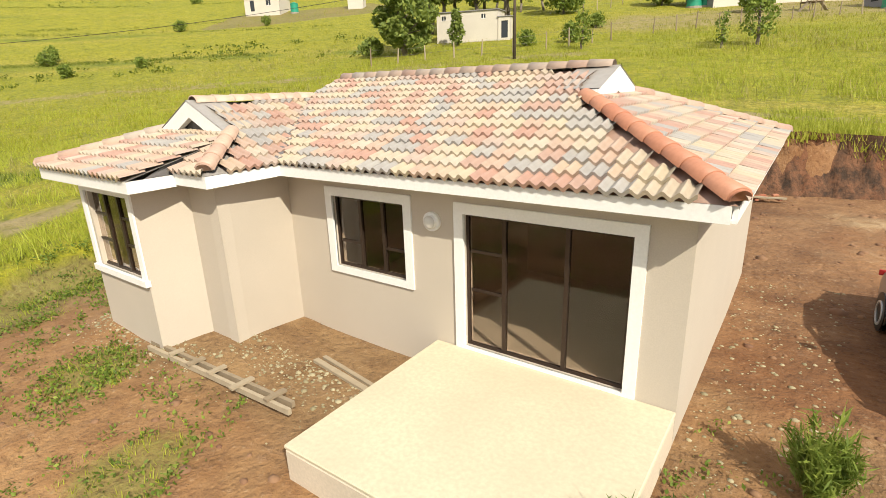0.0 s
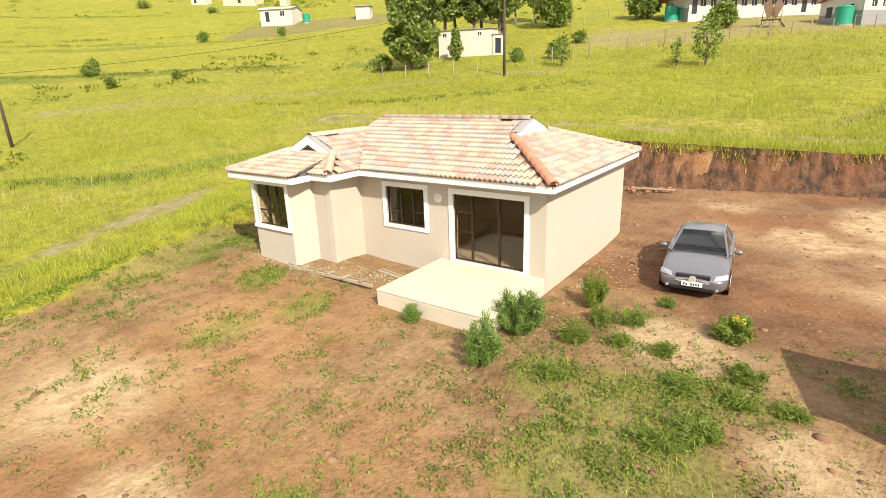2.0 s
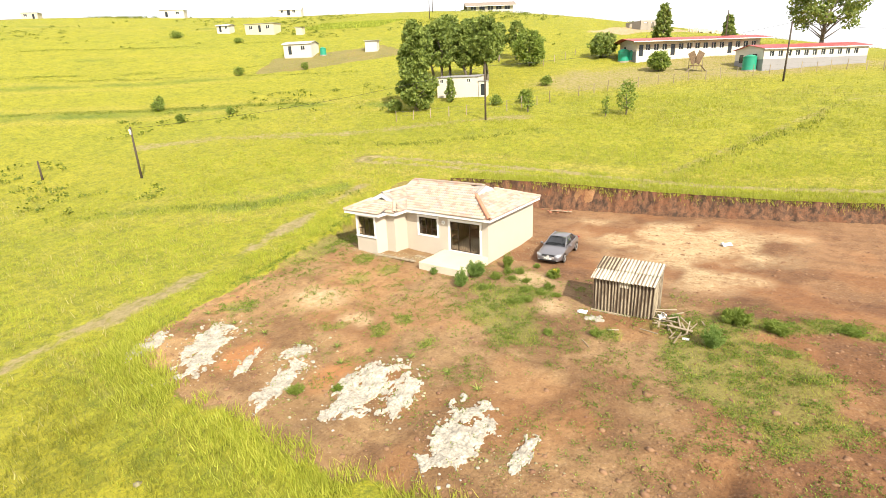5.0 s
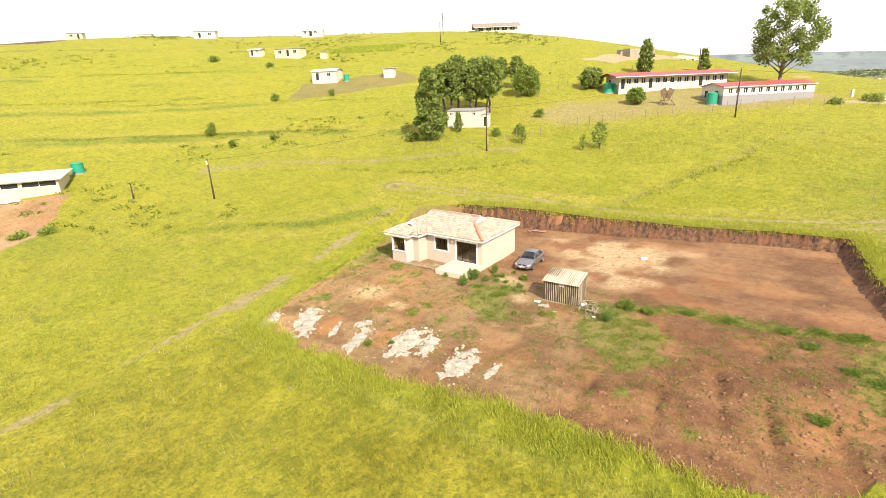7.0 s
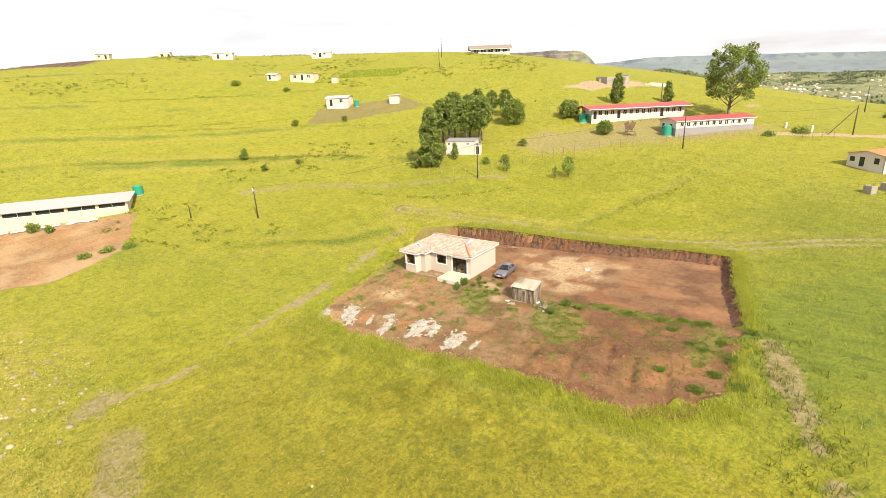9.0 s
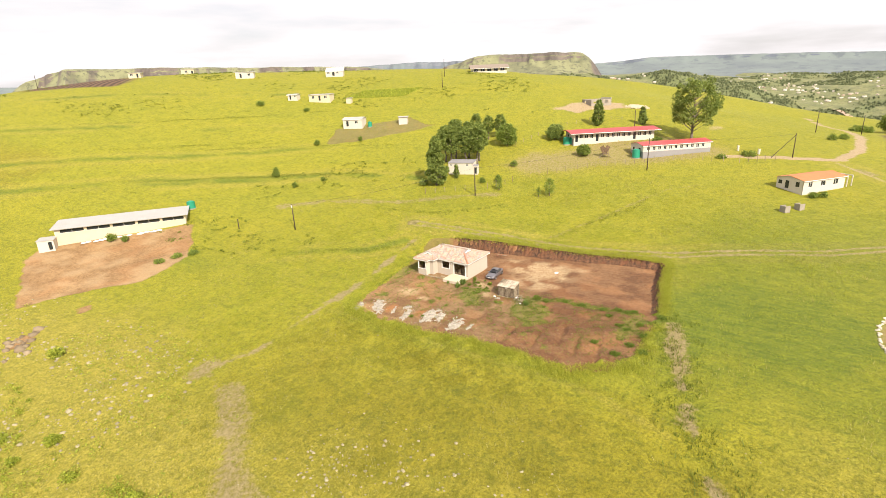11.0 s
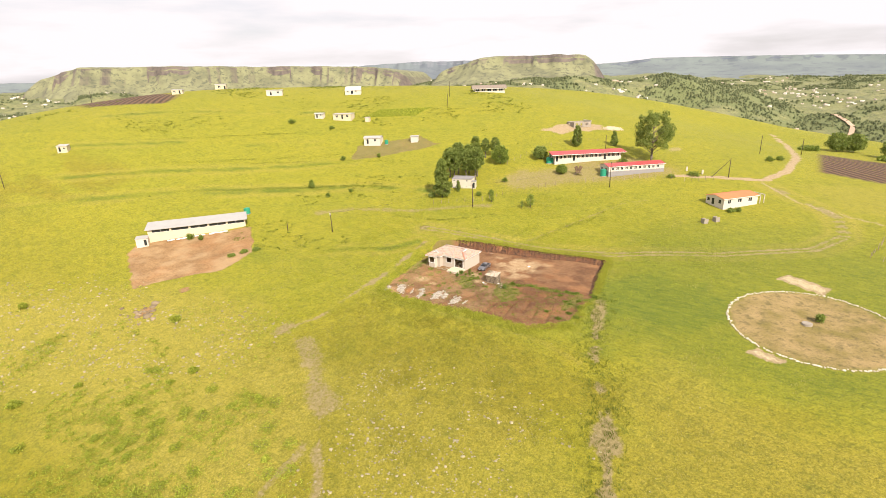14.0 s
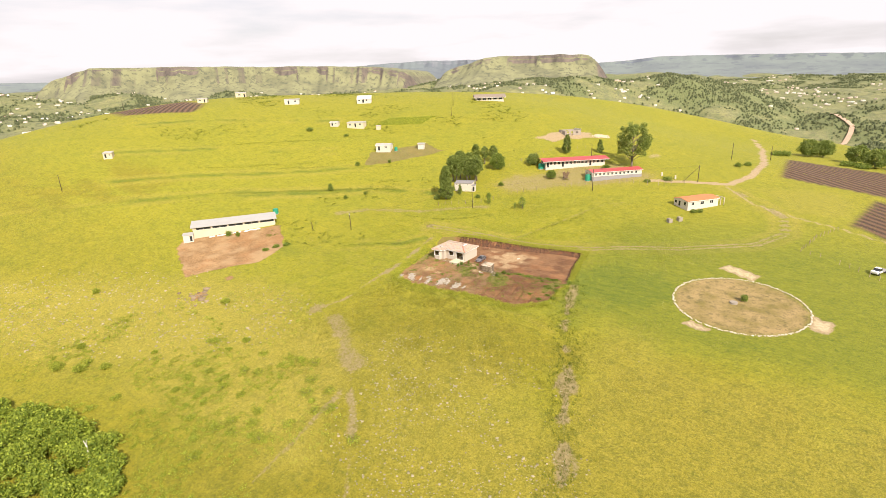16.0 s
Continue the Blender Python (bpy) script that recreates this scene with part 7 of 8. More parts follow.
# thicket low on the slope, with a bleached dead trunk
for x, y, h, s in ((-50, -94, 4.2, 9), (-42, -92, 4.5, 10), (-34, -91, 4.6, 10), (-26, -90, 4.2, 9), (-18.5, -90.5, 3.6, 7), (-13.5, -92.5, 3.0, 6), (-46, -100, 5.0, 11), (-36.5, -99, 5.0, 10), (-27, -98, 4.6, 9),
                   (-19, -97, 4.2, 8), (-51, -107, 5.5, 11), (-39, -107, 5.2, 11), (-28, -106, 5.0, 10), (-18, -104, 4.5, 8), (-60, -98, 4.0, 8)):
    tree("thicket_tree", "bushy bright green tree in the thicket on the slope", spot(x, y), h, s, "round", 5200, 0.36, "slope thicket", "thicket")
for k in range(46):
    x, y = -18 + rng.normal() * 17, -66 + rng.normal() * 9
    tree("shrub", "scrubby green shrub on the stony slope", spot(x, y), rng.uniform(0.35, 0.7), rng.uniform(1.6, 4.4), "loose", 420, 0.18, "slope scrub", "scrub", "bush")
for x, y, h, s in ((-60, -80, 1.6, 4), (-55, -76, 1.2, 3), (-66, -83, 1.8, 4), (-70, -76, 1.2, 3), (-52.8, -43.5, 1.4, 3.2), (-95, -62, 1.2, 3), (-9.0, -51, 1.4, 2.0), (-30, -52, 1.0, 2.4)):
    tree("shrub", "scrubby green shrub on the stony slope", spot(x, y), h, s, "loose", 900, 0.2, "slope scrub", "scrub", "bush")
bm = bmesh.new()
for a, b, r, q in (((0, 0, -0.5), (0.3, 0.2, 2.6), 0.28, 0.22), ((0.3, 0.2, 2.6), (-0.5, 0.5, 4.6), 0.22, 0.14), ((-0.5, 0.5, 4.6), (-0.2, 0.2, 6.0), 0.14, 0.05), ((0.3, 0.2, 2.6), (1.1, 0.4, 3.6), 0.12, 0.04), ((-0.5, 0.5, 4.6), (-1.2, 0.9, 5.4), 0.08, 0.03)):
    tube(bm, a, b, r, q, 8)
o = tagged(part("dead_tree", bm, M["dead"]), "bleached dead tree trunk among the thicket", "dead tree")
o.matrix_world = spot(-24.0, -91.5)

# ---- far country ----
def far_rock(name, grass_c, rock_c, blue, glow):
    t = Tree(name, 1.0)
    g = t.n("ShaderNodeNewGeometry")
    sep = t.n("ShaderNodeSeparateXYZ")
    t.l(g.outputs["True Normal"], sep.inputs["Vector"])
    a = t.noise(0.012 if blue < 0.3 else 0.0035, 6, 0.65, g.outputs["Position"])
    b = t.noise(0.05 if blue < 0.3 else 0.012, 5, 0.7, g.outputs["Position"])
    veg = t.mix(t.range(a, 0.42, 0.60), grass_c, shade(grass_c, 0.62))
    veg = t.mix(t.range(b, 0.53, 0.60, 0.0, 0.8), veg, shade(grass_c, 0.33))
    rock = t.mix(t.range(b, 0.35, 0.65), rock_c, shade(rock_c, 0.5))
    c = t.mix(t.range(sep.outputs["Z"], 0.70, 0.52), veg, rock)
    # distance haze mixed into the surface colour, by the share blue
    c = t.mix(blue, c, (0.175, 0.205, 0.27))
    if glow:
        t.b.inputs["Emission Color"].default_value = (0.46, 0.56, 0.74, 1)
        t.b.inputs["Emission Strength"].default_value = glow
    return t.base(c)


# the blue share sets how much haze each range carries in its colour
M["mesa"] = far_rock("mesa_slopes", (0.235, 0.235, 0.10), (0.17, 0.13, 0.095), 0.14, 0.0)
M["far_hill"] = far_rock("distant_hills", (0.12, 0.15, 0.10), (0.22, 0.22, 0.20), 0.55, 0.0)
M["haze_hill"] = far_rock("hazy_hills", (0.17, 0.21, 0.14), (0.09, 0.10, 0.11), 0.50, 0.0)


def mesa(name, rim, depth, talus, cliff, mat, label, seed, n=260, rough=45.0, ends=0.10):
    """A flat-topped hill. rim: its front edge as (x, y, z) from left to right; behind it the top runs back for depth, before it a talus falls away."""
    rim = np.array(rim, float)
    s = np.concatenate([[0], np.cumsum(np.hypot(*np.diff(rim[:, :2], axis=0).T))])
    q = np.linspace(0, s[-1], n)
    P = np.stack([np.interp(q, s, rim[:, i]) for i in range(3)], 1)
    T = np.gradient(P[:, :2], axis=0)
    T /= np.linalg.norm(T, axis=1, keepdims=True)
    win = n // 4
    T = np.stack([np.convolve(np.pad(T[:, i], win, mode="edge"), np.ones(2 * win + 1) / (2 * win + 1), "valid") for i in range(2)], 1)
    T /= np.linalg.norm(T, axis=1, keepdims=True)
    out = np.stack([T[:, 1], -T[:, 0]], 1)
    ridged = np.abs(fbm(q / 190, q * 0 + seed, seed, 4) - 0.5) * 2
    gully = rough * (1.2 - 5.0 * ridged) * 0.8 + rough * 0.8 * (fbm(q / 45, q * 0 + seed, seed + 1, 3) - 0.5)
    f = q / s[-1]
    end = np.minimum(sstep(0, ends, f), sstep(1, 1 - ends, f))
    bold = sstep(0.47, 0.66, fbm(q / 75, q * 0 + 3.3, seed + 5, 4))
    prof = [(-depth, 0.0, 0, 0), (-depth * 0.5, 0.0, 0, 0), (-60, 0, 0, 0), (-14, 0, 0, 0), (0, 1.5, 3, 0), (5, cliff * 0.45, 6, 1), (9, cliff * 0.55, 10, 1), (14, cliff, 14, 1), (24, cliff + 5, 22, 1), (40, cliff + 14, 34, 1)]
    prof += [(40 + (talus - 40) * k / 11, cliff + 14 + 100 * (1 - (1 - k / 11) ** 1.6), cliff + 14 + 100 * (1 - (1 - k / 11) ** 1.6), 1) for k in range(1, 12)]
    prof += [(talus * 1.6, cliff + 200, cliff + 200, 1)]
    rows = []
    for off, drop, soft_drop, front in prof:
        fr = min(1.0, off / talus) if front else 0.0
        spur = (0.0 if rough < 20 else 1.0) * fr * 3.3 * rough * (np.abs(fbm(q / 130, q * 0 + off / 500, seed + 3, 3) - 0.5) * 2 - 0.25) + (0.0 if rough < 20 else 1.0) * fr * 40 * (fbm(q / 35, q * 0 + off / 120, seed + 4, 3) - 0.5)
        o = off + gully * (1.0 - 0.5 * fr if off > -20 else 0.3) - spur
        z = P[:, 2] - (drop * bold + soft_drop * (1 - bold)) - (1 - end) * 70 + 5 * (fbm(q / 40, q * 0 + off / 60, seed + 7, 3) - 0.5) - spur * 0.22
        rows.append(np.stack([P[:, 0] + out[:, 0] * o, P[:, 1] + out[:, 1] * o, z], 1))
    V = np.array(rows).reshape(-1, 3)
    i = np.arange(len(rows) * n).reshape(len(rows), n)
    F = np.stack([i[:-1, :-1], i[1:, :-1], i[1:, 1:], i[:-1, 1:]], -1).reshape(-1, 4)
    return tagged(mesh_np(name, V, F, mat), label, "backdrop", kind="structure")


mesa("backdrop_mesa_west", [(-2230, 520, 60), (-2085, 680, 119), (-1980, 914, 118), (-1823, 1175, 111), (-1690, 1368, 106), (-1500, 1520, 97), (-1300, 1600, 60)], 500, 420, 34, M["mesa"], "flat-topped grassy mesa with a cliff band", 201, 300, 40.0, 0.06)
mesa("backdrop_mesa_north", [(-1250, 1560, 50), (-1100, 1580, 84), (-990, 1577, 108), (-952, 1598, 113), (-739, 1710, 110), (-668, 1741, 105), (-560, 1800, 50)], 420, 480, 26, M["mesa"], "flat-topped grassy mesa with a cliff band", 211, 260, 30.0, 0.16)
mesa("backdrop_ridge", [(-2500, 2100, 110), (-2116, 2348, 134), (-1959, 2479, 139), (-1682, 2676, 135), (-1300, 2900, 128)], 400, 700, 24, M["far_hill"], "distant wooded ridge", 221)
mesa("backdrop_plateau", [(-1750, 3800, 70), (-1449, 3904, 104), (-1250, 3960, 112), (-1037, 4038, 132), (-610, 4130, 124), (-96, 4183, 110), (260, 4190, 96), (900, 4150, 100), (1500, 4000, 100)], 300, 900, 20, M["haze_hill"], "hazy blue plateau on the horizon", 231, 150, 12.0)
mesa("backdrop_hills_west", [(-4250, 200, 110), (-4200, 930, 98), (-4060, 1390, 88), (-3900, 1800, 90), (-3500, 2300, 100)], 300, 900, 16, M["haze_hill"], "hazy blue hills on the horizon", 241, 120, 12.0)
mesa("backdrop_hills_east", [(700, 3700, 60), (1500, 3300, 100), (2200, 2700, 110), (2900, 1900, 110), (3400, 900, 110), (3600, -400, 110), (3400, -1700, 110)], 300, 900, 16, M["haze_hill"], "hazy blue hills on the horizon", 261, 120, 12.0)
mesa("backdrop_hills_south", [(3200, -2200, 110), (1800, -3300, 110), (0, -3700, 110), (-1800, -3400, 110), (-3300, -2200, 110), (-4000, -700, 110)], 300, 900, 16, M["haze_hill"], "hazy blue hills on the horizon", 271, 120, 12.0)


def far_sector(n, r0, r1, a0=-50, a1=50):
    """Places spread over the country ahead."""
    a = np.radians(rng.uniform(a0, a1, n))
    r = np.sqrt(rng.uniform(r0 * r0, r1 * r1, n))
    cx, cy = -60.0, 70.0
    return cx + r * (RIGHT[0] * np.sin(a) + AHEAD[0] * np.cos(a)), cy + r * (RIGHT[1] * np.sin(a) + AHEAD[1] * np.cos(a))


# woods of the valley
x, y = far_sector(260000, 420, 3000)
keep = fbm(x / 90, y / 90, 61, 4) + 0.35 * (fbm(x / 26, y / 26, 62, 3) - 0.5) + 0.05 * rng.normal(size=len(x)) > 0.56
x, y = x[keep][:42000], y[keep][:42000]
z = land(x, y)
n = len(x)
R = rng.uniform(1.2, 3.0, n) * (1 + 0.35 * (np.hypot(x, y) > 1200))
shape = np.array([(math.cos(a) * r, math.sin(a) * r, h) for r, h, k in ((0.9, 0.0, 6), (0.85, 1.0, 6)) for a in [2 * math.pi * i / k + h for i in range(k)]] + [(0, 0, 1.7)])
faces = []
for i in range(6):
    a, b = i, (i + 1) % 6
    faces += [(a, b, b + 6), (a, b + 6, a + 6), (6 + i, 6 + b, 12)]
faces = np.array(faces)
jit = rng.uniform(0.7, 1.3, (n, len(shape), 1))
V = (shape[None] * jit * R[:, None, None]) + np.stack([x, y, z - 0.5], 1)[:, None, :]
F = (faces[None] + (np.arange(n) * len(shape))[:, None, None]).reshape(-1, 3)
# leaf colours lightened for distance haze
M["woods"] = foliage("valley_woods", (0.105, 0.13, 0.065), (0.20, 0.22, 0.105), 0.95)
tagged(mesh_np("valley_woods", V.reshape(-1, 3), F, M["woods"]), "scattered dark woods over the valley", "woods", kind="stuff")

# far homesteads
x, y = far_sector(4200, 420, 2800)
keep = (fbm(x / 160, y / 160, 83, 3) > 0.5) & (fbm(x / 90, y / 90, 61, 4) < 0.56)
x, y = x[keep][:1000], y[keep][:1000]
z = land(x, y)
cube = np.array([(-1, -1, -0.3), (1, -1, -0.3), (1, 1, -0.3), (-1, 1, -0.3), (-1, -1, 1), (1, -1, 1), (1, 1, 1), (-1, 1, 1), (-1.1, 0, 1.5), (1.1, 0, 1.5)])
cf = np.array([(0, 1, 5, 4), (1, 2, 6, 5), (2, 3, 7, 6), (3, 0, 4, 7), (4, 5, 9, 8), (6, 7, 8, 9)])
size = np.stack([rng.uniform(2.5, 6, len(x)), rng.uniform(2.2, 3.6, len(x)), rng.uniform(2.0, 3.0, len(x))], 1)
rot = rng.uniform(0, 3.1, len(x))
V = cube[None] * size[:, None, :]
V = np.stack([V[..., 0] * np.cos(rot)[:, None] - V[..., 1] * np.sin(rot)[:, None], V[..., 0] * np.sin(rot)[:, None] + V[..., 1] * np.cos(rot)[:, None], V[..., 2]], -1) + np.stack([x, y, z], 1)[:, None, :]
F = (cf[None] + (np.arange(len(x)) * 10)[:, None, None]).reshape(-1, 4)
M["far_wall"] = per_piece("far_homestead_walls", [(0.0, (0.62, 0.55, 0.46)), (0.5, (0.72, 0.68, 0.62)), (1.0, (0.50, 0.36, 0.27))], 0.9, island=True, bump=0)
tagged(mesh_np("far_homesteads", V.reshape(-1, 3), F, M["far_wall"]), "tiny pale homesteads scattered over the valley", "houses", kind="stuff")

# bare road cut in the far valley
def ribbon(name, pts, w, mat, label, lift=0.6):
    pts = np.array(pts, float)
    s = np.concatenate([[0], np.cumsum(np.hypot(*np.diff(pts, axis=0).T))])
    q = np.linspace(0, s[-1], 60)
    P = np.stack([np.interp(q, s, pts[:, i]) for i in range(2)], 1)
    P += 6 * np.stack([fbm(q / 60, q * 0, 5) - 0.5, fbm(q / 60, q * 0 + 7, 6) - 0.5], 1)
    T = np.gradient(P, axis=0)
    T /= np.linalg.norm(T, axis=1, keepdims=True)
    N_ = np.stack([-T[:, 1], T[:, 0]], 1)
    A_, B_ = P + N_ * w / 2, P - N_ * w / 2
    za = np.maximum(land(A_[:, 0], A_[:, 1]), land(B_[:, 0], B_[:, 1])) + lift
    V = np.concatenate([np.column_stack([A_, za]), np.column_stack([B_, za])])
    i = np.arange(59)
    F = np.stack([i, i + 1, i + 61, i + 60], 1)
    return tagged(mesh_np(name, V, F, mat), label, "road", kind="structure")


M["far_road"] = plain("far_dirt_road", (0.52, 0.36, 0.26), 0.95, grain=0.2, blot=0.02)
ribbon("road_far", [(-45, 1180), (-10, 1290), (30, 1350), (75, 1390), (100, 1480), (112, 1600), (60, 1720)], 11, M["far_road"], "pale dirt road cut into the far hillside", 3.0)
ribbon("road_valley", [(-420, 900), (-250, 1020), (-120, 1120), (-45, 1180)], 6, M["far_road"], "pale dirt road through the far valley", 3.0)

# ---- cut bank behind the yard ----
def bank_strip(pts, n, label):
    """A crumbling earth face along the cut."""
    pts = np.array(pts, float)
    s = np.concatenate([[0], np.cumsum(np.hypot(*np.diff(pts, axis=0).T))])
    q = np.linspace(0, s[-1], n)
    P = np.stack([np.interp(q, s, pts[:, i]) for i in range(2)], 1)
    T = np.gradient(P, axis=0)
    T /= np.linalg.norm(T, axis=1, keepdims=True)
    inn = np.stack([T[:, 1], -T[:, 0]], 1)
    rows = []
    top_p, low_p = P - inn * 0.9, P + inn * 0.9
    zt = land(top_p[:, 0], top_p[:, 1]) + 0.05
    zb = land(low_p[:, 0], low_p[:, 1]) - 0.05
    K_ = 12
    for k in range(K_):
        f = k / (K_ - 1)
        o = -0.30 + 1.15 * f ** 1.6 + 0.45 * (fbm(q / 0.55, q * 0 + f * 1.2, 301, 3) - 0.5) + 0.2 * (fbm(q / 0.18, q * 0 + f * 5, 305, 2) - 0.5)
        z = zt * (1 - f) + zb * f + 0.08 * (fbm(q / 0.5, q * 0 + f * 6, 309, 2) - 0.5) + (0.04 if k == 0 else 0)
        rows.append(np.column_stack([P + inn * o[:, None], z]))
    V = np.array(rows).reshape(-1, 3)
    i = np.arange(K_ * n).reshape(K_, n)
    F = np.stack([i[:-1, :-1], i[1:, :-1], i[1:, 1:], i[:-1, 1:]], -1).reshape(-1, 4)
    return tagged(mesh_np("bank", V, F, M["cut"], None, True), label, "earth bank", kind="structure")


t = Tree("cut_red_earth", 0.97)
mp = t.n("ShaderNodeMapping")
mp.inputs["Scale"].default_value = (3.0, 3.0, 0.6)
t.l(t.coord(), mp.inputs["Vector"])
rut, blotch, fleck = t.noise(1.0, 5, 0.65, mp.outputs["Vector"]), t.noise(0.7, 4), t.noise(9, 4, 0.7)
c = t.mix(t.range(rut, 0.38, 0.60), (0.045, 0.026, 0.016), (0.17, 0.080, 0.042))
c = t.mix(t.range(blotch, 0.50, 0.62, 0.0, 0.75), c, (0.17, 0.070, 0.032))
c = t.mix(t.range(fleck, 0.48, 0.34, 0.0, 0.7), c, (0.04, 0.026, 0.016))
t.bump(t.math("ADD", rut, t.math("MULTIPLY", fleck, 0.5)), 1.0, 0.12)
M["cut"] = t.base(c)
bank_strip([(-15, 20.4), (-13, 21), (-6, 22.7), (4, 24.0), (12, 25.2), (20, 26.4), (26.2, 26.3), (27.8, 17), (29.4, 11), (30, 8)], 620, "crumbling cut bank of red earth behind the yard")

# ---- grass, weeds, stones ----
M["bank_grass"] = foliage("bank_grass", (0.27, 0.31, 0.02), (0.52, 0.51, 0.08))
M["rank"] = foliage("rank_grass", (0.10, 0.14, 0.010), (0.21, 0.235, 0.025))


def tufts(name, x, y, h, blades, mat, label, spread=0.10, width=0.05, lean=0.35):
    """Tufts of blades as one mesh."""
    n = len(x)
    z = land(x, y)
    x, y, z, h = (np.repeat(v, blades) for v in (x, y, z, h))
    m = n * blades
    bx, by = x + rng.normal(0, spread, m), y + rng.normal(0, spread, m)
    a = rng.uniform(0, 6.283, m)
    wd = width * rng.uniform(0.6, 1.4, m)
    hh = h * rng.uniform(0.6, 1.25, m)
    lx, ly = rng.normal(0, lean, m) * hh - 0.12 * hh, rng.normal(0, lean, m) * hh
    p0 = np.stack([bx - wd * np.cos(a), by - wd * np.sin(a), z - 0.05], 1)
    p1 = np.stack([bx + wd * np.cos(a), by + wd * np.sin(a), z - 0.05], 1)
    p2 = np.stack([bx + lx, by + ly, z + hh], 1)
    V = np.stack([p0, p1, p2], 1).reshape(-1, 3)
    return tagged(mesh_np(name, V, np.arange(3 * m).reshape(m, 3), mat), label, "grass", kind="stuff")


def bare(x, y):
    """True where no long grass grows."""
    j = 1.6 * (fbm(x / 1.6, y / 1.6, 43, 3) - 0.5)
    b = inside(PAD, x, y) + 0.6 * j > -0.7
    b |= inside(YARD, x, y) > 0
    b |= near_line(GOAT_PATH, x, y) + j < 0.9
    b |= near_line(ROAD, x, y) < 2.6
    b |= near_line(BRANCH, x, y) < 1.6
    b |= np.hypot(x - RING[0], y - RING[1]) < RING[2] + 0.3
    b |= (np.abs(near_line(BACK_TRACK, x, y) - 0.8) < 0.35)
    return b


def field(n, r0, r1, cx=2.0, cy=6.0):
    a, r = rng.uniform(0, 6.283, n), np.sqrt(rng.uniform(r0 * r0, r1 * r1, n))
    x, y = cx + r * np.cos(a), cy + r * np.sin(a)
    k = ~bare(x, y)
    return x[k], y[k]


for n, r0, r1, b, w in ((80000, 11, 60, 8, 0.013), (60000, 40, 200, 4, 0.024)):
    a = rng.uniform(0, 6.283, n)
    r = r0 * np.exp(rng.uniform(0, 1, n) * math.log(r1 / r0))
    x, y = 2.0 + r * np.cos(a), 6.0 + r * np.sin(a)
    k = ~bare(x, y) & (fbm(x / 2.4, y / 2.4, 403, 3) + rng.normal(0, 0.08, n) > 0.40)
    # blades thinned where cloud shade is painted into the ground
    k &= (np.hypot((x - 56) * 0.9, y - 6) > 27 + 6 * rng.normal(size=n)) | (rng.uniform(0, 1, n) < 0.2)
    x, y, r = x[k], y[k], r[k]
    low = (x > -24 + 5 * rng.normal(size=len(x))) & (y < -13 + 2 * rng.normal(size=len(x)))
    for pick, mat in ((~low, M["grass"] if r1 < 100 else M["far_grass"]), (low, M["low_grass"])):
        tufts("long_grass", x[pick], y[pick], 0.25 * (0.35 + 1.2 * fbm(x[pick] / 6, y[pick] / 6, 401, 3)) * (1 + r[pick] / 260), b, mat,
              "long yellow-green grass over the hillside" if mat != M["low_grass"] else "olive green grass over the lower slope", 0.22 if r1 < 100 else 0.35, w, 0.45)
# bright rank growth along the foot of the fill
foot_pts = np.array([(-16, -9), (-14.5, -11.4), (-9, -12.2), (-1, -12.2), (8, -11.2), (14, -11), (24, -12), (31.5, -6.5), (31.5, 4)])
ss = np.concatenate([[0], np.cumsum(np.hypot(*np.diff(foot_pts, axis=0).T))])
u = rng.uniform(0, ss[-1], 3600)
x = np.interp(u, ss, foot_pts[:, 0]) + rng.normal(0, 0.7, len(u))
y = np.interp(u, ss, foot_pts[:, 1]) + rng.normal(0, 0.75, len(u))
k = (inside(PAD, x, y) < 0.2) & (fbm(x / 2.0, y / 2.0, 413, 3) > 0.36)
tufts("verge_grass", x[k], y[k], 0.30 + 0.25 * fbm(x[k] / 2.5, y[k] / 2.5, 415, 2), 7, M["bank_grass"], "rank bright grass along the foot of the earth fill", 0.18, 0.02, 0.4)
# rank dark grass along the old contour terraces
TERRACES = [[(-185, 14), (-142, 61), (-117, 86)], [(-159, 6), (-131, 33.5), (-108, 56), (-97, 66)], [(-132, -3), (-112, 14), (-91, 31.5), (-72, 43), (-49, 50)],
            [(-52, -2.6), (-40, 4.2), (-27, 10.1), (-21, 14.7)], [(2.6, 29.5), (5.5, 35.5), (9, 43), (12.5, 50), (17.3, 65)], [(-45, 27.7), (-28, 30.6), (-13, 42)],
            [(-136, 26), (-99, 54.5), (-65, 72)], [(-109, 17), (-85.5, 35), (-58, 50)]]
for line_ in TERRACES:
    pts = np.array(line_, float)
    ss = np.concatenate([[0], np.cumsum(np.hypot(*np.diff(pts, axis=0).T))])
    u = ss[-1] * rng.beta(1.4, 1.4, int(ss[-1] * 6))
    u = u[fbm(u / 9, u * 0 + ss[-1], 405, 3) + rng.normal(0, 0.08, len(u)) > 0.44]
    x = np.interp(u, ss, pts[:, 0]) + rng.normal(0, 0.5, len(u)) + 2.2 * (fbm(u / 12, u * 0, 407, 2) - 0.5)
    y = np.interp(u, ss, pts[:, 1]) + rng.normal(0, 0.5, len(u))
    tufts("terrace_grass", x, y, np.full(len(x), 0.26), 5, M["rank"], "rank dark green grass along an old contour terrace", 0.22, 0.04, 0.4)
# taller seeding grass along the top of the cut and the old terraces
t_ = rng.uniform(0, 1, 5500)
edge_pts = np.array([(-15, 21.2), (-6, 23.6), (4, 25.0), (12, 26.2), (20, 27.4), (27.2, 27.3), (28.9, 17), (30.4, 11), (31.2, 8)])
ss = np.concatenate([[0], np.cumsum(np.hypot(*np.diff(edge_pts, axis=0).T))])
x = np.interp(t_ * ss[-1], ss, edge_pts[:, 0]) + rng.normal(0, 0.5, len(t_)) ** 1
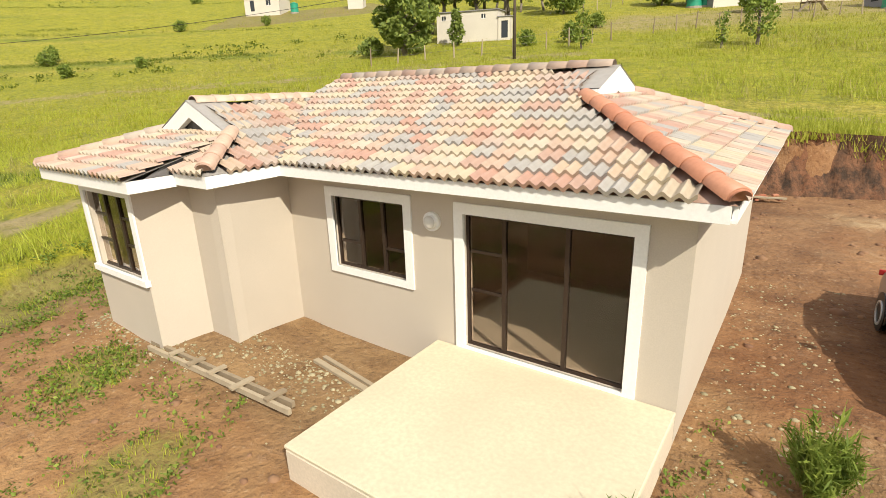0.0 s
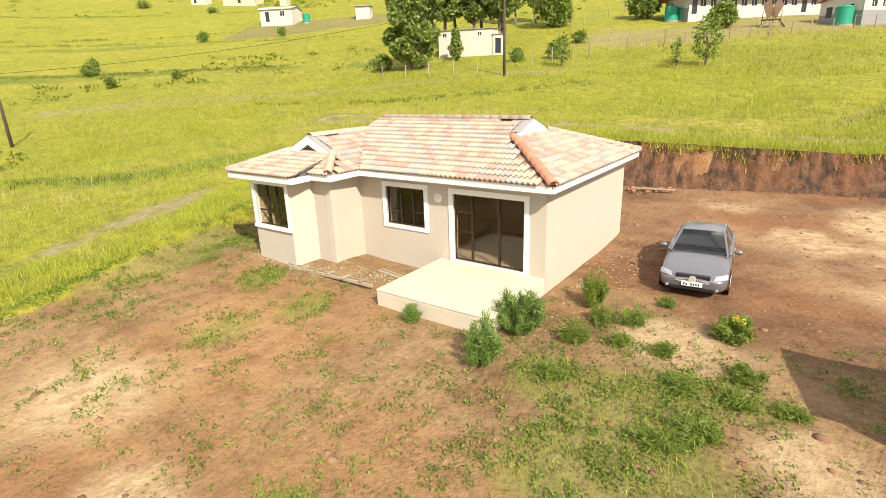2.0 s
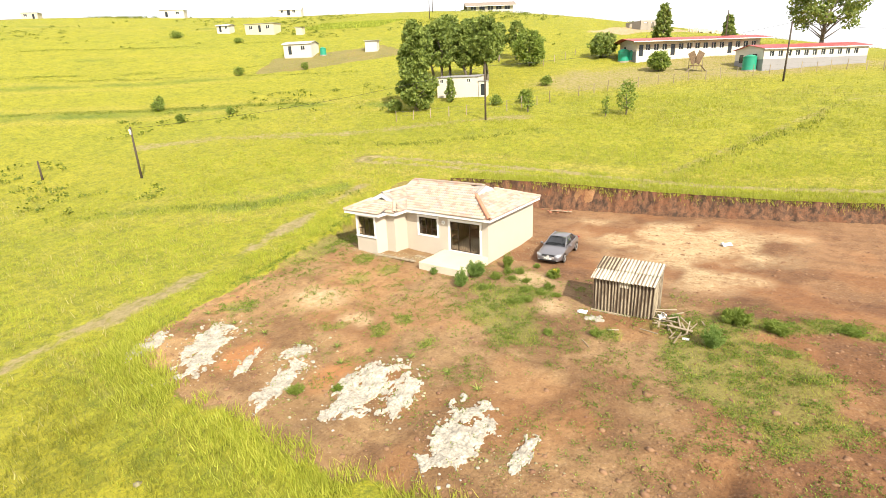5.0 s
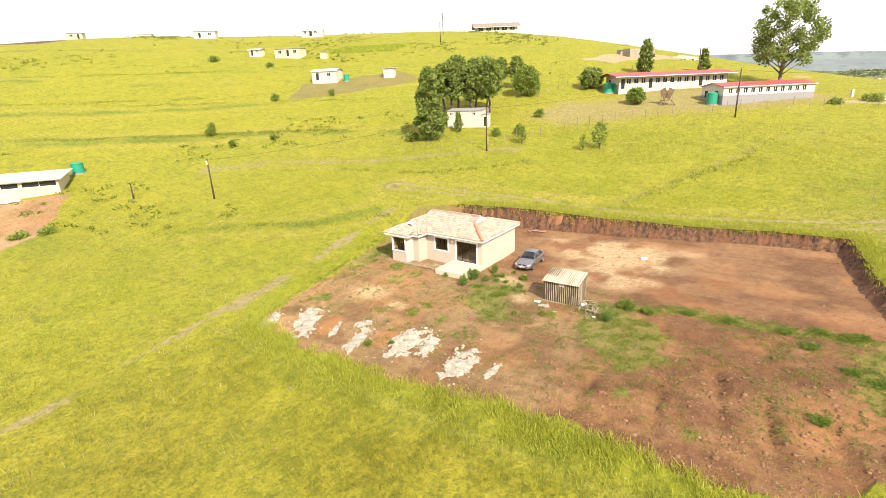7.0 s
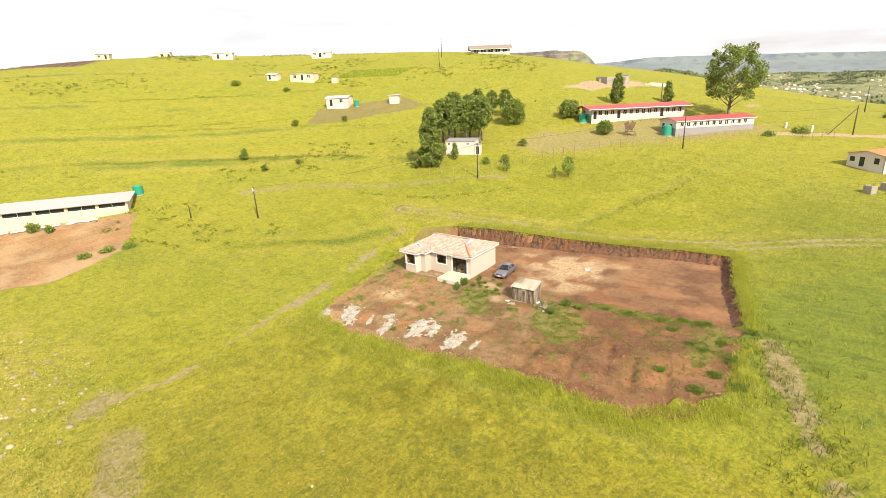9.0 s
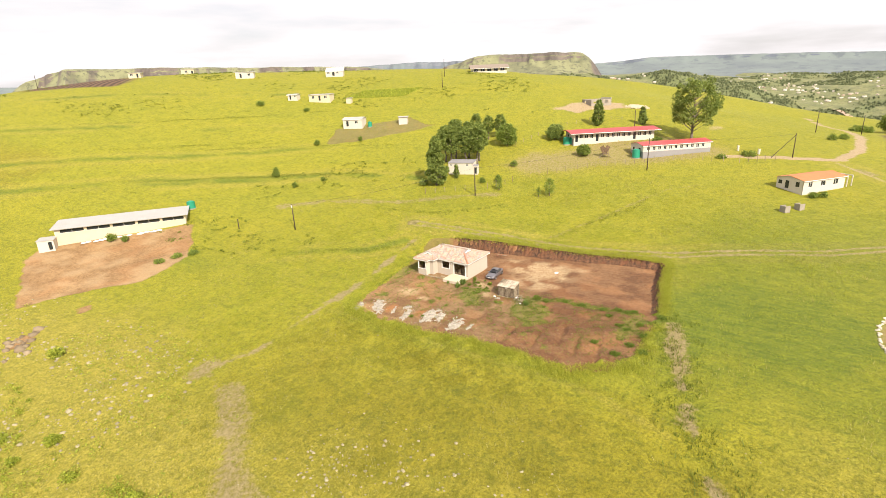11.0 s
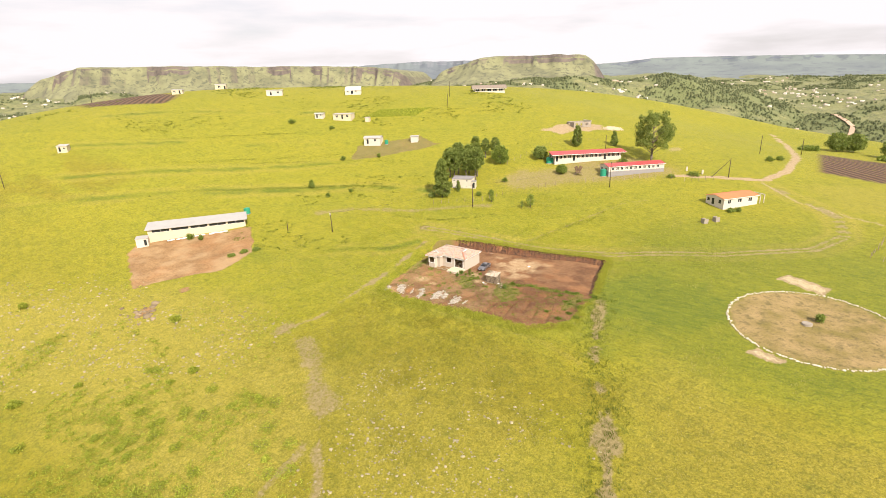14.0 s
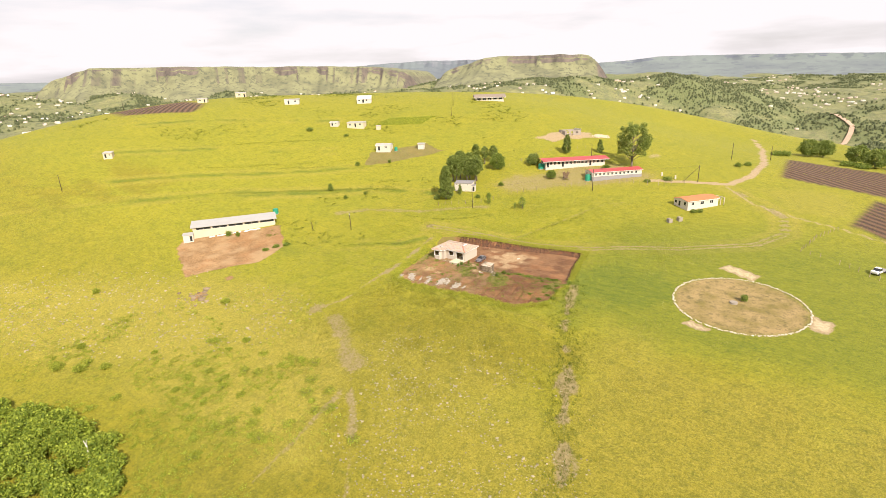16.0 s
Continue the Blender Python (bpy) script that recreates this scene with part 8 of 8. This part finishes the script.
y = np.interp(t_ * ss[-1], ss, edge_pts[:, 1]) + np.abs(rng.normal(0, 1.3, len(t_))) - 0.75
k = inside(PAD, x, y) < -0.1
tufts("bank_grass", x[k], y[k], np.full(k.sum(), 0.30), 7, M["bank_grass"], "tall grass along the top of the cut bank", 0.16, 0.018, 0.32)
x, y = field(16000, 14, 70)
k = fbm(x / 7, y / 7, 411, 3) > 0.56
tufts("seeding_grass", x[k], y[k], np.full(k.sum(), 0.5), 3, M["straw"], "pale seeding grass in the long grass", 0.2, 0.025)
# creeping weeds over the disturbed earth
def open_plot(x, y):
    """True on the plot's bare ground, clear of the house and its porch."""
    return (inside(PAD, x, y) > -0.8) & ~((x < XR + 0.1) & (x > -13.2) & (y > 4.9) & (y < 14.5)) & ~((x > -6.8) & (x < -3) & (y > 4.1) & (y < 7.4))


x, y = rng.uniform(-19, 31, 150000), rng.uniform(-11.5, 12, 150000)
d = weedy(x, y)
k = (rng.uniform(0, 1, len(x)) < 0.62 * d * sstep(0.38, 0.60, fbm(x / 0.55, y / 0.55, 421, 3))) & open_plot(x, y)
x, y = x[k], y[k]
z = land(x, y)
c = np.repeat(np.stack([x, y, z + 0.045], 1), 7, 0) + rng.normal(0, 1, (7 * len(x), 3)) * np.array((0.075, 0.075, 0.03))
v, f = leaf_quads(c, np.full(len(c), 0.045), long=1.4, up=np.array((0, 0, 0.5)))
tagged(mesh_np("creeping_weeds", v, f, M["weed"]), "small creeping weeds over the disturbed earth", "weeds", kind="stuff")
x, y = rng.uniform(-19, 31, 40000), rng.uniform(-11.5, 9, 40000)
k = (rng.uniform(0, 1, len(x)) < 0.5 * sstep(0.5, 1.0, weedy(x, y))) & open_plot(x, y)
tufts("short_grass", x[k], y[k], np.full(k.sum(), 0.11), 6, M["grass"], "short green grass sprouting in the weed patches", 0.09, 0.009, 0.5)
# single seedlings dotted over the earth
x, y = rng.uniform(-18, 30, 2600), rng.uniform(-11, 8, 2600)
k = open_plot(x, y) & (fbm(x / 3, y / 3, 425, 3) > 0.42)
x, y = x[k], y[k]
c = np.repeat(np.stack([x, y, land(x, y) + 0.06], 1), 12, 0) + rng.normal(0, 1, (12 * len(x), 3)) * np.array((0.07, 0.07, 0.045))
v, f = leaf_quads(c, np.full(len(c), 0.042), long=1.5, up=np.array((0, 0, 0.6)))
tagged(mesh_np("seedlings", v, f, M["bush"]), "dark green seedlings dotted over the bare earth", "weeds", kind="stuff")


def stones(name, x, y, r, mat, label):
    n = len(x)
    z = land(x, y)
    ico = np.array([(0, 0, 1), (0.89, 0, 0.45), (0.28, 0.85, 0.45), (-0.72, 0.53, 0.45), (-0.72, -0.53, 0.45), (0.28, -0.85, 0.45), (0.72, 0.53, -0.45), (-0.28, 0.85, -0.45), (-0.89, 0, -0.45), (-0.28, -0.85, -0.45), (0.72, -0.53, -0.45)])
    fc = [(0, 1, 2), (0, 2, 3), (0, 3, 4), (0, 4, 5), (0, 5, 1), (1, 6, 2), (2, 7, 3), (3, 8, 4), (4, 9, 5), (5, 10, 1), (6, 7, 2), (7, 8, 3), (8, 9, 4), (9, 10, 5), (10, 6, 1)]
    V = ico[None] * rng.uniform(0.7, 1.3, (n, 11, 1)) * (r * rng.uniform(0.5, 1.6, n))[:, None, None] * np.array((1.2, 1, 0.6)) + np.stack([x, y, z], 1)[:, None, :]
    F = (np.array(fc)[None] + (np.arange(n) * 11)[:, None, None]).reshape(-1, 3)
    return tagged(mesh_np(name, V.reshape(-1, 3), F, mat), label, "stones", kind="stuff")


x, y = rng.uniform(-128, -22, 6500), rng.uniform(-92, -30, 6500)
k = (inside(STONY_LEFT, x, y) > -3 + 4 * rng.normal(size=len(x))) & (fbm(x / 7, y / 7, 431, 3) > 0.40)
stones("field_stones", x[k], y[k], 0.09 + 0.22 * rng.uniform(0, 1, k.sum()) ** 3, M["stone"], "pale stones strewn over the dry slope")
x, y = rng.uniform(-2, 62, 4200), rng.uniform(-78, -28, 4200)
k = (inside(STONY_LOW, x, y) > -2 + 3 * rng.normal(size=len(x))) & (fbm(x / 8, y / 8, 433, 3) > 0.42)
stones("field_stones", x[k], y[k], 0.07 + 0.13 * rng.uniform(0, 1, k.sum()) ** 2, M["stone"], "pale stones strewn over the dry grass")
x, y = rng.uniform(-60, 60, 500), rng.uniform(-70, -12, 500)
stones("field_stones", x, y, 0.03 + 0.09 * rng.uniform(0, 1, 500) ** 3, M["stone"], "scattered pale stones in the grass")
for sx, sy, rx, ry, rot in SPILLS:
    c, s = math.cos(radians(rot)), math.sin(radians(rot))
    u, w = rng.normal(0, 0.62 * rx, 170), rng.normal(0, 0.62 * ry, 170)
    stones("rubble_lumps", sx + c * u - s * w, sy + s * u + c * w, 0.02 + 0.06 * rng.uniform(0, 1, 170) ** 2, M["lime"], "loose lumps of white rubble on the bank")
M["outcrop"] = per_piece("brown_rock", [(0.0, (0.17, 0.125, 0.075)), (1.0, (0.33, 0.26, 0.17))], 0.95, island=True, grain=3)
x, y = -64.6 + rng.normal(0, 2.2, 46), -46.0 + rng.normal(0, 1.9, 46)
stones("rock_outcrop", x, y, 0.25 + 0.55 * rng.uniform(0, 1, 46) ** 2, M["outcrop"], "outcrop of brown rock breaking through the slope")
M["clod"] = per_piece("earth_clods", [(0.0, (0.17, 0.085, 0.05)), (1.0, (0.27, 0.155, 0.085))], 0.97, island=True, grain=10)
x, y = rng.uniform(-16, 31, 9000), rng.uniform(-12, 24, 9000)
k = (inside(PAD, x, y) > -0.5) & ~((x < XR + 0.3) & (x > -13.4) & (y > 4.9) & (y < 14.6)) & ~((x > -6.8) & (x < -3) & (y > 4.1) & (y < 7.4))
k &= rng.uniform(0, 1, len(x)) < 0.35 + 0.75 * sstep(-5, -9, y) + 0.6 * sstep(14, 20, x) * (y < 6)
stones("earth_clods", x[k], y[k], (0.035 + 0.022 * sstep(6, 14, x[k]) * sstep(3, -3, y[k])) * rng.uniform(0.6, 1.4, k.sum()) + 0.0 + 0.05 * rng.uniform(0, 1, k.sum()) ** 4, M["clod"], "clods and pebbles over the bare earth")
# chips round the rubble spills
cx_, cy_ = np.array([(-13.9, -10.3), (-11.2, -9.0), (-11.2, -7.2), (-7.6, -8.7), (-4.4, -9.0), (-5.4, -6.6), (-0.7, -7.6), (1.1, -7.2), (4.4, -7.9), (7.0, -7.8)]).T
pick = rng.integers(0, 10, 700)
x, y = cx_[pick] + rng.normal(0, 0.75, 700), cy_[pick] + rng.normal(0, 0.8, 700)
k = inside(PAD, x, y) > -1.5
stones("rubble_chips", x[k], y[k], 0.022 + 0.05 * rng.uniform(0, 1, k.sum()) ** 4, M["stone"], "chips of pale rubble strewn over the earth bank")
# chips of mortar and stone along the foot of the walls
x = np.concatenate([rng.uniform(-13.6, -6.8, 900), rng.uniform(-3.0, -1.2, 500)])
y = np.concatenate([5.35 - 0.5 * np.abs(rng.normal(0, 1, 900)) + 0.9 * (x[:900] > -10), rng.uniform(4.6, 14.0, 500)])
stones("mortar_chips", x, y, 0.012 + 0.022 * rng.uniform(0, 1, len(x)) ** 3, M["stone"], "chips of mortar and stone at the foot of the walls")
# low scrub dotted over the far hillside
x, y = rng.uniform(-270, -40, 9000), rng.uniform(-10, 170, 9000)
k = (fbm(x / 24, y / 24, 441, 4) + 0.10 * sstep(60, 130, y) + rng.normal(0, 0.05, len(x)) > 0.70)
x, y = x[k][:900], y[k][:900]
c = np.repeat(np.stack([x, y, land(x, y) + 0.25], 1), 16, 0)
c = c + rng.normal(0, 1, c.shape) * np.array((0.42, 0.42, 0.16))
v, f = leaf_quads(c, np.full(len(c), 0.26), long=1.4)
tagged(mesh_np("hillside_scrub", v, f, M["rank"]), "low dark scrub dotted over the hillside", "scrub", kind="stuff")
# low scrub spreading over the slope above the thicket
x, y = rng.uniform(-75, 15, 2600), rng.uniform(-95, -50, 2600)
k = (fbm(x / 10, y / 10, 445, 3) + 0.14 * sstep(30, 8, np.hypot((x + 20) * 0.7, y + 70)) + rng.normal(0, 0.03, len(x)) > 0.60) & (near_line(LOW_TRAIL, x, y) > 4)
x, y = x[k], y[k]
rad = rng.uniform(0.35, 1.2, len(x))
c = np.repeat(np.stack([x, y, land(x, y) + 0.2], 1), 46, 0)
c = c + rng.normal(0, 0.5, c.shape) * np.repeat(rad, 46)[:, None] * np.array((1.0, 1.0, 0.32))
v, f = leaf_quads(c, np.full(len(c), 0.15), long=1.5)
tagged(mesh_np("low_scrub", v, f, M["scrub"]), "low green scrub spreading over the stony slope", "scrub", kind="stuff")
# tussocks and scrub over the stony slope below
x, y = rng.uniform(-110, 20, 5000), rng.uniform(-95, -30, 5000)
k = (inside(ROCKY, x, y) > -6) & (fbm(x / 8, y / 8, 443, 3) + rng.normal(0, 0.07, len(x)) > 0.55)
x, y = x[k], y[k]
c = np.repeat(np.stack([x, y, land(x, y) + 0.15], 1), 10, 0)
c = c + rng.normal(0, 1, c.shape) * np.array((0.30, 0.30, 0.10))
v, f = leaf_quads(c, np.full(len(c), 0.17), long=1.4)
tagged(mesh_np("slope_tussocks", v, f, M["scrub"]), "green tussocks on the stony slope", "grass", kind="stuff")
# trampled hollows along the gully track
u = rng.uniform(0, 1, 520)
gp = np.array(GULLY, float)
ss = np.concatenate([[0], np.cumsum(np.hypot(*np.diff(gp, axis=0).T))])
x, y = np.interp(u * ss[-1], ss, gp[:, 0]) + rng.normal(0, 2.0, len(u)), np.interp(u * ss[-1], ss, gp[:, 1]) + rng.normal(0, 2.0, len(u))
tufts("gully_grass", x, y, np.full(len(x), 0.5), 7, M["rank"], "rank green grass along the eroded gully", 0.3, 0.05, 0.4)
# rows of crops below the hilltop cottages
x = np.concatenate([np.linspace(-126, -104, 60) + 0.0 for _ in range(12)])
y = np.concatenate([np.linspace(98 + 1.2 * k, 112 + 1.2 * k, 60) for k in range(12)])
tufts("crop_rows", x, y, np.full(len(x), 0.55), 4, M["scrub"], "rows of green crops beside the hillside cottage", 0.25, 0.2)
